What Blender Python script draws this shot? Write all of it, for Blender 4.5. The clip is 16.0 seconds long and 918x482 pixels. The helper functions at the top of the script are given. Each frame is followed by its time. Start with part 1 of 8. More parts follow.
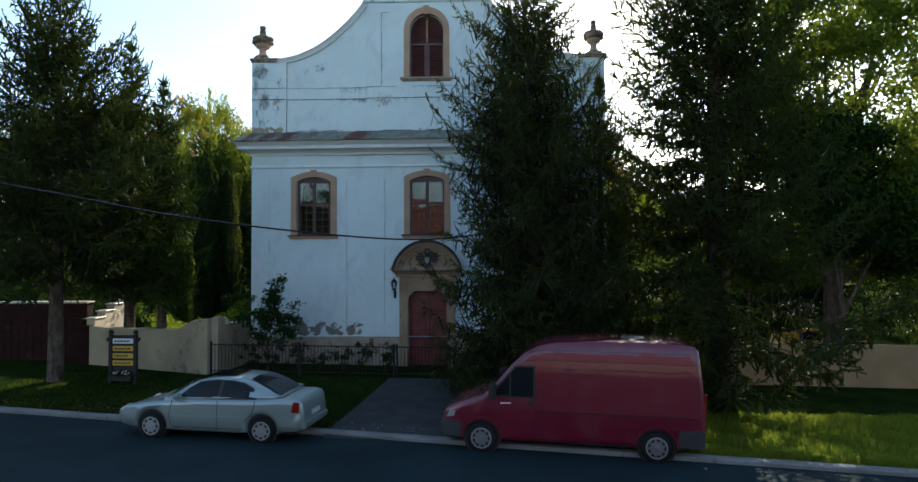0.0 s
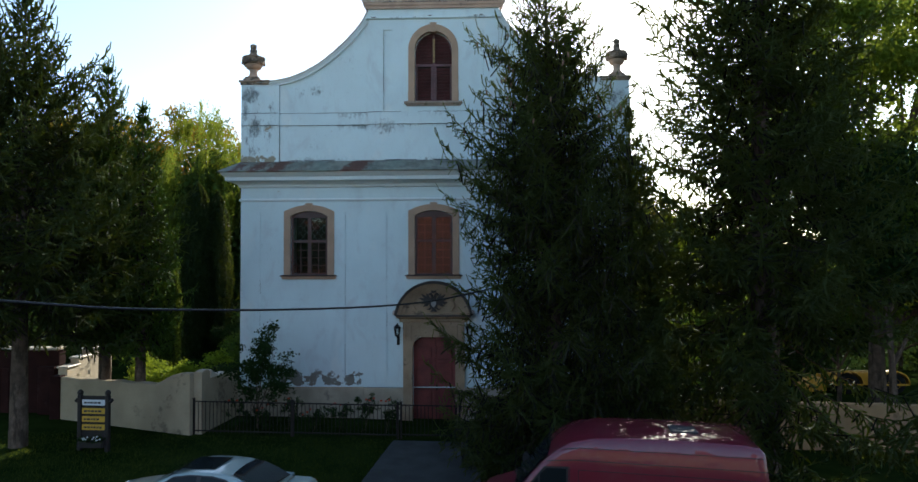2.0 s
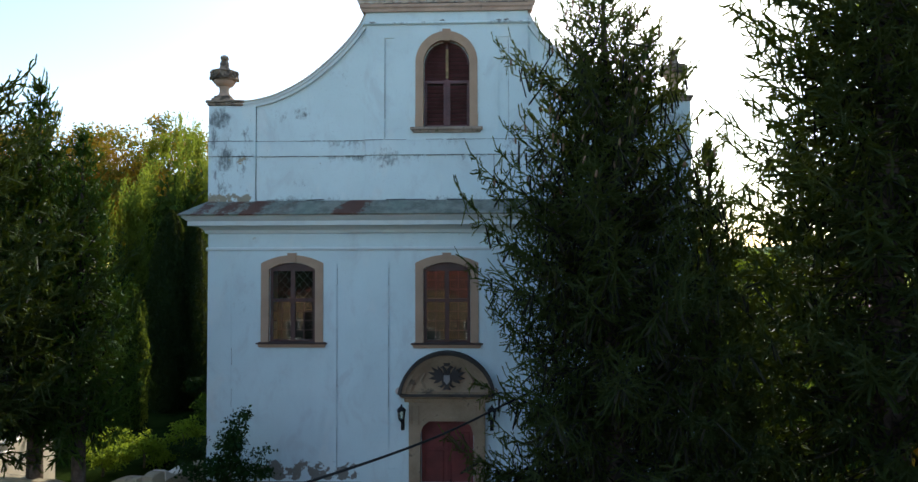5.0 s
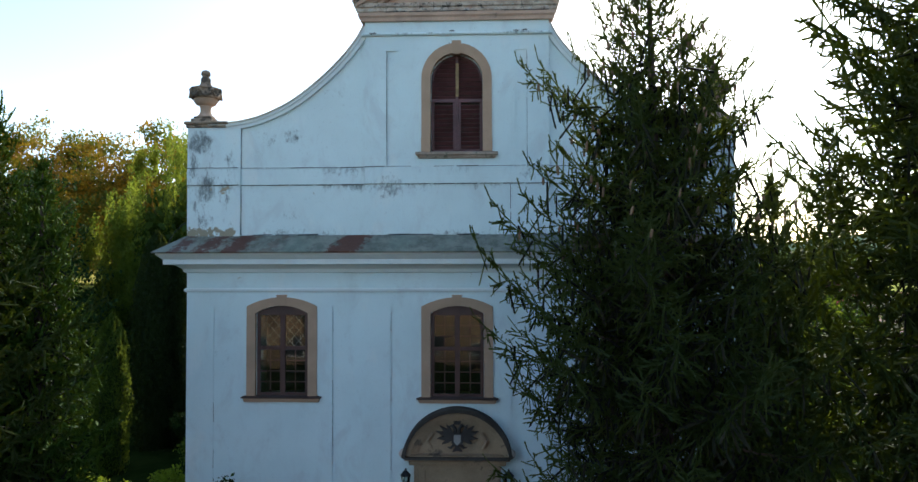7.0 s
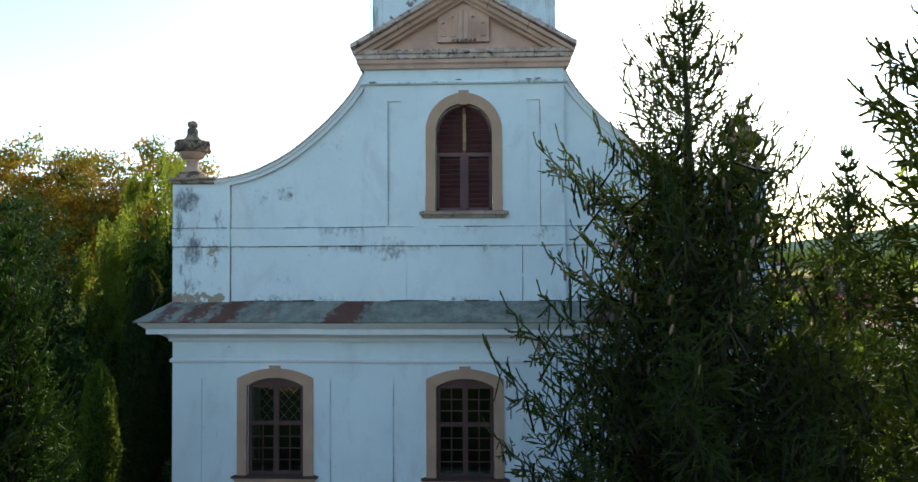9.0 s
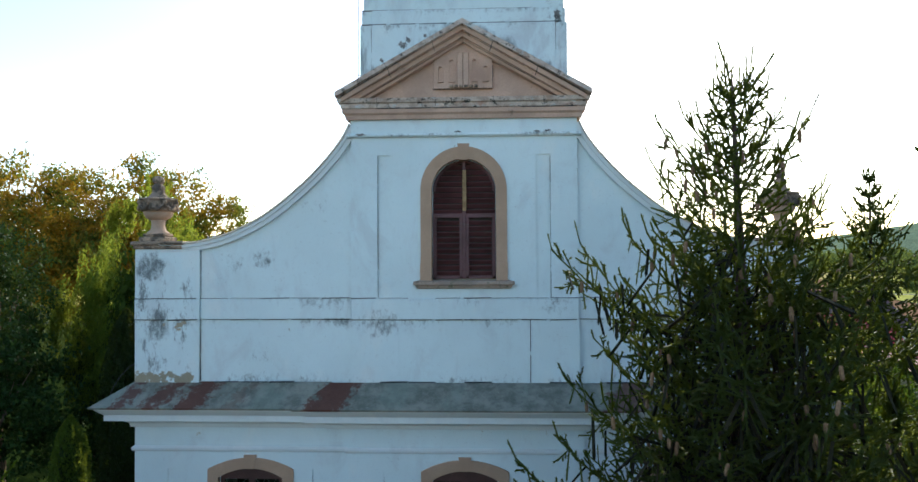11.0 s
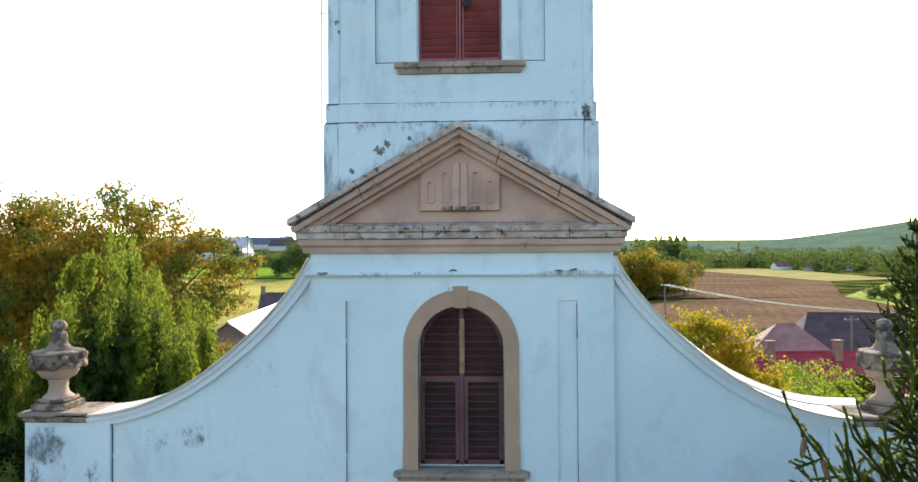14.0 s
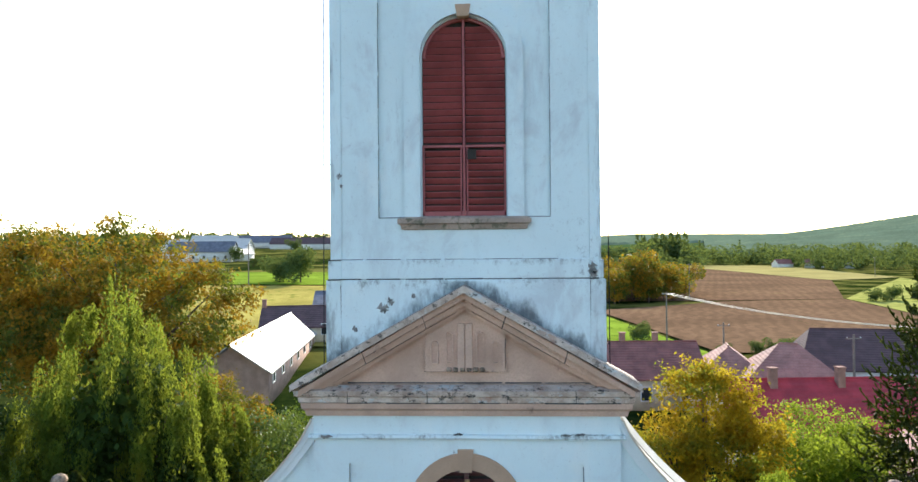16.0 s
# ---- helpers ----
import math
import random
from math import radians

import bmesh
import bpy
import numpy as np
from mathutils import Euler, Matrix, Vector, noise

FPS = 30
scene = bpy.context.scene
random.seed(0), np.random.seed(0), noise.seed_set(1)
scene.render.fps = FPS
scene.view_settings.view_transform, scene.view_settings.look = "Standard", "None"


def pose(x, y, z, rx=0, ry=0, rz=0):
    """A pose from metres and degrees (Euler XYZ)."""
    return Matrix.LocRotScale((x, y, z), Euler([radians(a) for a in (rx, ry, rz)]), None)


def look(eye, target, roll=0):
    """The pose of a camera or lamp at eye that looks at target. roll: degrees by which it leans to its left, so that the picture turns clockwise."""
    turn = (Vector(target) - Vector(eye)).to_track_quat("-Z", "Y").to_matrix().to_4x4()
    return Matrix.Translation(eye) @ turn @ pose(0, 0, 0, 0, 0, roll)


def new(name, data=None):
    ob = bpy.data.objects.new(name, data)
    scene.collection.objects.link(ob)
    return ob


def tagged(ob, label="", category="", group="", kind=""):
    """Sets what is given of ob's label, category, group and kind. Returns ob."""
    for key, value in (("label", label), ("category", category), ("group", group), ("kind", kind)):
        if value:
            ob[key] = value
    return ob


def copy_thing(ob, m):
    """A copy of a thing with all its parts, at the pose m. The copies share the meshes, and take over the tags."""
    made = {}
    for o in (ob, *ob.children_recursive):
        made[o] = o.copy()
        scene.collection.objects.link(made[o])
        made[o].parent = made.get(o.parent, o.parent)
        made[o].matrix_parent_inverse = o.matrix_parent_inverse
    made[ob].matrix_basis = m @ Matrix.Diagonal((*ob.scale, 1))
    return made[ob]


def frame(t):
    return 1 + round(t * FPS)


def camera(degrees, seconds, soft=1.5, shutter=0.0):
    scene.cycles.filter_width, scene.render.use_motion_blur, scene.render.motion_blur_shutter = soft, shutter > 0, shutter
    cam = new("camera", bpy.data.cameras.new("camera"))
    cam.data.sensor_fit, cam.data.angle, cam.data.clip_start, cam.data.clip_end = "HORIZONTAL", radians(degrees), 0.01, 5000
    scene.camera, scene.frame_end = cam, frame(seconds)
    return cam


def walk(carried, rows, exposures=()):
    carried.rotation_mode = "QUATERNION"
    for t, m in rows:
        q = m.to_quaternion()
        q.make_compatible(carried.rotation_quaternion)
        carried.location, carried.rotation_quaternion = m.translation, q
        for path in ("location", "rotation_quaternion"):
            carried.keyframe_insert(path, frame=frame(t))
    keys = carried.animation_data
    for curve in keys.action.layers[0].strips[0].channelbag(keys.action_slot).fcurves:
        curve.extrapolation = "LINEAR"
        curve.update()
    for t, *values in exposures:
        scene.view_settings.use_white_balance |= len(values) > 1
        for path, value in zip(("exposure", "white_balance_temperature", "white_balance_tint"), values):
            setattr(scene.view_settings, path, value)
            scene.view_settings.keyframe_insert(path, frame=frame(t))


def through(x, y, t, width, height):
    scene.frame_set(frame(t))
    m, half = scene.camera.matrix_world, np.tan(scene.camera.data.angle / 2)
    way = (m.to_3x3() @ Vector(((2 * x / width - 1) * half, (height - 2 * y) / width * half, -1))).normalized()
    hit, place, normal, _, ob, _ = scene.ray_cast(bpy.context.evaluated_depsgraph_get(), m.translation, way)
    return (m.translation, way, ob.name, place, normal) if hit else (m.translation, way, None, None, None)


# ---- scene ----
cam = camera(68.6, 16.0)
METRES, EYE, TILT, LEAN, TURN = 21.7, 4.19, 0.0, 0.0, 2.0
ROWS = [
    (0.0, 0.0, 0.0, 0.0, 0.01, 1.74, 0.3),
    (0.5, -0.0031, 0.0149, 0.014, 0.02, 1.78, 0.29),
    (1.0, -0.0068, 0.0379, 0.0316, 0.01, 1.8, 0.27),
    (1.5, -0.0107, 0.0693, 0.0504, -0.0, 1.79, 0.24),
    (2.0, -0.0167, 0.1063, 0.0688, -0.06, 1.75, 0.22),
    (2.5, -0.0206, 0.1455, 0.0862, -0.03, 1.76, 0.19),
    (3.0, -0.0245, 0.1826, 0.1029, -0.06, 1.76, 0.15),
    (3.5, -0.0278, 0.2178, 0.1185, -0.02, 1.71, 0.15),
    (4.0, -0.0324, 0.2512, 0.1317, -0.02, 1.69, 0.14),
    (6.5, -0.0479, 0.3961, 0.1892, 0.17, 1.59, 0.16),
    (7.0, -0.0507, 0.4171, 0.2044, 0.22, 1.56, 0.16),
    (7.5, -0.0529, 0.4349, 0.2205, 0.26, 1.52, 0.16),
    (8.0, -0.0544, 0.4504, 0.2397, 0.31, 1.45, 0.23),
    (8.5, -0.0557, 0.4634, 0.2589, 0.34, 1.42, 0.25),
    (9.0, -0.0572, 0.4751, 0.2785, 0.35, 1.4, 0.27),
    (11.5, -0.0544, 0.5853, 0.366, 0.49, 1.34, 0.3),
    (12.0, -0.0516, 0.6158, 0.3827, 0.49, 1.33, 0.28),
    (12.5, -0.0487, 0.6475, 0.4017, 0.48, 1.24, 0.36),
    (13.0, -0.0484, 0.6782, 0.4229, 0.52, 1.21, 0.3),
    (13.5, -0.05, 0.7015, 0.449, 0.55, 1.1, 0.34),
    (14.0, -0.0524, 0.7141, 0.4788, 0.54, 0.97, 0.35),
    (14.5, -0.0537, 0.7177, 0.5083, 0.55, 0.85, 0.38),
    (15.0, -0.0545, 0.7199, 0.5363, 0.59, 0.73, 0.43),
    (15.5, -0.0547, 0.7198, 0.5656, 0.59, 0.61, 0.46),
    (16.0, -0.0545, 0.7197, 0.595, 0.6, 0.47, 0.47),
]
EXPOSURES = [(0.0, 0.9, 6400, 6), (4.0, 0.97, 6400, 6), (8.0, 1.06, 6400, 6), (12.0, 1.15, 6450, 7), (14.0, 1.35, 6500, 8), (16.0, 1.35, 6500, 9)]
walk(cam, [(t, pose(0, 0, EYE, TILT, LEAN, TURN) @ pose(METRES * x, METRES * y, METRES * z, 90 + pitch, roll, yaw)) for t, x, y, z, yaw, pitch, roll in ROWS], EXPOSURES)

# ---- light ----
SUN_AZ, SUN_EL = radians(16.0), radians(28.0)
sky_world = bpy.data.worlds.new("sky")
scene.world = sky_world
sky_world.use_nodes = True
wn = sky_world.node_tree
sky_node = wn.nodes.new("ShaderNodeTexSky")
sky_node.sky_type, sky_node.sun_disc = "NISHITA", False
sky_node.sun_elevation, sky_node.sun_rotation = SUN_EL, SUN_AZ
sky_node.air_density, sky_node.dust_density, sky_node.ozone_density = 1.0, 0.7, 1.3
wn.links.new(sky_node.outputs[0], wn.nodes["Background"].inputs[0])
wn.nodes["Background"].inputs[1].default_value = 0.15
sun_lamp = bpy.data.lights.new("sun", "SUN")
sun_lamp.energy, sun_lamp.angle, sun_lamp.color = 3.4, radians(0.6), (1.0, 0.93, 0.82)
sun_way = Vector((math.sin(SUN_AZ) * math.cos(SUN_EL), math.cos(SUN_AZ) * math.cos(SUN_EL), math.sin(SUN_EL)))
sun = new("sun", sun_lamp)
sun.matrix_basis = look(sun_way * 200 + Vector((0, 25, 0)), (0, 25, 0))

# ---- materials ----
class Nodes:
    """A small helper to wire a node material."""

    def __init__(self, name):
        self.m = bpy.data.materials.new(name)
        self.m.use_nodes = True
        self.t = self.m.node_tree
        self.p = self.t.nodes["Principled BSDF"]
        self.co = self.t.nodes.new("ShaderNodeTexCoord").outputs["Object"]

    def add(self, kind, **sets):
        n = self.t.nodes.new(kind)
        for k, v in sets.items():
            n.inputs[k].default_value = v
        return n

    def link(self, a, b):
        self.t.links.new(a, b)

    def noise(self, scale, detail=4.0, rough=0.55, stretch=None, distort=0.0):
        n = self.add("ShaderNodeTexNoise", Scale=scale, Detail=detail, Roughness=rough, Distortion=distort)
        src = self.co
        if stretch:
            mp = self.t.nodes.new("ShaderNodeMapping")
            mp.inputs["Scale"].default_value = stretch
            self.link(src, mp.inputs[0])
            src = mp.outputs[0]
        self.link(src, n.inputs["Vector"])
        return n.outputs["Fac"]

    def ramp(self, fac, a, b, lo=0.0, hi=1.0):
        r = self.t.nodes.new("ShaderNodeMapRange")
        r.interpolation_type = "SMOOTHSTEP"
        for k, v in ((1, a), (2, b), (3, lo), (4, hi)):
            r.inputs[k].default_value = v
        self.link(fac, r.inputs[0])
        return r.outputs[0]

    def math(self, op, a, b):
        n = self.t.nodes.new("ShaderNodeMath")
        n.operation = op
        for i, v in enumerate((a, b)):
            if isinstance(v, (int, float)):
                n.inputs[i].default_value = v
            else:
                self.link(v, n.inputs[i])
        return n.outputs[0]

    def mix(self, fac, a, b):
        n = self.t.nodes.new("ShaderNodeMix")
        n.data_type = "RGBA"
        for sock, v in ((n.inputs[0], fac), (n.inputs[6], a), (n.inputs[7], b)):
            if isinstance(v, (int, float)):
                sock.default_value = v
            elif isinstance(v, tuple):
                sock.default_value = (*v[:3], 1.0)
            else:
                self.link(v, sock)
        return n.outputs[2]

    def axis(self, i):
        s = self.t.nodes.new("ShaderNodeSeparateXYZ")
        self.link(self.co, s.inputs[0])
        return s.outputs[i]

    def bump(self, height, strength, dist=0.01):
        b = self.add("ShaderNodeBump", Strength=strength, Distance=dist)
        self.link(height, b.inputs["Height"])
        self.link(b.outputs[0], self.p.inputs["Normal"])

    def colour(self, c, rough=0.8, metal=0.0):
        if isinstance(c, tuple):
            self.p.inputs["Base Color"].default_value = (*c[:3], 1.0)
        else:
            self.link(c, self.p.inputs["Base Color"])
        if isinstance(rough, (int, float)):
            self.p.inputs["Roughness"].default_value = rough
        else:
            self.link(rough, self.p.inputs["Roughness"])
        self.p.inputs["Metallic"].default_value = metal
        if isinstance(rough, (int, float)) and rough > 0.84:
            self.p.inputs["Specular IOR Level"].default_value = 0.12 if rough < 0.94 else 0.0
        return self.m


def shade(c, k):
    return tuple(min(1.0, v * k) for v in c)


def worn(name, base, rough=0.8, metal=0.0, var=0.18, scale=1.5, fine=30.0, bump=0.3, dirt=None, dirt_at=0.58, dirt_scale=2.5, stretch=None, dist=0.01):
    """A weathered surface: broad tone, fine grain, patches of dirt, relief."""
    n = Nodes(name)
    broad = n.noise(scale, 3.0)
    grain = n.noise(fine, 5.0, 0.65)
    c = n.mix(n.ramp(broad, 0.3, 0.7), shade(base, 1 - var), shade(base, 1 + var))
    c = n.mix(n.ramp(grain, 0.35, 0.75, 0.0, 0.5), c, shade(base, 1 - 1.6 * var))
    if dirt:
        d = n.noise(dirt_scale, 8.0, 0.7, stretch)
        c = n.mix(n.ramp(d, dirt_at, dirt_at + 0.12, 0.0, 0.85), c, dirt)
    n.bump(grain, bump, dist)
    return n.colour(c, rough, metal)


def plaster(name, base, streak, amount, peel=False, band=(), splash=False, stains=()):
    """Old lime wash with rain streaks, black lichen below the ledges and worn patches."""
    n = Nodes(name)
    broad = n.noise(0.6, 4.0)
    mid = n.noise(3.5, 6.0, 0.65)
    fine = n.noise(45.0, 5.0, 0.7)
    c = n.mix(n.ramp(broad, 0.3, 0.7), shade(base, 0.93), base)
    run = n.noise(1.6, 6.0, 0.66, (1.0, 1.0, 0.35))
    c = n.mix(n.ramp(run, 0.52, 0.80, 0.0, amount * 0.8), c, streak)
    cloud = n.noise(1.3, 7.0, 0.68, (1.0, 1.0, 0.6), 0.6)
    c = n.mix(n.ramp(cloud, 0.50, 0.68, 0.0, amount * 1.1), c, shade(streak, 1.25))
    pale = n.noise(0.8, 5.0, 0.6, (1.0, 1.0, 0.5))
    c = n.mix(n.ramp(pale, 0.56, 0.66, 0.0, 0.35), c, (0.80, 0.83, 0.80))
    spot = n.noise(9.0, 9.0, 0.8, (1.0, 1.0, 0.6))
    crust = n.math("MULTIPLY", n.ramp(n.noise(0.75, 4.0, 0.6), 0.60, 0.74), n.ramp(n.noise(12.0, 9.0, 0.82, (1.0, 1.0, 0.75)), 0.52, 0.64))
    c = n.mix(n.math("MULTIPLY", crust, 0.55), c, (0.18, 0.20, 0.21))
    bare = n.noise(1.5, 8.0, 0.7, (1.0, 1.0, 0.7))
    c = n.mix(n.ramp(bare, 0.695, 0.71, 0.0, 0.8), c, (0.42, 0.36, 0.26))
    near = None
    z = n.axis(2)
    for at, up, down, k in band:
        a = n.math("MULTIPLY", n.ramp(z, at - down, at - 0.02, 0.0, k), n.ramp(z, at, at + up, 1.0, 0.0))
        near = a if near is None else n.math("MAXIMUM", near, a)
    for sx, sz, rx, rz, k in stains:
        # A lichen stain with a centre and reach of its own.
        dx = n.math("POWER", n.math("DIVIDE", n.math("SUBTRACT", n.axis(0), sx), rx), 2.0)
        dz = n.math("POWER", n.math("DIVIDE", n.math("SUBTRACT", z, sz), rz), 2.0)
        a = n.ramp(n.math("ADD", dx, dz), 0.0, 1.0, k, 0.0)
        near = a if near is None else n.math("MAXIMUM", near, a)
    if near is not None:
        big = n.noise(0.9, 3.0, 0.5)
        hit = n.math("ADD", n.math("MULTIPLY", near, 0.34), n.math("ADD", n.math("MULTIPLY", big, 0.35), n.math("MULTIPLY", spot, 0.65)))
        c = n.mix(n.ramp(hit, 0.68, 0.86, 0.0, 0.8), c, (0.055, 0.062, 0.065))
    if splash:
        # Rain-splash soot above the sloping gable coping, heavier to the east.
        x = n.axis(0)
        over = n.math("SUBTRACT", z, n.math("SUBTRACT", 16.50, n.math("MULTIPLY", n.math("ABSOLUTE", x, 0.0), 0.5625)))
        wet = n.math("MULTIPLY", n.ramp(over, 0.0, 0.55, 1.0, 0.0), n.ramp(z, 16.55, 16.65, 1.0, 0.0))
        wet = n.math("MULTIPLY", wet, n.ramp(x, -2.0, 2.0, 0.75, 1.0))
        soot = n.math("ADD", n.math("MULTIPLY", wet, 0.42), n.noise(2.6, 8.0, 0.72, (1.0, 1.0, 0.5)))
        c = n.mix(n.ramp(soot, 0.66, 0.98, 0.0, 0.9), c, (0.10, 0.11, 0.115))
        edge = n.math("ADD", n.math("MULTIPLY", n.ramp(n.math("ABSOLUTE", x, 0.0), 1.75, 2.1), 0.22), n.noise(1.9, 8.0, 0.72, (1.4, 1.0, 0.25)))
        c = n.mix(n.ramp(edge, 0.66, 0.85, 0.0, 0.75), c, (0.16, 0.17, 0.175))
    if peel:
        x = n.axis(0)
        side = n.math("MULTIPLY", n.ramp(n.math("ABSOLUTE", x, 0.0), 5.2, 5.7), n.math("MULTIPLY", n.ramp(z, 9.2, 9.3), n.ramp(z, 11.7, 12.05, 1.0, 0.6)))
        c = n.mix(n.ramp(n.math("ADD", n.math("MULTIPLY", side, 0.17), n.noise(2.9, 9.0, 0.8, (1.0, 1.0, 0.4))), 0.69, 0.80, 0.0, 0.75), c, (0.10, 0.115, 0.12))
        c = n.mix(n.ramp(n.math("ADD", n.math("MULTIPLY", side, 0.13), n.noise(1.7, 6.0, 0.6)), 0.755, 0.77, 0.0, 0.9), c, (0.36, 0.29, 0.19))
        foot = n.math("MULTIPLY", n.ramp(x, -5.6, -5.45, 1.0, 0.0), n.math("MULTIPLY", n.ramp(z, 9.15, 9.2), n.ramp(z, 9.3, 9.62, 1.0, 0.0)))
        c = n.mix(n.ramp(n.math("ADD", n.math("MULTIPLY", foot, 0.3), n.noise(3.2, 7.0, 0.7)), 0.70, 0.74, 0.0, 0.9), c, n.mix(mid, (0.20, 0.17, 0.11), (0.38, 0.31, 0.20)))
        box = n.math("MULTIPLY", n.math("MULTIPLY", n.ramp(x, -5.9, -5.3), n.ramp(x, -2.9, -1.9, 1.0, 0.0)), n.math("MULTIPLY", n.ramp(z, 1.3, 1.45), n.ramp(z, 1.7, 2.25, 1.0, 0.0)))
        hole = n.math("ADD", n.math("MULTIPLY", box, 0.3), n.noise(2.6, 6.0, 0.6))
        c = n.mix(n.ramp(hole, 0.76, 0.775, 0.0, 1.0), c, n.mix(mid, (0.17, 0.16, 0.14), (0.27, 0.25, 0.21)))
    c = n.mix(n.ramp(fine, 0.5, 0.8, 0.0, 0.16), c, shade(base, 0.5))
    speck = n.noise(16.0, 8.0, 0.8)
    c = n.mix(n.ramp(speck, 0.58, 0.66, 0.0, 0.4), c, shade(streak, 0.9))
    n.bump(n.math("ADD", n.math("MULTIPLY", mid, 1.5), fine), 0.35, 0.012)
    return n.colour(c, 0.88)


def leafy(name, a, b, through=0.5, rough=0.6, autumn=None, autumn_at=0.6, gloss=0.12, glow=0.4):
    """Leaves that differ one by one and let light through."""
    n = Nodes(name)
    geo = n.t.nodes.new("ShaderNodeNewGeometry")
    c = n.mix(geo.outputs["Random Per Island"], a, b)
    if autumn:
        c = n.mix(n.ramp(n.noise(0.45, 4.0, 0.6), autumn_at - 0.08, autumn_at + 0.1, 0.0, 0.85), c, autumn)
    n.colour(c, rough)
    n.p.inputs["Specular IOR Level"].default_value = gloss
    tr = n.t.nodes.new("ShaderNodeBsdfTranslucent")
    br = n.mix(glow, c, (0.34, 0.38, 0.035))
    n.link(br, tr.inputs[0])
    mx = n.t.nodes.new("ShaderNodeMixShader")
    mx.inputs[0].default_value = through
    out = n.t.nodes["Material Output"]
    n.link(n.p.outputs[0], mx.inputs[1])
    n.link(tr.outputs[0], mx.inputs[2])
    n.link(mx.outputs[0], out.inputs[0])
    return n.m


def pane_glass(name, tint=(0.9, 0.95, 0.95), gloss=0.02):
    n = Nodes(name)
    t, g = n.t.nodes.new("ShaderNodeBsdfTransparent"), n.t.nodes.new("ShaderNodeBsdfGlossy")
    t.inputs[0].default_value = (*tint, 1)
    g.inputs["Roughness"].default_value = gloss
    f = n.add("ShaderNodeFresnel", IOR=1.55)
    mx = n.t.nodes.new("ShaderNodeMixShader")
    n.link(f.outputs[0], mx.inputs[0])
    n.link(t.outputs[0], mx.inputs[1])
    n.link(g.outputs[0], mx.inputs[2])
    n.link(mx.outputs[0], n.t.nodes["Material Output"].inputs[0])
    return n.m


def painted(name, base, rough=0.3, coat=0.6, metal=0.0):
    n = Nodes(name)
    dust = n.noise(2.0, 6.0, 0.65)
    c = n.mix(n.ramp(dust, 0.45, 0.8, 0.0, 0.12), base, (0.25, 0.22, 0.18))
    n.p.inputs["Coat Weight"].default_value = coat
    n.p.inputs["Coat Roughness"].default_value = 0.06
    return n.colour(c, n.ramp(dust, 0.3, 0.8, rough, rough + 0.12), metal)


def lichened():
    """Pale pinkish stone with black and whitish lichen crusts."""
    n = Nodes("lichened_stone")
    grain = n.noise(30.0, 6.0, 0.75)
    mid = n.noise(4.0, 7.0, 0.7)
    c = n.mix(n.ramp(mid, 0.35, 0.65), (0.42, 0.32, 0.26), (0.66, 0.56, 0.48))
    c = n.mix(n.ramp(n.noise(3.0, 6.0, 0.7, (1, 1, 2)), 0.55, 0.62, 0.0, 0.7), c, (0.55, 0.60, 0.60))
    c = n.mix(n.ramp(n.noise(6.5, 9.0, 0.8, (1, 1, 1.6)), 0.53, 0.60, 0.0, 0.9), c, (0.045, 0.045, 0.042))
    c = n.mix(n.ramp(n.noise(1.6, 5.0, 0.6), 0.60, 0.70, 0.0, 0.5), c, (0.36, 0.17, 0.12))
    n.bump(n.math("ADD", mid, grain), 0.9, 0.015)
    return n.colour(c, 0.92)


def rusty_sheet():
    """Old sheet metal, grey-green with bird lime, slanting rust runs and bare seams."""
    n = Nodes("weathered_sheet_metal")
    grain = n.noise(22.0, 6.0, 0.75)
    mid = n.noise(3.0, 6.0, 0.7)
    c = n.mix(n.ramp(mid, 0.35, 0.65), (0.12, 0.13, 0.105), (0.25, 0.255, 0.21))
    # Rust runs slant down the sheets; verdigris shows between them.
    along_x = n.math("SUBTRACT", n.axis(0), n.math("MULTIPLY", n.axis(1), 0.45))
    ragged = n.math("MULTIPLY", n.math("SUBTRACT", n.noise(4.5, 8.0, 0.74), 0.5), 1.3)
    green = n.ramp(n.noise(1.1, 5.0, 0.6, (1.0, 0.4, 0.4)), 0.50, 0.62, 0.0, 0.5)
    c = n.mix(green, c, (0.22, 0.27, 0.22))
    for at, half, k in ((-6.62, 0.13, 0.9), (-5.90, 0.19, 0.92), (-5.22, 0.24, 0.95), (-4.35, 0.10, 0.4), (-2.42, 0.34, 0.95), (3.4, 0.35, 0.8), (5.6, 0.4, 0.8)):
        off = n.math("ADD", n.math("ABSOLUTE", n.math("SUBTRACT", along_x, at), 0.0), ragged)
        c = n.mix(n.ramp(off, half - 0.07, half + 0.10, k, 0.0), c, n.mix(mid, (0.055, 0.018, 0.011), (0.15, 0.052, 0.03)))
    c = n.mix(n.ramp(grain, 0.60, 0.72, 0.0, 0.7), c, (0.05, 0.05, 0.042))
    c = n.mix(n.ramp(n.noise(5.0, 7.0, 0.75), 0.66, 0.72, 0.0, 0.8), c, (0.5, 0.5, 0.46))
    n.bump(n.math("ADD", mid, grain), 0.4, 0.015)
    return n.colour(c, 0.7, 0.1)


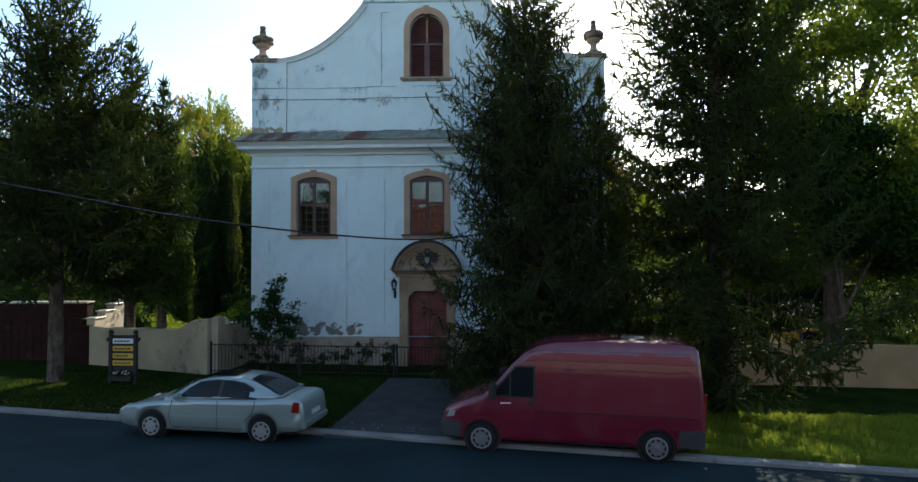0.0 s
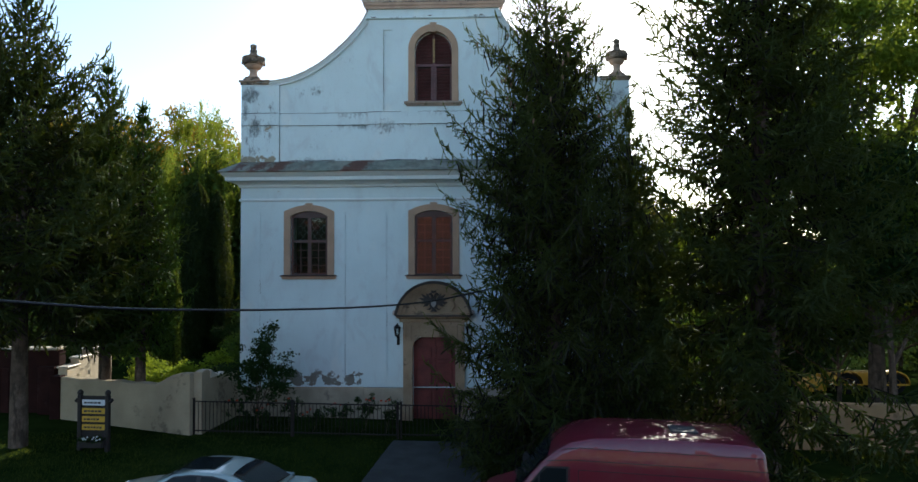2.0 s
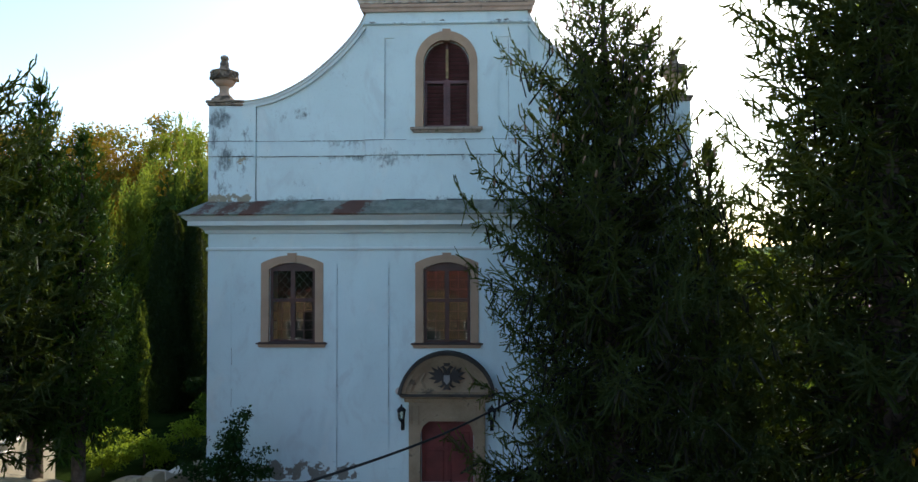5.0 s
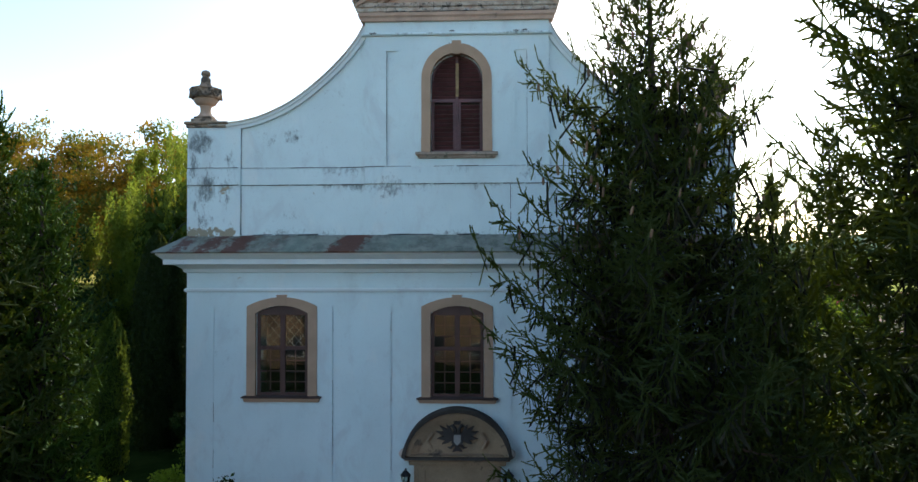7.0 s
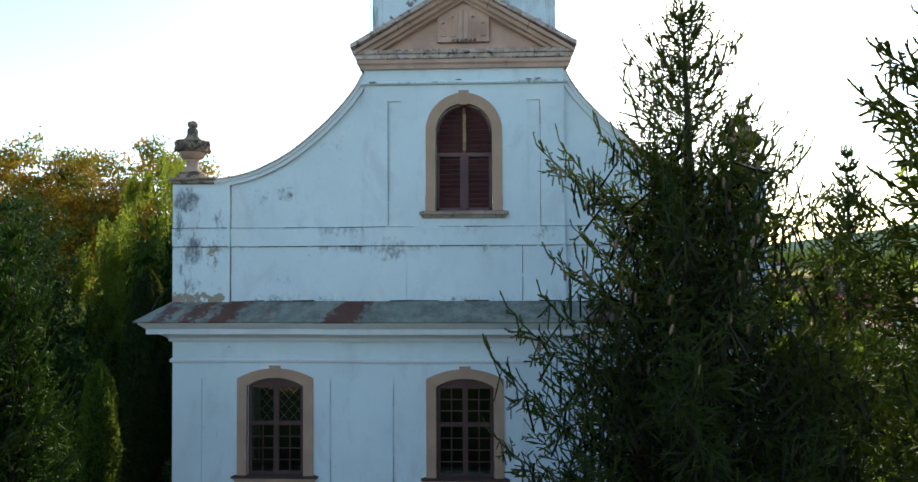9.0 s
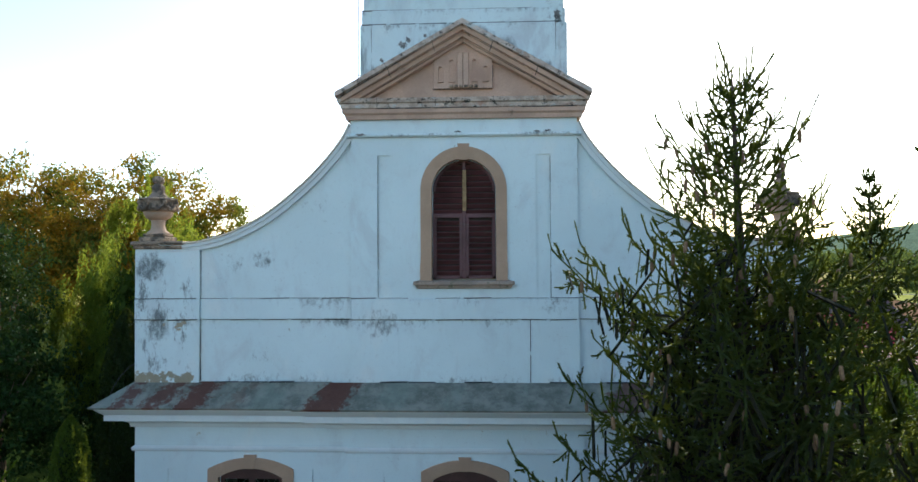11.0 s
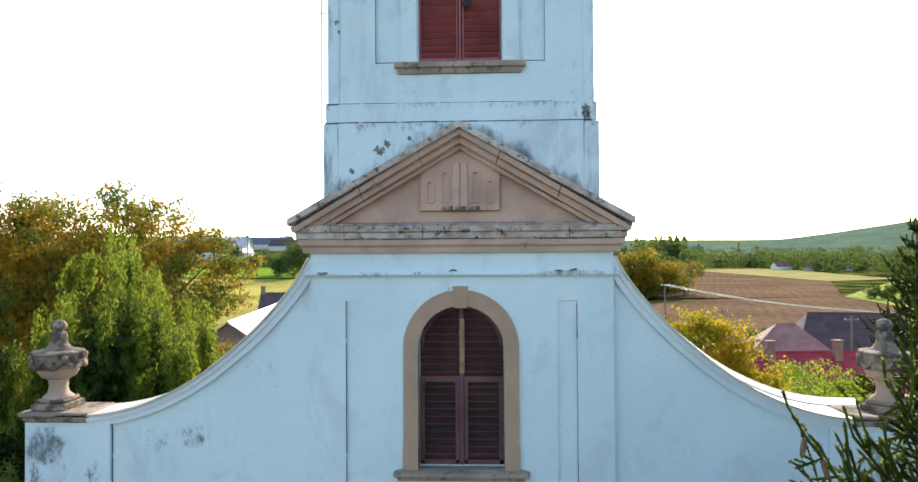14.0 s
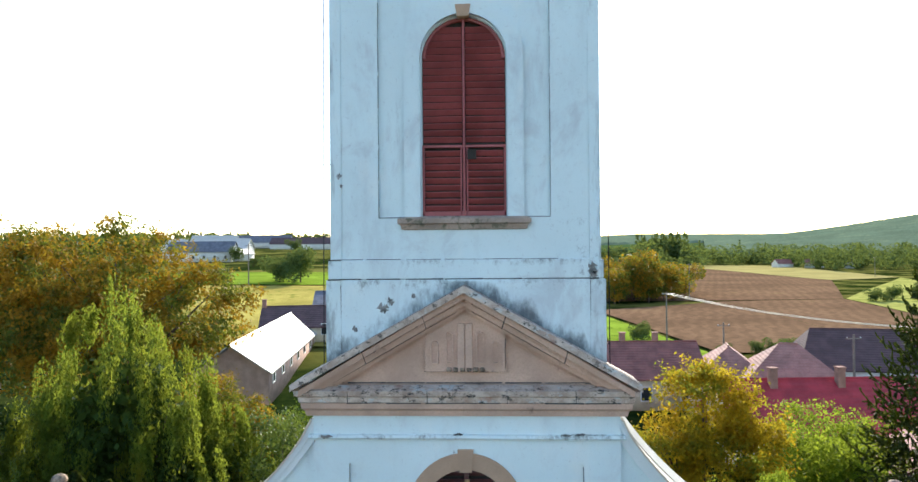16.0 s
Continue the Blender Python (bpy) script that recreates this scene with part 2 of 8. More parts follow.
WHITE = (0.695, 0.81, 0.82)
M_WALL = plaster("lime_wash", WHITE, (0.42, 0.45, 0.46), 0.35, True, ((9.25, 0.35, 0.1, 0.55), (10.95, 0.03, 0.5, 0.5), (10.52, 0.03, 0.45, 0.6), (14.28, 0.06, 0.12, 0.6)), False, ((-1.75, 10.45, 0.75, 0.5, 0.75), (-6.5, 11.6, 0.5, 0.55, 0.85), (-6.35, 10.4, 0.45, 0.6, 0.85), (-4.15, 11.75, 0.4, 0.35, 0.7), (-4.75, 11.7, 0.3, 0.4, 0.6), (-6.1, 9.6, 0.6, 0.3, 0.6), (1.9, 10.75, 0.6, 0.35, 0.7), (-4.2, 9.8, 0.6, 0.35, 0.45), (6.4, 11.3, 0.6, 0.9, 0.8)))
M_TOWER = plaster("tower_lime_wash", WHITE, (0.38, 0.41, 0.43), 0.5, False, ((16.6, 0.03, 0.5, 0.6), (16.9, 0.03, 0.3, 0.6), (17.5, 0.1, 0.3, 0.4), (15.6, 0.9, 1.5, 0.3)), True)
M_CORNICE = plaster("cornice_paint", (0.71, 0.77, 0.77), (0.45, 0.47, 0.48), 0.3)
M_PLINTH = worn("plinth_render", (0.40, 0.335, 0.25), 0.9, dirt=(0.16, 0.14, 0.12), dirt_at=0.6, dirt_scale=1.5)
M_STONE = worn("ochre_surround", (0.45, 0.305, 0.21), 0.85, var=0.1, dirt=(0.2, 0.15, 0.12), dirt_at=0.68)
M_PORTAL = worn("portal_stone", (0.36, 0.26, 0.17), 0.88, var=0.22, dirt=(0.08, 0.07, 0.06), dirt_at=0.55, dirt_scale=3.0, bump=0.5)
M_HOOD = worn("blackened_hood", (0.07, 0.06, 0.052), 0.85, var=0.35, dirt=(0.2, 0.16, 0.12), dirt_at=0.62)
M_PEDIMENT = worn("pink_stone", (0.57, 0.395, 0.305), 0.88, var=0.16, dirt=(0.20, 0.15, 0.13), dirt_at=0.60, dirt_scale=2.2, bump=0.5)
M_PEDTOP = lichened()
M_URN = worn("urn_sandstone", (0.40, 0.30, 0.22), 0.9, var=0.25, dirt=(0.07, 0.062, 0.052), dirt_at=0.45, dirt_scale=3.0, bump=0.9, dist=0.02)
M_SILL_DARK = worn("painted_sill", (0.06, 0.035, 0.03), 0.6, dirt=(0.2, 0.17, 0.14))
M_SILL_STONE = worn("stone_sill", (0.40, 0.31, 0.25), 0.9, var=0.25, dirt=(0.12, 0.12, 0.08), dirt_at=0.52, dirt_scale=6.0, bump=0.8)
M_METAL_ROOF = rusty_sheet()
M_COPING = worn("pale_sheet_metal", (0.62, 0.55, 0.45), 0.5, 0.3, var=0.1, dirt=(0.35, 0.25, 0.18), dirt_at=0.66)
M_SHUTTER = worn("dark_red_shutter", (0.115, 0.045, 0.048), 0.55, var=0.3, scale=2.0, fine=25, dirt=(0.11, 0.075, 0.06), dirt_at=0.56, dirt_scale=3.0, stretch=(1, 1, 4))
M_SHUTTER_RED = worn("red_shutter", (0.33, 0.080, 0.080), 0.55, var=0.2, scale=2.0, dirt=(0.20, 0.09, 0.08), dirt_at=0.6, dirt_scale=3.0, stretch=(1, 1, 4))
M_BATTEN = worn("bare_wood", (0.33, 0.21, 0.10), 0.75, var=0.3, scale=6)
M_FRAME = worn("brown_window_frame", (0.07, 0.03, 0.025), 0.5, var=0.25)
M_DOOR = worn("red_door", (0.17, 0.035, 0.03), 0.55, var=0.25, scale=2.0, stretch=(4, 4, 1), dirt=(0.08, 0.03, 0.025))
M_GLASS = pane_glass("window_glass", (0.82, 0.88, 0.86))
M_LEAD = worn("window_lead", (0.30, 0.31, 0.32), 0.5, 0.5, var=0.2)
M_DARK = worn("dark_interior", (0.05, 0.045, 0.04), 0.9)
M_IRON = worn("black_iron", (0.015, 0.015, 0.016), 0.5, 0.6, var=0.3)
M_FENCE = worn("rusty_iron_fence", (0.018, 0.013, 0.012), 0.6, 0.4, var=0.3)
M_TILE = worn("red_roof_tile", (0.30, 0.11, 0.085), 0.85, var=0.3, scale=2.5, dirt=(0.12, 0.08, 0.07), dirt_at=0.6)
M_CREAM = worn("cream_render", (0.62, 0.52, 0.38), 0.9, var=0.1, dirt=(0.3, 0.25, 0.2), dirt_at=0.65)
M_GARDEN_WALL = worn("garden_wall_render", (0.38, 0.31, 0.21), 0.92, var=0.15, scale=0.9, dirt=(0.12, 0.10, 0.075), dirt_at=0.57, dirt_scale=0.8)
M_OCHRE_WALL = worn("ochre_garden_wall", (0.34, 0.225, 0.12), 0.92, var=0.15, scale=0.9, dirt=(0.12, 0.09, 0.06), dirt_at=0.57, dirt_scale=0.8)
M_BRICK_DARK = worn("dark_red_wall", (0.032, 0.012, 0.010), 0.9, var=0.25, dirt=(0.05, 0.03, 0.03))
M_BARK = worn("bark", (0.14, 0.105, 0.08), 0.95, var=0.35, scale=4, fine=18, bump=1.0, stretch=(1, 1, 0.2), dirt=(0.05, 0.04, 0.03), dirt_at=0.5, dirt_scale=6.0, dist=0.03)
M_TWIG = worn("twig_bark", (0.10, 0.065, 0.045), 0.9, var=0.3, scale=8)
M_CONE = worn("spruce_cone", (0.24, 0.15, 0.08), 0.8, var=0.3, scale=20)
M_SPRUCE = leafy("spruce_needles", (0.015, 0.036, 0.016), (0.080, 0.108, 0.044), 0.62, gloss=0.14, glow=0.5)
# A brighter copy of the spruce needles, with sunlight in its colour.
M_SPRUCE_LIT = leafy("sunlit_spruce_needles", (0.020, 0.060, 0.012), (0.070, 0.150, 0.024), 0.5, gloss=0.12, glow=0.5)
# Filler twigs whose dark colour stands for shade deep in the spruces.
M_SPRUCE_SHADE = leafy("shaded_inner_twigs", (0.016, 0.020, 0.012), (0.034, 0.030, 0.018), 0.04, gloss=0.05)
M_THUJA = leafy("thuja_scales", (0.005, 0.013, 0.005), (0.016, 0.034, 0.010), 0.25)
# Cypress green is lightened all over: its sunlit edge put into the colour.
M_CYPRESS = leafy("cypress_sprays", (0.022, 0.052, 0.010), (0.060, 0.110, 0.018), 0.5, glow=0.5)
M_WILLOW = leafy("weeping_leaves", (0.028, 0.068, 0.012), (0.130, 0.185, 0.030), 0.62, autumn=(0.24, 0.20, 0.02), autumn_at=0.60, glow=0.65)
# Leaves for the crown's middle, with its shade put into the colour.
M_SHADE_LEAF = leafy("shaded_inner_leaves", (0.020, 0.045, 0.010), (0.050, 0.085, 0.018), 0.25, gloss=0.05)
M_WALNUT = leafy("autumn_leaves", (0.045, 0.085, 0.014), (0.14, 0.13, 0.02), 0.4, autumn=(0.46, 0.19, 0.012), autumn_at=0.50)
M_GREEN = leafy("green_leaves", (0.028, 0.075, 0.012), (0.075, 0.15, 0.02), 0.42)
M_SILVER_LEAF = leafy("silvery_leaves", (0.035, 0.085, 0.020), (0.11, 0.17, 0.045), 0.35, 0.5, gloss=0.22)
M_GOLD = leafy("golden_leaves", (0.40, 0.25, 0.010), (0.58, 0.33, 0.012), 0.5, autumn=(0.11, 0.16, 0.018), autumn_at=0.53)
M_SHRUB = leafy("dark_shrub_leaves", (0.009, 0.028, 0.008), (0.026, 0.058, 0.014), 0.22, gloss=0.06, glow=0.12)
# Far leaves are less saturated, with a little haze in their colour.
M_FAR_TREE = leafy("distant_leaves", (0.040, 0.080, 0.036), (0.085, 0.125, 0.055), 0.35, gloss=0.0)
# A lighter leaf green that has the sunshine put into its colour.
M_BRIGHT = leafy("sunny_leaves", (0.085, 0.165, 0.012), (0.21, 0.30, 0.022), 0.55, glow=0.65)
M_LIME = leafy("lime_leaves", (0.030, 0.078, 0.013), (0.10, 0.17, 0.025), 0.58, glow=0.6)

# ---- building helpers ----
def bm_mesh(bm, name):
    me = bpy.data.meshes.new(name)
    bm.to_mesh(me)
    bm.free()
    return me


def thing(name, m=None, label="", category="", group="", kind=""):
    ob = new(name)
    ob.empty_display_size = 0.2
    if m is not None:
        ob.matrix_basis = m
    return tagged(ob, label, category, group, kind)


def part(name, bm, material, parent=None, label="", smooth=False):
    """Links a bmesh (or a mesh) as one mesh object under a thing or a part."""
    me = bm_mesh(bm, name) if isinstance(bm, bmesh.types.BMesh) else bm
    if not me.materials:
        me.materials.append(material)
    if smooth:
        me.polygons.foreach_set("use_smooth", [True] * len(me.polygons))
    ob = new(name, me)
    ob.parent = parent
    return tagged(ob, label)


def solid(name, bm, material, label="", category="", group="", kind="", smooth=False):
    ob = part(name, bm, material, None, label, smooth)
    return tagged(ob, "", category, group, kind)


def join(*bms):
    """Several bmeshes as one."""
    out = bmesh.new()
    for b in bms:
        me = bm_mesh(b, "tmp")
        out.from_mesh(me)
        bpy.data.meshes.remove(me)
    return out


def box(x0, x1, y0, y1, z0, z1, bevel=0.0, seg=1):
    bm = bmesh.new()
    bmesh.ops.create_cube(bm, size=1.0, matrix=Matrix.LocRotScale(((x0 + x1) / 2, (y0 + y1) / 2, (z0 + z1) / 2), None, (abs(x1 - x0), abs(y1 - y0), abs(z1 - z0))))
    if bevel:
        bmesh.ops.bevel(bm, geom=bm.edges[:], offset=bevel, segments=seg, affect="EDGES", clamp_overlap=True)
    return bm


def slab(outer, holes=(), y0=0.0, y1=0.1):
    """An upright plate in x and z with holes, between y0 and y1."""
    cu = bpy.data.curves.new("tmp", "CURVE")
    cu.dimensions, cu.fill_mode, cu.extrude = "2D", "BOTH", (y1 - y0) / 2
    for ring in (outer, *holes):
        sp = cu.splines.new("POLY")
        sp.points.add(len(ring) - 1)
        for p, (x, z) in zip(sp.points, ring):
            p.co = (x, z, 0, 1)
        sp.use_cyclic_u = True
    ob = bpy.data.objects.new("tmp", cu)
    me = bpy.data.meshes.new_from_object(ob)
    bm = bmesh.new()
    bm.from_mesh(me)
    bpy.data.objects.remove(ob)
    bpy.data.curves.remove(cu)
    bpy.data.meshes.remove(me)
    bmesh.ops.remove_doubles(bm, verts=bm.verts[:], dist=1e-5)
    bmesh.ops.transform(bm, matrix=Matrix.Translation((0, (y0 + y1) / 2, 0)) @ Matrix.Rotation(math.pi / 2, 4, "X"), verts=bm.verts[:])
    return bm


def rect(x0, x1, z0, z1):
    return [(x0, z0), (x1, z0), (x1, z1), (x0, z1)]


def arch(cx, half, z0, spring, rise, n=20):
    """An opening with an arched head: a circle's arc that rises by rise over its springing."""
    r = (half * half + rise * rise) / (2 * rise)
    zc = spring + rise - r
    a0 = math.atan2(spring - zc, half)
    pts = [(cx - half, z0), (cx + half, z0)]
    for i in range(n + 1):
        a = a0 + (math.pi - 2 * a0) * i / n
        pts.append((cx + r * math.cos(a), zc + r * math.sin(a)))
    return pts


def sweep(profile, path, closed=False):
    """A moulding: profile points (out, up) swept along path points (x, y) with z 0; out is to the right of the way."""
    bm = bmesh.new()
    rings = []
    n = len(path)
    for i, (x, y) in enumerate(path):
        p = Vector((x, y))
        a = (p - Vector(path[i - 1])).normalized() if i or closed else None
        b = (Vector(path[(i + 1) % n]) - p).normalized() if i < n - 1 or closed else None
        a, b = a or b, b or a
        na, nb = Vector((a.y, -a.x)), Vector((b.y, -b.x))
        m = (na + nb).normalized()
        m /= max(0.3, m.dot(na))
        rings.append([bm.verts.new((x + m.x * o, y + m.y * o, u)) for o, u in profile])
    for i in range(n if closed else n - 1):
        r, s = rings[i], rings[(i + 1) % n]
        for j in range(len(profile)):
            k = (j + 1) % len(profile)
            bm.faces.new((r[j], r[k], s[k], s[j]))
    if not closed:
        bm.faces.new(rings[0][::-1])
        bm.faces.new(rings[-1])
    bmesh.ops.recalc_face_normals(bm, faces=bm.faces[:])
    return bm


def lathe(profile, n=24, squash=None):
    bm = bmesh.new()
    rings = []
    for r, z in profile:
        rings.append([bm.verts.new((r * math.cos(2 * math.pi * i / n), r * math.sin(2 * math.pi * i / n), z)) for i in range(n)])
    for a, b in zip(rings, rings[1:]):
        for i in range(n):
            bm.faces.new((a[i], a[(i + 1) % n], b[(i + 1) % n], b[i]))
    bm.faces.new(rings[0][::-1])
    bm.faces.new(rings[-1])
    return bm


def tube(points, radii, sides=6):
    """A tapered tube along points."""
    bm = bmesh.new()
    rings = []
    pts = [Vector(p) for p in points]
    for i, p in enumerate(pts):
        d = (pts[min(i + 1, len(pts) - 1)] - pts[max(i - 1, 0)]).normalized()
        u = d.orthogonal().normalized() if i == 0 else (u - d * u.dot(d)).normalized()
        v = d.cross(u)
        r = radii[i] if isinstance(radii, (list, tuple)) else radii
        rings.append([bm.verts.new(p + (u * math.cos(2 * math.pi * k / sides) + v * math.sin(2 * math.pi * k / sides)) * r) for k in range(sides)])
    for a, b in zip(rings, rings[1:]):
        for k in range(sides):
            bm.faces.new((a[k], a[(k + 1) % sides], b[(k + 1) % sides], b[k]))
    bm.faces.new(rings[0][::-1])
    bm.faces.new(rings[-1])
    return bm


def moved(bm, m):
    bmesh.ops.transform(bm, matrix=m, verts=bm.verts[:])
    return bm


def poly_mesh(name, co, size):
    """A mesh of loose polygons with size corners each, from an array of their corners."""
    co = np.asarray(co, np.float32).reshape(-1, 3)
    me = bpy.data.meshes.new(name)
    n = len(co) // size
    me.vertices.add(len(co))
    me.vertices.foreach_set("co", co.ravel())
    me.loops.add(len(co))
    me.loops.foreach_set("vertex_index", np.arange(len(co), dtype=np.int32))
    me.polygons.add(n)
    me.polygons.foreach_set("loop_start", np.arange(0, len(co), size, dtype=np.int32))
    me.update(calc_edges=True)
    return me


def grid_mesh(name, xs, ys, height):
    """A sheet of ground over a grid of xs and ys."""
    X, Y = np.meshgrid(xs, ys)
    Z = height(X, Y)
    nx, ny = len(xs), len(ys)
    idx = np.arange(nx * ny).reshape(ny, nx)
    quads = np.stack([idx[:-1, :-1], idx[:-1, 1:], idx[1:, 1:], idx[1:, :-1]], -1).reshape(-1, 4)
    me = bpy.data.meshes.new(name)
    me.from_pydata(np.stack([X, Y, Z], -1).reshape(-1, 3).tolist(), [], quads.tolist())
    me.polygons.foreach_set("use_smooth", [True] * len(me.polygons))
    return me

# ---- ground ----
KERB_SLOPE = -0.176


def kerb_y(x):
    """The kerb's line on the church side of the street."""
    return 16.0 + KERB_SLOPE * (x + 2.0)


def smooth(v, a, b):
    t = np.clip((v - a) / (b - a), 0, 1)
    return t * t * (3 - 2 * t)


def land(x, y):
    """Height of the land: the street falls gently to the east, the fields rise to the north-west, wooded hills to the north-east."""
    x, y = np.asarray(x, float), np.asarray(y, float)
    d = np.hypot(x, y)
    near = -0.018 * np.clip(x + 2.0, -25, 25)
    verge = 0.10 * smooth(y - kerb_y(x), 0.0, 0.4) + 0.12 * smooth(y - kerb_y(x), 1.0, 7.0) + 0.3 * smooth(y, 26.0, 34.0)
    base = near * (1 - smooth(d, 40, 120)) + verge
    bear = np.where(y > 1, x / np.maximum(y, 1), 0)
    west = np.interp(d, [0, 58, 93, 155, 250, 400, 1000, 5000], [0, 0, 3.1, 7.6, 10.8, 13.5, 28, 60]) * (1 - smooth(bear, -0.12, 0.12)) * smooth(y, 0, 60)
    ridge = 0.5 + 0.5 * np.sin(x * 0.0021 + 1.0)
    east = (smooth(d, 900, 2300) * (18 + 128 * smooth(bear, 0.24, 0.95)) + smooth(d, 2300, 4500) * (40 + 30 * ridge) * (1 - smooth(bear, 0.3, 0.6))) * smooth(bear, -0.05, 0.25) * smooth(y, 0, 300)
    roll = (np.sin(x * 0.031 + y * 0.017) + np.sin(x * 0.013 - y * 0.029)) * 0.25 * smooth(d, 90, 200)
    return base + west + east + roll


def ground_mat():
    n = Nodes("grass_and_fields")
    x, y = n.axis(0), n.axis(1)
    broad, mid, fine = n.noise(0.06, 4.0), n.noise(0.9, 5.0, 0.6), n.noise(14.0, 6.0, 0.7)
    # Lawn tones are near-black: the shade before the church is painted in.
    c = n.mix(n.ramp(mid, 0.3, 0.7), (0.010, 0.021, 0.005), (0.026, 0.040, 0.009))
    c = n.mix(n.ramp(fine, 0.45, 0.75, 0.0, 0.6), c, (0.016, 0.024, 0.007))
    dry = n.math("MULTIPLY", n.ramp(broad, 0.4, 0.6), n.ramp(y, 60, 120))
    c = n.mix(n.math("MULTIPLY", dry, 0.85), c, (0.17, 0.16, 0.04))
    far = n.ramp(y, 500, 900)
    c = n.mix(n.math("MULTIPLY", far, n.ramp(n.noise(0.012, 5.0, 0.6), 0.3, 0.6)), c, (0.05, 0.095, 0.035))
    n.bump(n.math("ADD", mid, fine), 0.8, 0.06)
    return n.colour(c, 0.95)


def geo_axis(lo, hi, fine_lo, fine_hi, step, ratio=1.12):
    a = list(np.arange(fine_lo, fine_hi + 1e-6, step))
    s, v = step, fine_hi
    while v < hi:
        s *= ratio
        v += s
        a.append(min(v, hi))
    s, v = step, fine_lo
    while v > lo:
        s *= ratio
        v -= s
        a.insert(0, max(v, lo))
    return np.array(a)


M_GROUND = ground_mat()
ground_xs, ground_ys = geo_axis(-4600, 4600, -24, 24, 0.8), geo_axis(-400, 4700, 4, 36, 0.6)
solid("ground", grid_mesh("ground", ground_xs, ground_ys, land), M_GROUND, "village lawn, coloured dark for shade, running out into green and brown fields", "ground", kind="structure")


def strip(name, xs, ya, yb, lift, material, rows=2, **tags):
    """A ribbon that follows the land between two lines y = ya(x) and y = yb(x)."""
    vs, fs = [], []
    for x in xs:
        for k in range(rows):
            y = ya(x) + (yb(x) - ya(x)) * k / (rows - 1)
            vs.append((x, y, float(land(x, y)) + lift))
    for i in range(len(xs) - 1):
        for k in range(rows - 1):
            a = i * rows + k
            fs.append((a, a + rows, a + rows + 1, a + 1))
    me = bpy.data.meshes.new(name)
    me.from_pydata(vs, [], fs)
    return solid(name, me, material, kind="structure", **tags)


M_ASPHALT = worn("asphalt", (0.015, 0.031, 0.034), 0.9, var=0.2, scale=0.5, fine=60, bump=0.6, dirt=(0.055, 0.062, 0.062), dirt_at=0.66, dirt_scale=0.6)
M_KERB = worn("kerb_concrete", (0.23, 0.23, 0.22), 0.9, var=0.2, dirt=(0.12, 0.11, 0.09), dirt_at=0.55, dirt_scale=3.0)
M_PATH = worn("worn_path", (0.06, 0.062, 0.06), 0.92, var=0.2, dirt=(0.05, 0.06, 0.03), dirt_at=0.6)
road_xs = np.arange(-60, 60.1, 1.0)
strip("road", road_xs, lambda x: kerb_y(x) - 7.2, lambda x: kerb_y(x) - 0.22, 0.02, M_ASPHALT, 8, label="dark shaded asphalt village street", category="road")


def kerb():
    bm = bmesh.new()
    rings = []
    for x in np.arange(-40, 40.1, 1.0):
        y = kerb_y(x)
        z = float(land(x, y - 0.3))
        rings.append([bm.verts.new((x, y + o, z + u)) for o, u in ((-0.24, -0.1), (-0.24, 0.09), (-0.21, 0.12), (0.0, 0.125), (0.02, -0.1))])
    for a, b in zip(rings, rings[1:]):
        for j in range(4):
            bm.faces.new((a[j], a[j + 1], b[j + 1], b[j]))
    bmesh.ops.recalc_face_normals(bm, faces=bm.faces[:])
    return bm


solid("kerb", kerb(), M_KERB, "pale worn concrete kerb along the street", "kerb", kind="structure")


def church_path():
    bm = bmesh.new()
    rows = []
    for k in range(9):
        y = kerb_y(-1.5) - 0.1 + (22.9 - kerb_y(-1.5)) * k / 8
        half = 1.9 - 0.8 * k / 8
        cx = -1.9 - 0.15 * k / 8
        rows.append([bm.verts.new((cx + half * s, y, float(land(cx + half * s, y)) + 0.03)) for s in (-1, -0.5, 0, 0.5, 1)])
    for a, b in zip(rows, rows[1:]):
        for j in range(4):
            bm.faces.new((a[j], a[j + 1], b[j + 1], b[j]))
    return bm


solid("footpath", church_path(), M_PATH, "worn dark path from the street to the church gate", "path", kind="structure")

# ---- the church ----
church = thing("church", pose(-2.11, 25.72, 0), "white lime-washed baroque church with ochre window surrounds and bell tower", "church")


def mirror(pts):
    return [(-x, z) for x, z in pts][::-1]


HALF, BAY = 6.82, 2.30
SCROLL = [(-6.30, 12.06), (-5.80, 12.07), (-5.30, 12.14), (-4.75, 12.31), (-4.06, 12.67), (-3.35, 13.23), (-2.85, 13.73), (-2.50, 14.17), (-2.32, 14.50)]


def curve(pts, n=5):
    """A smooth line through points."""
    out = []
    for i in range(len(pts) - 1):
        p0, p1, p2, p3 = (np.array(pts[min(max(k, 0), len(pts) - 1)]) for k in (i - 1, i, i + 1, i + 2))
        for k in range(n):
            t = k / n
            out.append(tuple(0.5 * (2 * p1 + (p2 - p0) * t + (2 * p0 - 5 * p1 + 4 * p2 - p3) * t * t + (3 * p1 - p0 - 3 * p2 + p3) * t ** 3)))
    return out + [tuple(pts[-1])]


scroll = curve(SCROLL)
lower_holes = [arch(c, 0.65, 5.22, 7.30, 0.19) for c in (-4.39, 0.0, 4.39)]
door_hole = arch(0.0, 0.73, 0.1, 2.85, 0.32)
bell_hole = arch(0.0, 0.65, 11.3, 13.12, 0.65)

# Core of the wall, with the openings through it.
lower_core = slab(rect(-HALF, HALF, 0.0, 9.3), [*lower_holes, door_hole], 0.05, 0.75)
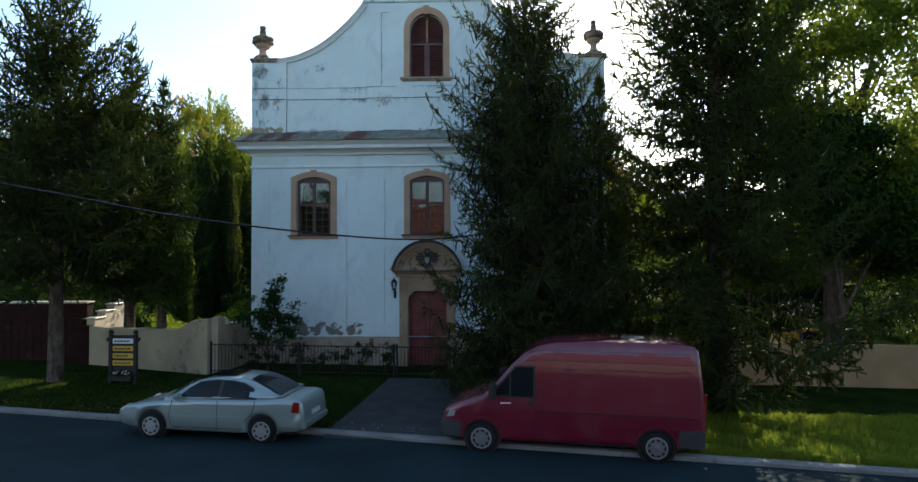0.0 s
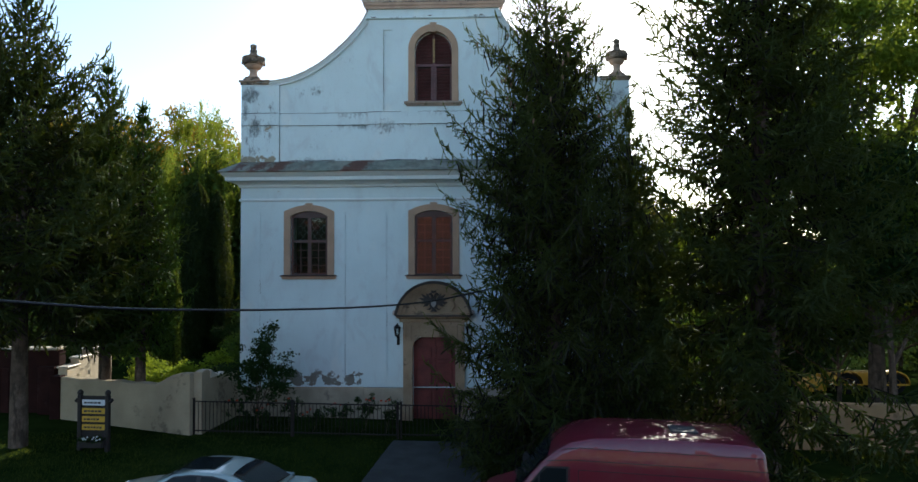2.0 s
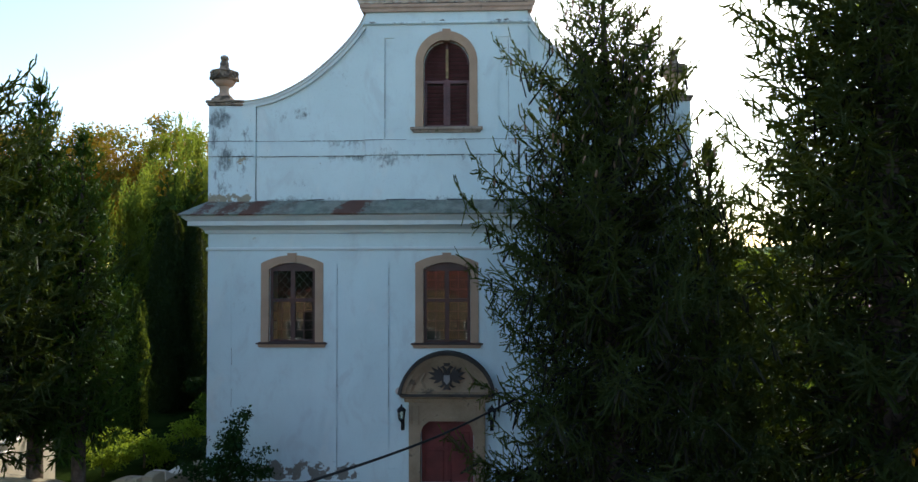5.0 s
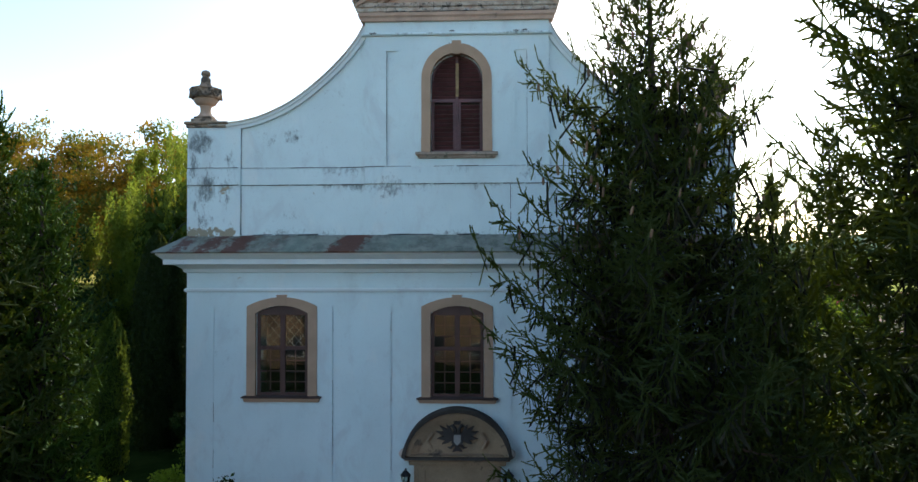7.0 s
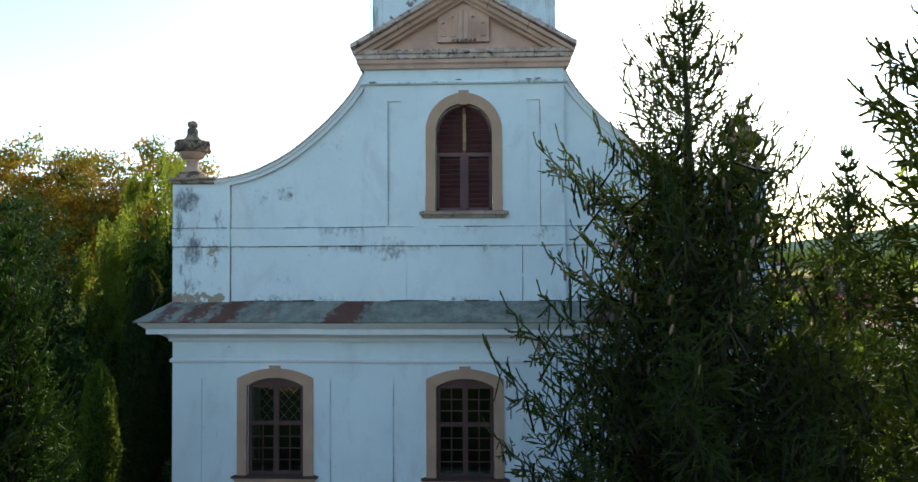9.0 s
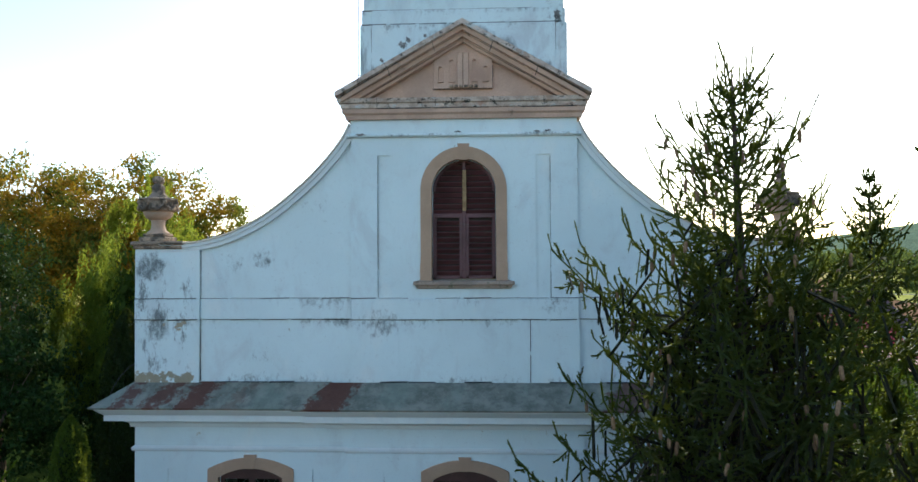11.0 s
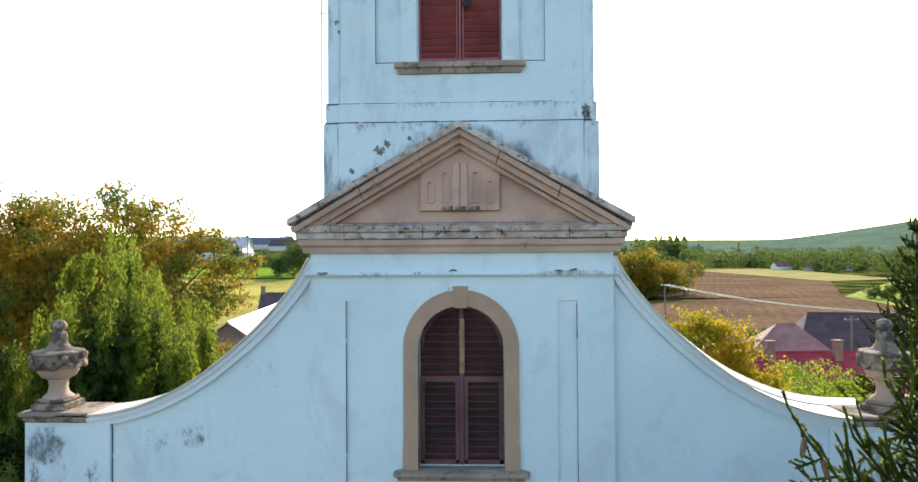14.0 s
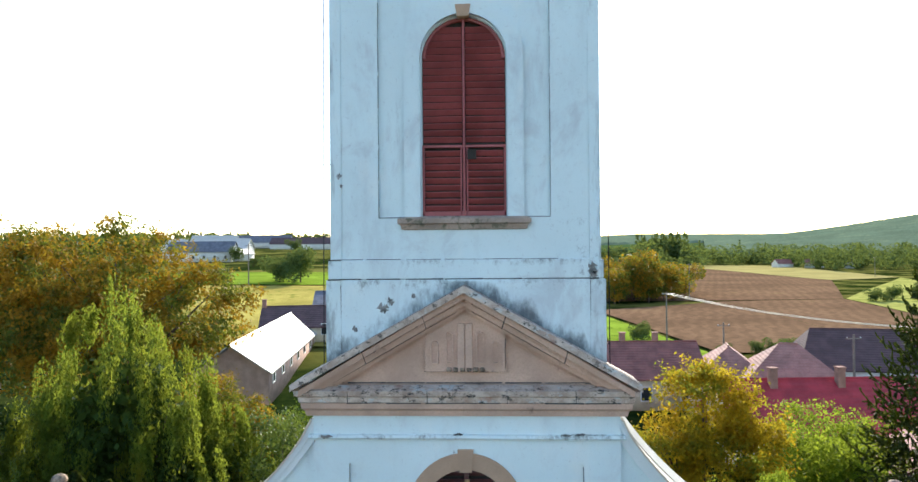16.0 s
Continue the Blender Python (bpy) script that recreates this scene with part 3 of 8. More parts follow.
part("lower_wall", lower_core, M_WALL, church)
upper_ring = [(-HALF, 9.3), (HALF, 9.3), (HALF, 12.05)] + [(-x, z) for x, z in scroll] + [(BAY, 14.62), (-BAY, 14.62)] + scroll[::-1] + [(-HALF, 12.05)]
part("gable_wall", slab(upper_ring, [bell_hole], 0.05, 0.6), M_WALL, church)

# The render coat stands proud of the sunk panels.
PANEL_LOW = [(-6.13, -5.71), (-3.12, -2.65), (2.65, 3.12), (5.71, 6.13)]
wide_holes = [arch(c, 0.70, 5.2, 7.36, 0.2) for c in (-4.39, 4.39)]
low_panels = [rect(a, b, 1.72, 7.46) for a, b in PANEL_LOW]
part("render_coat", slab(rect(-HALF, -2.385, 1.34, 7.86), [wide_holes[0], *low_panels[:2]], 0.0, 0.052), M_WALL, church)
part("render_coat", slab(rect(2.385, HALF, 1.34, 7.86), [wide_holes[1], *low_panels[2:]], 0.0, 0.052), M_WALL, church)
bay_holes = [arch(0, 0.70, 5.2, 7.36, 0.2), rect(-1.65, -1.33, 1.72, 7.46), rect(1.33, 1.65, 1.72, 7.46), arch(0, 0.80, 1.33, 2.85, 0.34)]
part("render_coat", slab(rect(-2.38, 2.38, 1.34, 7.86), bay_holes, -0.07, 0.052), M_WALL, church)
for x0, x1, y in ((-HALF, -2.385, 0.0), (2.385, HALF, 0.0), (-2.38, 2.38, -0.07)):
    part("frieze", slab(rect(x0, x1, 7.86, 8.36), (), y, 0.052), M_WALL, church)
for x0, x1 in ((-HALF, -5.47), (5.47, HALF)):
    part("corner_pilaster", slab(rect(x0, x1, 9.2, 12.05), (), -0.03, 0.052), M_WALL, church)
bell_bay = slab(rect(-BAY, BAY, 9.2, 14.62), [arch(0, 0.70, 11.25, 13.12, 0.70), rect(-1.76, -1.46, 10.95, 13.85), rect(1.46, 1.76, 10.95, 13.85)], -0.07, 0.052)
part("bell_bay", bell_bay, M_WALL, church)
for s in (-1, 1):
    part("panel_field", box(min(s * 1.46, s * 1.76), max(s * 1.46, s * 1.76), -0.03, 0.06, 10.95, 13.85), M_WALL, church)
    part("panel_field", box(min(s * 1.33, s * 1.65), max(s * 1.33, s * 1.65), -0.03, 0.06, 1.72, 7.46), M_WALL, church)
for a, b in PANEL_LOW:
    part("panel_field", box(a, b, 0.036, 0.06, 1.72, 7.46), M_WALL, church)
for x0, x1 in ((-2.31, -1.33), (1.33, 2.31)):
    part("bay_strip", slab(rect(x0, x1, 9.2, 10.53), (), -0.085, -0.068), M_WALL, church)
for x0, x1, y in ((-HALF - 0.005, -5.46, -0.05), (-5.46, -BAY, 0.03), (-BAY, BAY, -0.095), (BAY, 5.46, 0.03), (5.46, HALF + 0.005, -0.05)):
    part("string_course", box(x0, x1, y, 0.053, 10.51, 10.93, 0.012), M_WALL, church)
part("string_course", sweep([(0.0, 14.22), (0.05, 14.22), (0.07, 14.25), (0.05, 14.29), (0.0, 14.29)], [(BAY + 0.01, 0.05), (BAY + 0.01, -0.072), (-BAY - 0.01, -0.072), (-BAY - 0.01, 0.05)][::-1]), M_WALL, church)
# Plinth.
for x0, x1, y, z in ((-HALF - 0.06, -2.44, -0.06, 1.34), (2.44, HALF + 0.06, -0.06, 1.34), (-2.44, -1.0, -0.13, 1.32), (1.0, 2.44, -0.13, 1.32)):
    part("plinth", box(x0, x1, y, 0.06, 0.0, z, 0.02), M_PLINTH, church)
# Mouldings between the storeys.
BROKEN = [(-HALF - 0.001, 1.2), (-HALF - 0.001, -0.001), (-2.72, -0.001), (-2.72, -0.09), (2.72, -0.09), (2.72, -0.001), (HALF + 0.001, -0.001), (HALF + 0.001, 1.2)]
LINE = [(-HALF - 0.001, 1.2), (-HALF - 0.001, -0.001), (-2.38, -0.001), (-2.38, -0.072), (2.38, -0.072), (2.38, -0.001), (HALF + 0.001, -0.001), (HALF + 0.001, 1.2)]
part("astragal", sweep([(0.0, 7.82), (0.03, 7.82), (0.05, 7.85), (0.05, 7.89), (0.02, 7.92), (0.0, 7.92)], LINE), M_CORNICE, church)
part("cornice", sweep([(0.0, 8.30), (0.06, 8.32), (0.08, 8.40), (0.16, 8.46), (0.22, 8.50), (0.42, 8.52), (0.42, 8.64), (0.47, 8.68), (0.55, 8.76), (0.55, 8.80), (0.0, 8.80)], BROKEN), M_CORNICE, church)
part("cornice_roof", sweep([(0.0, 8.79), (0.62, 8.79), (0.63, 8.825), (0.0, 9.24)], BROKEN), M_METAL_ROOF, church, "grey sheet-metal weathering strip with rust-red patches")
# Coping along the curved gable.
def along(pts, half_w, up, thick, y0, y1):
    bm = bmesh.new()
    rings = []
    for i, (x, z) in enumerate(pts):
        a, b = np.array(pts[max(i - 1, 0)]), np.array(pts[min(i + 1, len(pts) - 1)])
        d = (b - a) / np.linalg.norm(b - a)
        nx, nz = -d[1], d[0]
        rings.append([bm.verts.new((x + nx * o, y, z + nz * o)) for y, o in ((y0, up), (y0, up + thick), (y1, up + thick), (y1, up))])
    for r, s in zip(rings, rings[1:]):
        for j in range(4):
            bm.faces.new((r[j], r[(j + 1) % 4], s[(j + 1) % 4], s[j]))
    bm.faces.new(rings[0][::-1])
    bm.faces.new(rings[-1])
    bmesh.ops.recalc_face_normals(bm, faces=bm.faces[:])
    return bm


right_scroll = [(-x, z) for x, z in scroll][::-1]
for line in (scroll, right_scroll):
    part("scroll_moulding", along(line, 0, -0.16, 0.10, -0.03, 0.06), M_CORNICE, church)
    part("scroll_moulding", along(line, 0, -0.07, 0.075, -0.06, 0.62), M_CORNICE, church)
    part("coping", along(line, 0, 0.006, 0.025, -0.10, 0.72), M_COPING, church, "pale sheet-metal coping on the curved gable")
verge = along(right_scroll[3:], 0, 0.03, 0.02, 0.72, 0.98)
for v in verge.verts:
    if v.co.y > 0.9:
        v.co.x += 0.05
        v.co.z += 0.07
part("verge_sheet", verge, M_COPING, church, "pale sheet-metal verge behind the curved gable")
for s in (-1, 1):
    part("pier_cap", join(box(s * 6.34 - 0.56, s * 6.34 + 0.56, -0.10, 0.70, 12.05, 12.13, 0.02), box(s * 6.34 - 0.52, s * 6.34 + 0.52, -0.07, 0.66, 11.97, 12.05, 0.02)), M_URN, church)

# Pediment.
PH, PZ0, PZ1, PA = 2.60, 14.60, 15.00, 16.52
part("entablature", sweep([(0.0, 14.58), (0.06, 14.58), (0.08, 14.66), (0.12, 14.70), (0.13, 14.78)] + [(0.0, 14.78)], [(-2.33, 0.4), (-2.33, -0.075), (2.33, -0.075), (2.33, 0.4)]), M_PEDIMENT, church)
part("pediment_cornice", sweep([(0.0, 14.77), (0.12, 14.78), (0.15, 14.80), (0.16, 14.88), (0.20, 14.90), (0.22, 14.98), (0.0, 15.03)], [(-2.33, 0.4), (-2.33, -0.075), (2.33, -0.075), (2.33, 0.4)]), M_PEDTOP, church)
part("tympanum", slab([(-2.40, 14.95), (2.40, 14.95), (0, 16.35)], (), 0.06, 0.3), M_PEDIMENT, church)
for s in (-1, 1):
    def rake(a, b, y0):
        """One raking band between two heights over the base line."""
        return slab([(s * (2.56 - 0.1 * (y0 > -0.4)), 14.87 + a), (s * (2.56 - 0.1 * (y0 > -0.4)), 14.87 + b), (0, 16.31 + b), (0, 16.31 + a)], (), y0, 0.3)
    part("raking_cornice", join(rake(-0.16, -0.08, -0.12), rake(-0.08, 0.03, -0.22), rake(0.03, 0.12, -0.33)), M_PEDIMENT, church)
    part("inner_moulding", slab([(s * 2.08, 15.03), (s * 1.98, 15.03), (s * 0.70, 15.76), (s * 0.70, 15.82)], (), -0.02, 0.08), M_PEDIMENT, church)
    part("raking_coping", rake(0.12, 0.22, -0.42), M_PEDTOP, church)
relief = slab([(-0.60, 15.22), (0.60, 15.22), (0.60, 15.78), (0.72, 15.82), (0.0, 16.20), (-0.72, 15.82), (-0.60, 15.78)], (), -0.03, 0.062)
part("relief_block", relief, M_PEDIMENT, church)
for s in (-1, 1):
    part("relief_eave", slab([(s * 0.76, 15.80), (s * 0.76, 15.86), (0, 16.27), (0, 16.20)], (), -0.075, 0.0), M_PEDIMENT, church)
for x, z in ((-0.46, 15.62), (-0.23, 15.76), (0.23, 15.76), (0.46, 15.62)):
    part("relief_flute", slab(arch(x, 0.06, 15.34, z, 0.06, 10), [arch(x, 0.04, 15.36, z, 0.04, 10)], -0.075, -0.028), M_PEDIMENT, church)
part("relief_strip", join(*[box(x - 0.055, x + 0.055, -0.065, -0.028, 15.22, 16.02 - abs(x) * 1.2, 0.008) for x in (-0.06, 0.06)]), M_PEDIMENT, church)
part("relief_band", join(*[box(-0.28 + i * 0.1, -0.2 + i * 0.1, -0.075, -0.02, 15.225, 15.285, 0.012) for i in range(6)]), M_URN, church)

# Tower.
TW, TY = 2.06, 0.16
tower_hole = arch(0, 0.655, 17.56, 20.02, 0.655)
for tower_side in (slab(rect(-TW, TW, 16.8, 23.6), [tower_hole], TY + 0.06, TY + 0.6), box(-TW, -TW + 0.5, TY + 0.6, TY + 3.5, 14.3, 23.6), box(TW - 0.5, TW, TY + 0.6, TY + 3.5, 14.3, 23.6), box(-TW, TW, TY + 3.5, TY + 4.02, 12.0, 23.6)):
    part("tower_wall", tower_side, M_TOWER, church)
part("tower_coat", slab(rect(-TW, TW, 16.85, 23.6), [rect(-1.32, 1.32, 17.54, 23.0)], TY, TY + 0.062), M_TOWER, church)
for s in (-1, 1):
    part("tower_corner", slab(rect(s * 2.07, s * 1.90, 16.86, 23.6), (), TY - 0.025, TY + 0.03), M_TOWER, church)
part("window_surround", slab(arch(0, 0.92, 17.54, 20.02, 0.92, 28), [arch(0, 0.67, 17.5, 20.02, 0.67, 28)], TY - 0.02, TY + 0.042), M_TOWER, church)
part("tower_base", join(box(-2.14, 2.14, TY - 0.05, TY + 4.05, 14.64, 16.60, 0.015), box(-1.90, 1.90, TY - 0.075, TY, 14.8, 16.60, 0.01)), M_TOWER, church)
part("tower_band", join(box(-2.11, 2.11, TY - 0.03, TY + 4.03, 16.60, 16.90, 0.02), box(-1.90, 1.90, TY - 0.055, TY, 16.61, 16.905, 0.01)), M_TOWER, church)
part("keystone", slab([(-0.09, 20.64), (0.09, 20.64), (0.12, 20.82), (-0.12, 20.82)], (), TY - 0.04, TY + 0.2), M_STONE, church)
part("tower_top", box(-2.2, 2.2, TY - 0.18, TY + 4.2, 23.6, 23.9, 0.05), M_CORNICE, church)


def shutter_pair(cx, half, z0, spring, rise, y, material, mid, slat, name, parent_label, stile=0.075):
    """A louvred pair of shutters in an arched opening."""
    frame_part = part(name, join(box(cx - min(0.035, 0.55 * stile), cx + min(0.035, 0.55 * stile), y - 0.05, y + 0.03, z0, spring + rise - 0.03, 0.006)), material, church, parent_label)
    r = (half * half + rise * rise) / (2 * rise)
    zc = spring + rise - r
    # Stiles and rails.
    rails = []
    for s in (-1, 1):
        rails += [box(cx + s * half - s * stile, cx + s * half, y - 0.03, y + 0.03, z0, mid, 0.005), box(cx + s * 0.036, cx + s * (0.03 + 0.93 * stile), y - 0.03, y + 0.03, z0, mid, 0.005)]
    rails += [box(cx - half, cx + half, y - 0.032, y + 0.03, mid - 0.55 * stile, mid + 0.65 * stile, 0.005), box(cx - half, cx + half, y - 0.03, y + 0.03, z0, z0 + 0.07, 0.005)]
    part("shutter_frame", join(*rails), material, frame_part)
    part("shutter_head", tube([(cx + (half - 0.03) * math.cos(q), y, spring + (rise - 0.03) * math.sin(q)) for q in np.linspace(0.02, math.pi - 0.02, 25)], 0.032, 6), material, frame_part)
    z = z0 + 0.12
    while z < spring + rise - 0.1:
        w = half - 0.01
        if z > zc and z > spring:
            w = math.sqrt(max(0.001, r * r - (z - zc) ** 2)) - 0.02
        inset = stile if z < mid else 0.0
        if not (mid - 0.8 * stile < z < mid + 0.8 * stile):
            for s in (-1, 1):
                a, b = cx + s * (0.02 + stile) * (z < mid) + s * 0.03 * (z >= mid), cx + s * (w - inset)
                if abs(b - a) > 0.08:
                    sl = box(-abs(b - a) / 2, abs(b - a) / 2, -0.007, 0.007, -slat * 0.46, slat * 0.46)
                    tilt = 0.75 + random.uniform(-0.07, 0.07)
                    moved(sl, Matrix.Translation(((a + b) / 2, y + 0.012, z)) @ Matrix.Rotation(tilt, 4, "X") @ Matrix.Rotation(random.uniform(-0.008, 0.008), 4, "Y"))
                    part("slat", sl, material, frame_part)
        z += slat
    # A dark plate stands in for the unlit room behind the slats.
    back = part("backing", slab(arch(cx, half, z0, spring, rise), (), y + 0.06, y + 0.08), M_DARK, frame_part)
    return frame_part


bell_shutter = shutter_pair(0, 0.645, 11.32, 13.12, 0.64, 0.16, M_SHUTTER, 12.62, 0.115, "bell_shutter", "dark weathered red louvred shutter pair")
part("batten", box(-0.03, 0.05, 0.09, 0.115, 12.72, 13.56, 0.005), M_BATTEN, bell_shutter, "bare unpainted wooden batten")
tower_shutter = shutter_pair(0, 0.65, 17.58, 20.02, 0.65, TY + 0.16, M_SHUTTER_RED, 18.66, 0.107, "tower_shutter", "faded red louvred shutter pair", 0.034)
# The vent hole is only a dark plate on the shutter.
part("vent_hole", box(0.05, 0.19, TY + 0.08, TY + 0.1, 18.45, 18.60), M_DARK, tower_shutter)

# Surround and sill of the bell window.
part("bell_surround", slab(arch(0, 0.875, 11.30, 13.14, 0.875, 28), [arch(0, 0.65, 11.2, 13.12, 0.65, 28)], -0.11, 0.12), M_STONE, church)
for s in (-1, 1):
    part("bell_impost", box(s * 0.65, s * 0.885, -0.125, 0.1, 11.30, 11.66, 0.006), M_STONE, church)
part("bell_keystone", slab([(-0.09, 13.74), (0.09, 13.74), (0.12, 14.07), (-0.12, 14.07)], (), -0.14, 0.1), M_STONE, church)
part("bell_sill", sweep([(0, 11.13), (0.05, 11.14), (0.08, 11.20), (0.12, 11.22), (0.12, 11.28), (0, 11.31)], [(-0.90, 0.3), (-0.90, -0.07), (0.90, -0.07), (0.90, 0.3)]), M_SILL_STONE, church)
part("tower_sill", sweep([(0, 17.36), (0.04, 17.37), (0.06, 17.44), (0.10, 17.46), (0.10, 17.53), (0, 17.57)], [(-0.92, TY + 0.3), (-0.92, TY), (0.92, TY), (0.92, TY + 0.3)]), M_SILL_STONE, church)


def church_window(cx, y, lattice=False):
    """A segment-headed window: ochre surround, sill, wooden frame, bars and panes."""
    w = part("window", slab(arch(cx, 0.885, 5.20, 7.46, 0.23), [arch(cx, 0.66, 5.1, 7.29, 0.19)], y - 0.05, y + 0.12), M_STONE, church, "segment-headed window in an ochre surround")
    part("keystone", slab([(cx - 0.07, 7.48), (cx + 0.07, 7.48), (cx + 0.13, 7.75), (cx - 0.13, 7.75)], (), y - 0.075, y + 0.05), M_STONE, w)
    part("sill", sweep([(0, 5.08), (0.06, 5.09), (0.09, 5.16), (0.09, 5.20), (0, 5.24)], [(cx - 0.87, y + 0.4), (cx - 0.87, y), (cx + 0.87, y), (cx + 0.87, y + 0.4)]), M_STONE, w)
    part("sill_sheet", sweep([(0, 5.205), (0.12, 5.185), (0.125, 5.215), (0, 5.25)], [(cx - 0.88, y + 0.4), (cx - 0.88, y), (cx + 0.88, y), (cx + 0.88, y + 0.4)]), M_SILL_DARK, w, "dark sheet-metal cover on the sill")
    yf = y + 0.055
    part("frame", slab(arch(cx, 0.65, 5.22, 7.28, 0.19), [arch(cx + s * 0.315, 0.255, 5.30, 6.37, 0.001, 2) for s in (-1, 1)] + [rect(cx + s * 0.06, cx + s * 0.57, 6.46, 7.24) for s in (-1, 1)], yf, yf + 0.07), M_FRAME, w)
    for s in (-1, 1):
        for k in range(1, 4):
            part("glazing_bar", box(cx + s * 0.06, cx + s * 0.57, yf + 0.02, yf + 0.045, 5.30 + 1.07 * k / 4 - 0.012, 5.30 + 1.07 * k / 4 + 0.012), M_FRAME, w)
        part("glazing_bar", box(cx + s * 0.315 - 0.012, cx + s * 0.315 + 0.012, yf + 0.02, yf + 0.045, 5.30, 6.37), M_FRAME, w)
        if lattice:
            # Leads cross in diamonds behind the upper lights.
            x0, x1 = cx + min(s * 0.06, s * 0.57), cx + max(s * 0.06, s * 0.57)
            for sg in (-1, 1):
                for k in range(-6, 8):
                    c = (6.46 + 0.26 * k) if sg > 0 else (6.46 + 0.26 * (k + 3))
                    ts = [q for q in np.linspace(0, 0.51, 52) if 6.46 <= c + sg * q * 1.15 <= 7.24]
                    if len(ts) > 6:
                        part("lead", tube([(x0 + ts[0], yf + 0.04, c + sg * ts[0] * 1.15), (x0 + ts[-1], yf + 0.04, c + sg * ts[-1] * 1.15)], 0.005, 4), M_LEAD, w)
        else:
            for k in range(1, 3):
                part("glazing_bar", box(cx + s * 0.06, cx + s * 0.57, yf + 0.02, yf + 0.045, 6.46 + 0.78 * k / 3 - 0.012, 6.46 + 0.78 * k / 3 + 0.012), M_FRAME, w)
            part("glazing_bar", box(cx + s * 0.315 - 0.012, cx + s * 0.315 + 0.012, yf + 0.02, yf + 0.045, 6.46, 7.24), M_FRAME, w)
        # Old panes are never quite in one plane.
        for z0, z1, nz in ((5.30, 6.37, 4), (6.46, 7.24, 3)):
            for k in range(nz):
                for h in (0, 1):
                    xa = cx + s * 0.06 + s * 0.255 * h
                    xb = xa + s * 0.255
                    za, zb = z0 + (z1 - z0) * k / nz, z0 + (z1 - z0) * (k + 1) / nz
                    pb = box(min(xa, xb), max(xa, xb), -0.002, 0.002, za, zb)
                    c = Vector(((xa + xb) / 2, 0, (za + zb) / 2))
                    moved(pb, Matrix.Translation((0, yf + 0.032, 0)) @ Matrix.Translation(c) @ Matrix.Rotation(random.uniform(-0.006, 0.006), 4, "X") @ Matrix.Rotation(random.uniform(-0.006, 0.006), 4, "Z") @ Matrix.Translation(-c))
                    ob = part("pane", pb, M_GLASS, w)
                    ob.visible_shadow = False
    return w


for cx, y in ((-4.39, 0.0), (0.0, -0.07), (4.39, 0.0)):
    church_window(cx, y, cx < -1)

# Portal.
portal = part("portal", slab([(-1.06, 0.1), (-0.74, 0.1), (-0.74, 2.7), (-0.66, 2.95), (-0.5, 3.08), (0.5, 3.08), (0.66, 2.95), (0.74, 2.7), (0.74, 0.1), (1.06, 0.1), (1.06, 3.66), (-1.06, 3.66)], (), -0.20, 0.1), M_PORTAL, church, "weathered sandstone portal with an arched hood and carved relief")
for s in (-1, 1):
    part("pilaster_base", box(s * 0.72, s * 1.10, -0.25, 0.05, 0.1, 0.72, 0.03), M_PORTAL, portal)
part("entablature", sweep([(0, 3.60), (0.05, 3.62), (0.07, 3.72), (0.16, 3.76), (0.18, 3.86), (0, 3.90)], [(-1.12, 0.05), (-1.12, -0.2), (1.12, -0.2), (1.12, 0.05)]), M_PORTAL, portal)
part("lunette", slab(arch(0, 1.16, 3.88, 3.90, 0.98), (), -0.16, 0.05), M_PORTAL, portal)
part("hood", slab(arch(0, 1.34, 3.86, 3.88, 1.14, 32), [arch(0, 1.25, 3.8, 3.88, 1.05, 32)], -0.46, 0.05), M_HOOD, portal, "blackened stone hood edge")
part("hood_moulding", slab(arch(0, 1.25, 3.88, 3.89, 1.05, 32), [arch(0, 1.13, 3.8, 3.89, 0.93, 32)], -0.36, 0.0), M_PORTAL, portal)
part("hood_moulding", slab(arch(0, 1.13, 3.89, 3.90, 0.93, 28), [arch(0, 0.99, 3.8, 3.90, 0.80, 28)], -0.25, 0.0), M_PORTAL, portal)
for s in (-1, 1):
    part("hood_volute", moved(lathe([(0.03, -0.1), (0.09, -0.08), (0.10, 0.0), (0.09, 0.08), (0.03, 0.1)], 12), Matrix.Translation((s * 1.32, -0.3, 3.93)) @ Matrix.Rotation(math.pi / 2, 4, "X")), M_PEDTOP, portal)
    part("fluting", box(s * 0.80 - 0.03, s * 0.80 + 0.03, -0.225, -0.19, 3.0, 3.5, 0.012), M_PORTAL, portal)
    part("fluting", box(s * 0.98 - 0.03, s * 0.98 + 0.03, -0.225, -0.19, 3.0, 3.5, 0.012), M_PORTAL, portal)
part("inscription_panel", slab(rect(-0.55, 0.55, 3.16, 3.54), [rect(-0.49, 0.49, 3.2, 3.5)], -0.225, -0.19), M_PORTAL, portal)
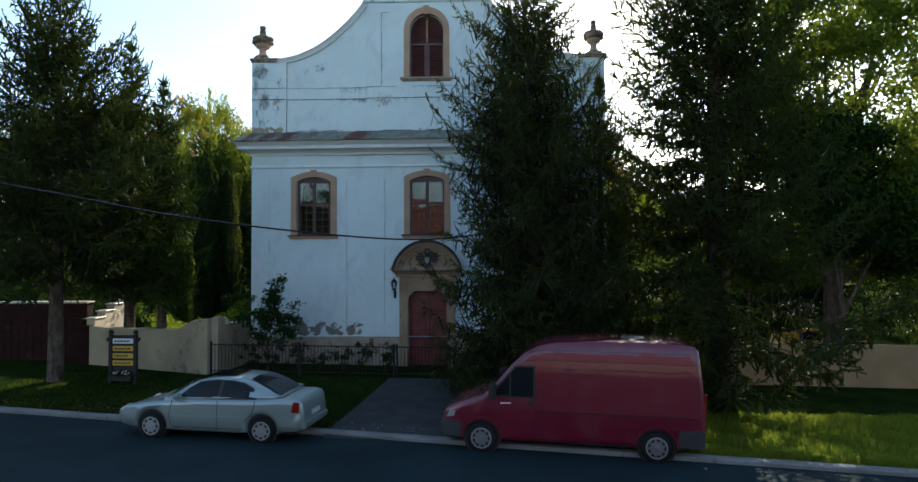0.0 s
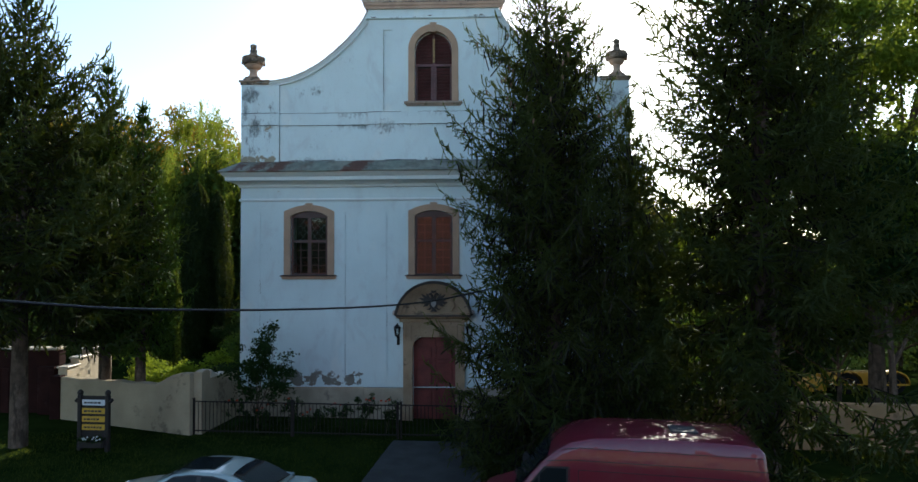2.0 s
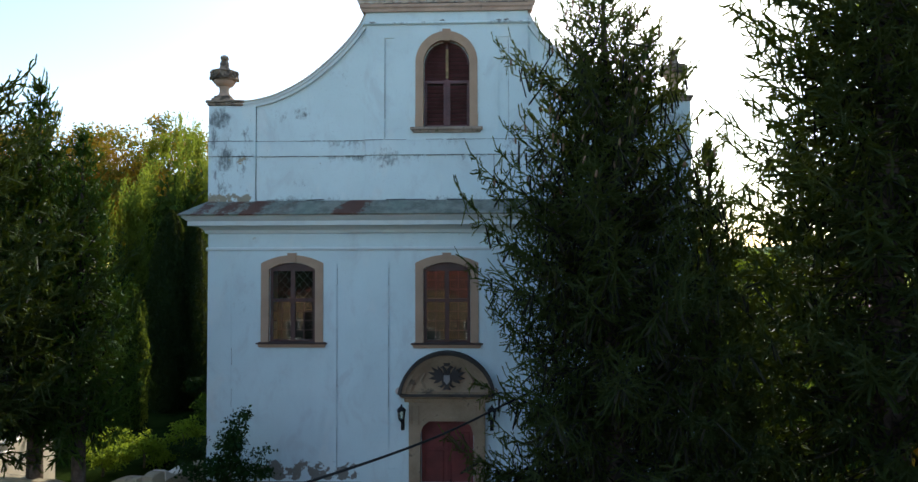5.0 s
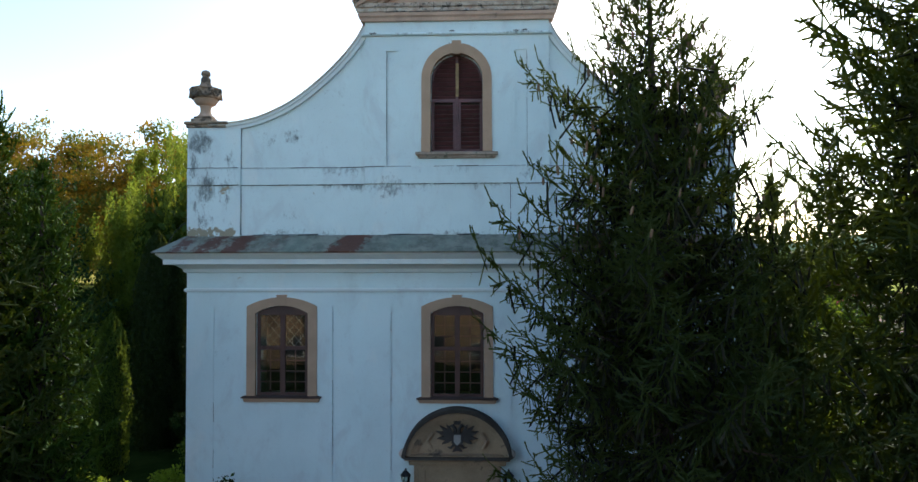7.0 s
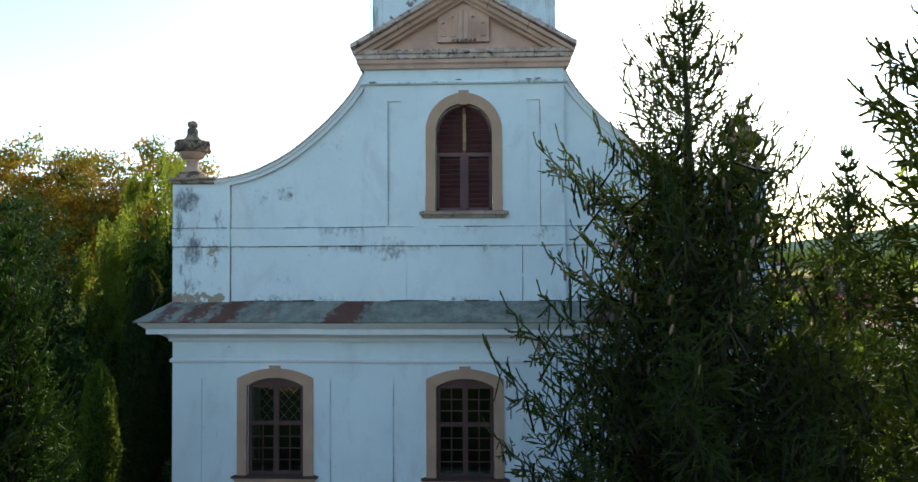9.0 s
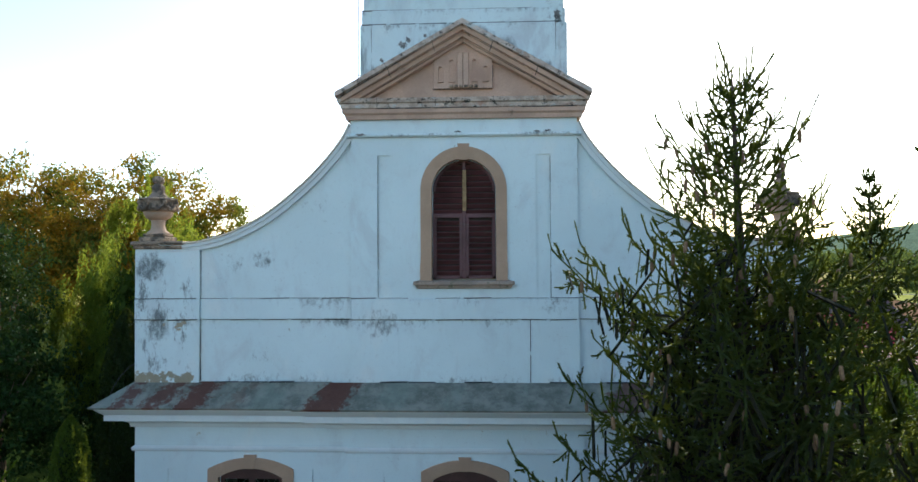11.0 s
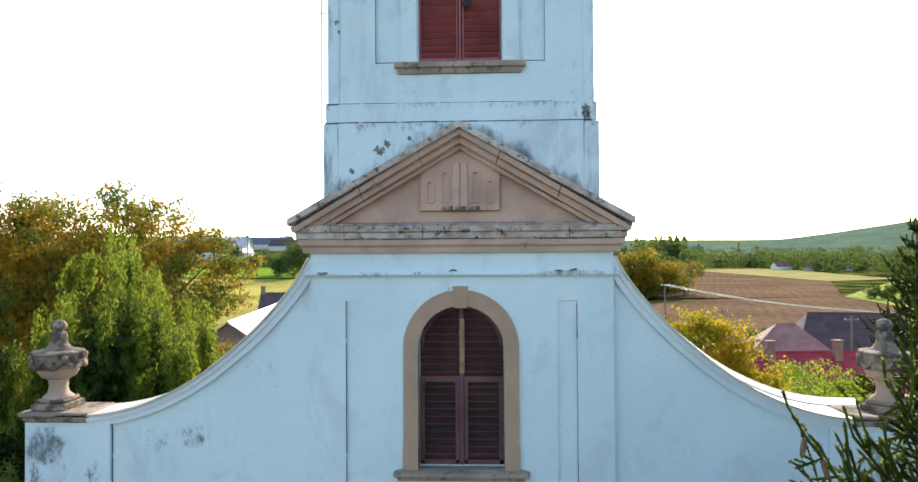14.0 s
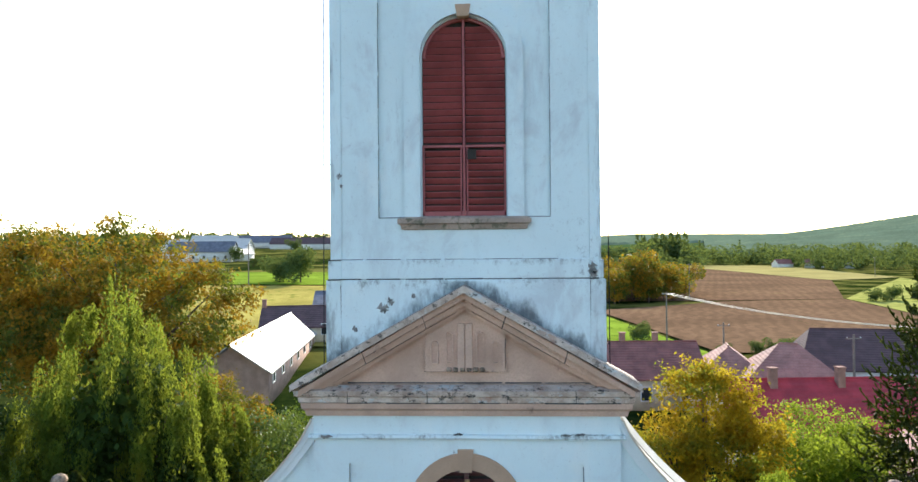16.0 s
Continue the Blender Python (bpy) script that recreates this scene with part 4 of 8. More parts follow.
# Heraldic relief: a shield with spread wings.
M_SHIELD = worn("pale_shield", (0.34, 0.32, 0.30), 0.85, var=0.2)
M_RELIEF = worn("dark_relief", (0.05, 0.042, 0.038), 0.8, var=0.3)
feathers = []
for s in (-1, 1):
    # Five feathers to a wing, a curved neck with a beaked head, a claw.
    for k, (a, l) in enumerate(((62, 0.34), (40, 0.42), (18, 0.44), (-6, 0.40), (-32, 0.32))):
        feathers.append(moved(slab([(0.0, -0.045), (l * 0.6, -0.05), (l, 0.0), (l * 0.6, 0.04), (0.0, 0.045)], (), -0.235 - 0.004 * k, -0.15), Matrix.Translation((s * 0.10, 0, 4.30)) @ (Matrix.Scale(-1, 4, (1, 0, 0)) if s < 0 else Matrix()) @ Matrix.Rotation(-radians(a), 4, "Y")))
    feathers.append(tube([(s * 0.04, -0.2, 4.36), (s * 0.05, -0.22, 4.50), (s * 0.11, -0.22, 4.58), (s * 0.19, -0.21, 4.55)], [0.05, 0.045, 0.045, 0.012], 7))
    feathers.append(tube([(s * 0.07, -0.2, 4.12), (s * 0.16, -0.21, 4.03), (s * 0.24, -0.21, 4.05)], [0.04, 0.03, 0.012], 6))
feathers.append(slab([(-0.13, 4.40), (0.13, 4.40), (0.14, 4.16), (0.05, 4.06), (0.12, 3.94), (0, 3.97), (-0.12, 3.94), (-0.05, 4.06), (-0.14, 4.16)], (), -0.24, -0.15))
feathers.append(slab([(-0.07, 4.60), (0.07, 4.60), (0.10, 4.70), (0.0, 4.67), (-0.10, 4.70)], (), -0.22, -0.15))
part("carved_crest", join(*feathers), M_RELIEF, portal, "dark carved heraldic relief")
part("shield", slab([(-0.085, 4.36), (0.085, 4.36), (0.085, 4.2), (0, 4.10), (-0.085, 4.2)], (), -0.275, -0.235), M_SHIELD, portal, "pale worn shield")
for s in (-1, 1):
    part("garland", tube([(s * 0.62, -0.2, 4.02), (s * 0.72, -0.22, 4.2), (s * 0.6, -0.2, 4.4)], 0.04, 6), M_PORTAL, portal)
door = part("door", slab(arch(0, 0.73, 0.12, 2.85, 0.30), (), 0.10, 0.17), M_DOOR, church, "dark red wooden double door")
for s in (-1, 1):
    for z0, z1 in ((0.3, 1.2), (1.32, 2.2), (2.3, 2.72)):
        part("door_panel", box(s * 0.10, s * 0.62, 0.075, 0.11, z0, z1, 0.02), M_DOOR, door)
part("meeting_strip", box(-0.04, 0.04, 0.07, 0.11, 0.15, 3.05, 0.008), M_DOOR, door)
part("handle", box(0.07, 0.1, 0.0, 0.08, 1.22, 1.42, 0.01), M_IRON, door)
part("threshold", box(-1.2, 1.2, -0.6, 0.2, 0.0, 0.16, 0.02), M_SILL_STONE, church)

# Nave behind the front: walls and a roof, and the dark inside.
part("nave_wall", join(box(-6.4, -5.6, 0.75, 22.0, 0.0, 8.6), box(5.6, 6.4, 0.75, 22.0, 0.0, 8.6), box(-6.4, 6.4, 22.0, 22.7, 0.0, 8.6)), M_WALL, church)
roof_ring = [(-6.85, 8.35), (0, 11.6), (6.85, 8.35), (6.85, 8.5), (0, 11.8), (-6.85, 8.5)]
part("nave_roof", slab(roof_ring, (), 0.62, 23.2), M_TILE, church, "red tiled nave roof")
part("nave_floor", box(-5.5, 5.5, 0.75, 22.0, 0.0, 0.1), M_DARK, church)
# An unseen dark panel, added behind the windows to black out the nave.
part("dark_backdrop", box(-5.5, 5.5, 2.2, 2.5, 3.6, 7.8), M_DARK, church)
for s in (-1, 1):
    part("gutter", join(tube([(s * 6.88, 0.9, 8.35), (s * 6.88, 22.5, 8.35)], 0.07, 8), tube([(s * 7.15, 0.85, 8.40), (s * 6.95, 0.85, 8.05), (s * 6.88, 0.85, 7.9), (s * 6.88, 0.85, 7.4)], 0.05, 8)), M_IRON, church)
part("loose_wire", tube([(-6.84, 0.2, 9.62), (-7.0, 0.1, 9.52), (-7.14, 0.0, 9.34), (-7.22, -0.1, 9.14), (-7.24, -0.2, 9.0)], 0.008, 5), M_IRON, church)
# Lightning conductors standing off the tower.
for s in (-1, 1):
    rod = part("conductor", tube([(s * 2.22, TY + 0.1, 13.2), (s * 2.20, TY + 0.1, 18.0), (s * 2.17, TY + 0.1, 23.8)], 0.008, 5), M_IRON, church)
    for z in (15.6, 18.4, 21.2):
        part("bracket", tube([(s * 2.02, TY + 0.12, z), (s * 2.21, TY + 0.1, z)], 0.008, 4), M_IRON, rod)

# Dark open joints where the coats of render meet.
M_JOINT = worn("blackened_joint", (0.07, 0.075, 0.078), 0.9, var=0.4, scale=3.0)
joint_rng = random.Random(9)


def joint(x0, z0, x1, z1, y, w=0.012, broken=0.8):
    """A crack along a render edge, broken into uneven runs."""
    n = max(1, int(math.hypot(x1 - x0, z1 - z0) / 0.55))
    for i in range(n):
        if joint_rng.random() > broken:
            continue
        a, b = i / n, (i + joint_rng.uniform(0.86, 1.02)) / n
        b = min(b, 1.0)
        xa, xb, za, zb = x0 + (x1 - x0) * a, x0 + (x1 - x0) * b, z0 + (z1 - z0) * a, z0 + (z1 - z0) * b
        h = w * joint_rng.uniform(0.5, 1.3) / 2
        j = joint_rng.uniform(-0.004, 0.004)
        if abs(x1 - x0) > abs(z1 - z0):
            ring = [(xa, za - h + j), (xb, zb - h * 0.6 - j), (xb, zb + h - j), (xa, za + h * 0.7 + j)]
        else:
            ring = [(xa - h + j, za), (xa + h + j, za), (xb + h * 0.6 - j, zb), (xb - h - j, zb)]
        part("joint", slab(ring, (), y - 0.006, y + 0.004), M_JOINT, church)


for z in (10.505, 10.945):
    joint(-HALF, z, -5.46, z, -0.051, 0.02, 0.95)
    joint(-5.46, z, -BAY, z, 0.028, 0.018, 0.95)
    joint(-BAY, z, BAY, z, -0.096, 0.017, 0.92)
    joint(BAY, z, HALF, z, 0.028, 0.014, 0.7)
for x, y, z0, z1, k in ((-5.465, 0.046, 9.25, 12.0, 0.95), (-2.305, 0.03, 9.25, 14.1, 0.7), (2.305, 0.03, 9.25, 14.1, 0.7), (1.33, -0.088, 9.25, 10.5, 0.9)):
    joint(x, z0, x, z1, y, 0.014, k)
for s, k in ((-1, 0.8), (1, 0.85)):
    joint(s * 1.75, 10.96, s * 1.75, 13.85, -0.066, 0.009, 1.0)
    joint(s * 1.32, 17.56, s * 1.32, 21.5, TY + 0.002, 0.008, 1.0)
    joint(s * 0.93, 17.56, s * 1.32, 17.545, TY - 0.002, 0.014, 0.95)
    joint(s * 1.90, 14.9, s * 1.90, 16.58, TY - 0.052, 0.014, 0.9)
joint(-3.11, 1.73, -3.11, 7.4, 0.001, 0.006, 0.45)
joint(-3.11, 1.725, -2.66, 1.725, 0.0, 0.014, 1.0)
joint(-1.64, 1.73, -1.64, 7.4, -0.069, 0.006, 0.45)
joint(-6.12, 1.73, -6.12, 7.4, 0.001, 0.005, 0.3)
joint(-2.11, 16.605, 2.11, 16.605, TY - 0.058, 0.02, 0.9)
joint(-2.11, 16.905, 2.11, 16.905, TY - 0.034, 0.02, 0.85)
joint(-HALF, 9.25, HALF, 9.25, -0.09, 0.03, 0.5)
for x in (-1.73, -0.55, 0.62, 1.62):
    joint(x, 14.80, x, 15.0, -0.30, 0.012, 1.0)
# Dark lines trace the pediment's mouldings, block joints and relief edges.
for s in (-1, 1):
    joint(s * 2.05, 15.03, s * 0.06, 16.16, -0.115, 0.016, 0.9)
    joint(s * 2.42, 14.93, s * 0.06, 16.28, -0.216, 0.012, 0.85)
    joint(s * 2.45, 15.02, s * 0.06, 16.42, -0.326, 0.014, 0.9)
    joint(s * 0.605, 15.24, s * 0.605, 15.78, 0.058, 0.014, 1.0)
    joint(s * 0.76, 15.79, s * 0.03, 16.19, -0.03, 0.012, 1.0)
    for a, b in ((1.45, 0.22), (0.55, 0.25)):
        joint(s * a, 16.20 - a * 0.5625, s * (a + 0.10), 16.52 - a * 0.5625, -0.33, 0.014, 1.0)
joint(-2.35, 14.785, 2.35, 14.785, -0.21, 0.018, 0.85)
joint(-2.4, 15.035, 2.4, 15.035, 0.055, 0.02, 0.9)
joint(-0.62, 15.215, 0.62, 15.215, 0.0, 0.014, 1.0)
# Patches where the tower's render has fallen off beside the pediment.
M_FALLEN = worn("bare_render", (0.27, 0.27, 0.26), 0.95, var=0.4, scale=6.0, dirt=(0.06, 0.06, 0.055), dirt_at=0.5, bump=0.8)
for cx, cz, r, seed in ((-1.25, 16.16, 0.10, 1), (-1.14, 16.27, 0.06, 2), (-0.78, 16.36, 0.04, 3), (-1.68, 15.85, 0.05, 4), (1.93, 16.76, 0.10, 8), (1.95, 16.66, 0.07, 9), (-1.93, 18.2, 0.05, 10), (-1.9, 18.05, 0.03, 11), (-0.1, 14.31, 0.05, 12), (1.5, 14.3, 0.05, 13), (1.7, 14.31, 0.06, 14), (-2.1, 14.27, 0.06, 15)):
    rr = random.Random(seed)
    ring = [(cx + r * rr.uniform(0.3, 1.25) * math.cos(a) * (1.6 if cz < 14.5 else 1.0), cz + r * rr.uniform(0.3, 1.3) * math.sin(a) * (0.4 if cz < 14.5 else 1.0)) for a in np.linspace(0, 6.283, 24)[:-1]]
    y = TY - 0.077 if cz < 16.6 and cz > 15 else (TY - 0.058 if cz < 17 and cz > 16 else (TY - 0.027 if cz > 17 else -0.15))
    part("bare_patch", slab(ring, (), y - 0.004, y + 0.01), M_FALLEN, church)

# ---- churchyard front: urns, lamps, walls, fence, sign ----
M_URN_PALE = worn("pale_urn_sandstone", (0.50, 0.36, 0.27), 0.9, var=0.2, dirt=(0.2, 0.15, 0.12), dirt_at=0.6, dirt_scale=3.0, bump=0.7)


def urn(m, **tags):
    u = thing("stone_urn", m, "weathered brown sandstone urn with a knobbed lid on the gable pier", "urn", "urns on the gable")
    part("foot", join(box(-0.30, 0.30, -0.30, 0.30, 0.0, 0.10, 0.02), box(-0.25, 0.25, -0.25, 0.25, 0.10, 0.17, 0.03)), M_URN, u)
    part("stem", lathe([(0.25, 0.16), (0.24, 0.19), (0.17, 0.24), (0.145, 0.32), (0.15, 0.42), (0.18, 0.47)]), M_URN_PALE, u, "pale pinkish sandstone stem", smooth=True)
    part("bowl", lathe([(0.17, 0.46), (0.26, 0.50), (0.31, 0.57), (0.325, 0.63), (0.30, 0.66)]), M_URN_PALE, u, "pale pinkish sandstone bowl", smooth=True)
    ring = lathe([(0.30, 0.64), (0.37, 0.645), (0.385, 0.67), (0.385, 0.85), (0.40, 0.86), (0.42, 0.885), (0.41, 0.905), (0.28, 0.93)], 16)
    for v in ring.verts:
        k = 1 + 0.07 * max(0, math.cos(4 * math.atan2(v.co.y, v.co.x)))
        v.co.x, v.co.y = v.co.x * k, v.co.y * k
    part("garland_ring", ring, M_URN, u, "dark weathered drum with carved swags")
    for i in range(8):
        a0 = math.pi / 4 * i
        arc = [(0.405 * math.cos(a0 + q * math.pi / 4), 0.405 * math.sin(a0 + q * math.pi / 4), 0.83 - 0.62 * q * (1 - q)) for q in np.linspace(0, 1, 9)]
        part("swag", tube(arc, [0.022, 0.032, 0.04, 0.045, 0.048, 0.045, 0.04, 0.032, 0.022], 6), M_URN, u, smooth=True)
        part("rosette", moved(lathe([(0.01, -0.05), (0.045, -0.035), (0.055, 0.0), (0.045, 0.04), (0.01, 0.05)], 7), Matrix.Translation((0.41 * math.cos(a0), 0.41 * math.sin(a0), 0.82))), M_URN, u, smooth=True)
    part("lid", lathe([(0.29, 0.88), (0.28, 0.92), (0.20, 0.96), (0.15, 1.02), (0.13, 1.08), (0.14, 1.14), (0.12, 1.20), (0.07, 1.23)]), M_URN, u, smooth=True)
    knob = lathe([(0.06, 1.21), (0.11, 1.25), (0.125, 1.31), (0.10, 1.37), (0.03, 1.40)], 20)
    for v in knob.verts:
        k = 1 + 0.07 * math.cos(10 * math.atan2(v.co.y, v.co.x))
        v.co.x, v.co.y = v.co.x * k, v.co.y * k
    part("knob", knob, M_URN, u, smooth=True)
    return u


left_urn = urn(pose(-2.11 - 6.50, 25.72 + 0.30, 12.13) @ Matrix.Diagonal((0.93, 0.93, 1.0, 1)))
copy_thing(left_urn, pose(-2.11 + 6.46, 25.72 + 0.30, 12.13, 0, 0, 35) @ Matrix.Diagonal((0.93, 0.93, 1.0, 1)))


def wall_lamp(m):
    l = thing("wall_lamp", m, "black iron lantern on a bracket beside the church portal", "lamp", "portal lanterns")
    part("bracket", tube([(0, 0.30, -0.1), (0, 0.12, -0.12), (0, 0.02, 0.02), (0, 0.0, 0.12)], 0.014, 6), M_IRON, l)
    part("wall_plate", box(-0.05, 0.05, 0.29, 0.32, -0.25, 0.05, 0.008), M_IRON, l)
    part("roof", lathe([(0.13, 0.36), (0.12, 0.39), (0.06, 0.46), (0.03, 0.48), (0.02, 0.53)], 6), M_IRON, l)
    part("lantern_glass", lathe([(0.075, 0.12), (0.11, 0.36)], 6), M_GLASS, l)
    for i in range(6):
        a = 2 * math.pi * i / 6
        part("glazing_bar", tube([(0.078 * math.cos(a), 0.078 * math.sin(a), 0.12), (0.113 * math.cos(a), 0.113 * math.sin(a), 0.37)], 0.008, 4), M_IRON, l)
    part("base", lathe([(0.02, 0.04), (0.05, 0.07), (0.085, 0.11), (0.085, 0.13)], 6), M_IRON, l)
    return l


lamp_l = wall_lamp(pose(-2.11 - 1.24, 25.72 - 0.38, 3.05))
copy_thing(lamp_l, pose(-2.11 + 1.24, 25.72 - 0.38, 3.05))


def wall_along(pts, tops, thick, z0):
    """A garden wall in plan points with a top that rises and falls; pts (x, y), tops z."""
    bm = bmesh.new()
    rings = []
    for i, ((x, y), z) in enumerate(zip(pts, tops)):
        a, b = Vector(pts[max(i - 1, 0)]), Vector(pts[min(i + 1, len(pts) - 1)])
        d = (b - a).normalized()
        nx, ny = -d.y * thick / 2, d.x * thick / 2
        rings.append([bm.verts.new(c) for c in ((x - nx, y - ny, z0), (x - nx, y - ny, z - 0.03), (x - nx * 0.8, y - ny * 0.8, z), (x + nx * 0.8, y + ny * 0.8, z), (x + nx, y + ny, z - 0.03), (x + nx, y + ny, z0))])
    for r, s in zip(rings, rings[1:]):
        for j in range(5):
            bm.faces.new((r[j], r[j + 1], s[j + 1], s[j]))
    bm.faces.new(rings[0])
    bm.faces.new(rings[-1][::-1])
    bmesh.ops.recalc_face_normals(bm, faces=bm.faces[:])
    return bm


def lerp_line(a, b, n):
    return [(a[0] + (b[0] - a[0]) * i / n, a[1] + (b[1] - a[1]) * i / n) for i in range(n + 1)]


front_line = lerp_line((-14.6, 24.75), (-9.45, 23.1), 24)
front_tops = [1.84 + 0.02 * math.sin(i * 1.3) + 0.42 * float(smooth(i, 17, 23)) for i in range(25)]
solid("garden_wall_front", wall_along(front_line, front_tops, 0.3, -0.3), M_GARDEN_WALL, "stained cream rendered garden wall with a swept top", "wall", kind="structure")
side_line = lerp_line((-9.32, 23.12), (-9.12, 25.66), 14)
side_tops = [2.26 - 0.34 * float(smooth(i, 1, 9)) + 0.05 * math.sin(i * 0.9) for i in range(15)]
solid("garden_wall_side", wall_along(side_line, side_tops, 0.28, -0.3), M_GARDEN_WALL, "stained cream rendered wall joining the church corner", "wall", kind="structure")
coping_line = [(x, y) for x, y in side_line[3:11]]
solid("wall_coping", wall_along(coping_line, [z + 0.045 for z in side_tops[3:11]], 0.36, 2.0), M_COPING, "pale broken mortar coping on the garden wall", "coping", kind="structure")
right_line = lerp_line((4.8, 23.2), (15.1, 22.9), 24)
solid("garden_wall_right", wall_along(right_line, [1.47 - 0.014 * i * 0.43 + 0.012 * math.sin(i * 1.7) for i in range(25)], 0.3, -0.6), M_OCHRE_WALL, "plain tan rendered garden wall beside the church", "wall", kind="structure")
solid("garden_wall_far", wall_along(lerp_line((15.2, 22.9), (40.0, 22.0), 10), [1.2] * 11, 0.3, -0.9), M_OCHRE_WALL, "plain tan rendered garden wall", "wall", kind="structure")

# Stepped gate wall with a bright end, and the dark red wall with its gateway.
gate_wall = thing("gate_wall", pose(-14.78, 24.95, 0.1, 0, 0, 5), "stepped cream gate wall with a sunlit flank behind the garden wall", "gate wall")
for i, (y0, y1, z) in enumerate(((0.0, 0.8, 1.98), (0.8, 1.6, 2.2), (1.6, 2.4, 2.42), (2.4, 3.3, 2.64))):
    st = part("step", box(-0.15, 0.15, y0, y1, -0.3, z, 0.01), M_CREAM, gate_wall)
    part("coping", box(-0.2, 0.2, y0 - 0.04, y1 + 0.02, z, z + 0.06, 0.015), M_COPING, st)
part("end_pier", box(-0.22, 0.12, -0.4, -0.02, -0.3, 1.78, 0.02), M_BRICK_DARK, gate_wall, "dark red end pier")
dark_house = thing("gatehouse", pose(-15.2, 25.4, 0.1), "low dark red wall and gateway under the spruce", "outbuilding")
for x0, x1, z in ((-3.6, 0.0, 2.55), (-4.6, -3.6, 2.38), (-16.0, -4.6, 2.1)):
    part("wall", box(x0, x1, 0.0, 0.4, -0.4, z, 0.02), M_BRICK_DARK, dark_house)
    part("coping", box(x0 - 0.05, x1 + 0.05, -0.08, 0.48, z, z + 0.08, 0.02), M_CREAM, dark_house, "pale mortar coping")
part("pier", box(-0.6, -0.02, -0.25, -0.01, -0.4, 2.0, 0.02), M_BRICK_DARK, dark_house)
for x in (-2.6, -5.4):
    g = part("gate_leaf", box(x - 1.2, x + 1.2, -0.06, -0.01, -0.05, 1.95, 0.01), M_BRICK_DARK, dark_house)
    for k in range(8):
        part("plank", box(x - 1.18 + k * 0.295, x - 0.90 + k * 0.295, -0.085, -0.055, 0.0, 1.9, 0.006), M_BRICK_DARK, g)

# Iron fence in front of the church, with its gate.
bar_me = bm_mesh(tube([(0, 0, 0.03), (0, 0, 1.02)], 0.011, 5), "bar")
bar_me.materials.append(M_FENCE)
post_me = bm_mesh(join(box(-0.03, 0.03, -0.03, 0.03, -0.15, 1.08, 0.006), box(-0.04, 0.04, -0.04, 0.04, 1.08, 1.10, 0.006)), "post")
post_me.materials.append(M_FENCE)


def fence_run(x0, x1, y, label, name="iron_fence"):
    z = float(land((x0 + x1) / 2, y)) + 0.05
    f = thing(name, pose(x0, y, z), label, "fence", "church front fence")
    w = x1 - x0
    tilt = -0.018
    for z0 in (0.08, 0.98):
        r = moved(box(0, w, -0.016, 0.016, z0, z0 + 0.035, 0.004), Matrix.Rotation(-tilt, 4, "Y"))
        part("rail", r, M_FENCE, f)
    for i in range(int(w / 0.118) + 1):
        o = new("bar", bar_me)
        o.parent, o.location = f, (i * 0.118 + 0.02, 0, i * 0.118 * tilt)
        o.rotation_euler = (random.uniform(-0.01, 0.01), random.uniform(-0.012, 0.012), 0)
    for x in (0, w):
        o = new("post", post_me)
        o.parent, o.location = f, (x, 0, x * tilt)
    return f


FENCE_Y = 23.1
fence_run(-9.42, -6.35, FENCE_Y, "rusty dark iron bar fence before the church")
fence_run(-6.3, -3.05, FENCE_Y, "rusty dark iron bar fence before the church")
fence_run(-2.95, -1.25, FENCE_Y, "dark iron bar gate before the church portal", "iron_gate")
fence_run(-1.15, 1.7, FENCE_Y, "rusty dark iron bar fence before the church")
fence_run(1.75, 4.7, FENCE_Y, "rusty dark iron bar fence before the church")

# Wooden guide board with four boards; the writing is too small to read.
M_SIGN_WOOD = worn("dark_sign_wood", (0.014, 0.010, 0.009), 0.7, var=0.3)
M_SIGN_YELLOW = worn("yellow_sign_board", (0.55, 0.33, 0.03), 0.5, var=0.08)
M_SIGN_WHITE = worn("white_sign_board", (0.62, 0.66, 0.68), 0.5, var=0.08)
M_INK = worn("sign_ink", (0.03, 0.03, 0.03), 0.6)
sign = thing("sign_board", pose(-11.57, 21.35, float(land(-11.57, 21.35)), 0, 0, -4), "dark wooden guide post with one white and three yellow boards", "sign")
for s in (-1, 1):
    post = part("post", box(s * 0.42 - 0.06, s * 0.42 + 0.06, -0.06, 0.06, -0.2, 1.58, 0.015), M_SIGN_WOOD, sign)
    part("finial", moved(lathe([(0.03, 0.0), (0.075, 0.03), (0.085, 0.08), (0.06, 0.13), (0.02, 0.16)], 8), Matrix.Translation((s * 0.42, 0, 1.57))), M_SIGN_WOOD, post)
    part("carved_ear", moved(box(-0.05, 0.05, -0.04, 0.04, -0.07, 0.07, 0.025), Matrix.Translation((s * 0.52, 0, 1.42)) @ Matrix.Rotation(0.785, 4, "Y")), M_SIGN_WOOD, post)
part("backboard", box(-0.37, 0.37, 0.0, 0.04, 0.1, 1.55, 0.008), M_SIGN_WOOD, sign)
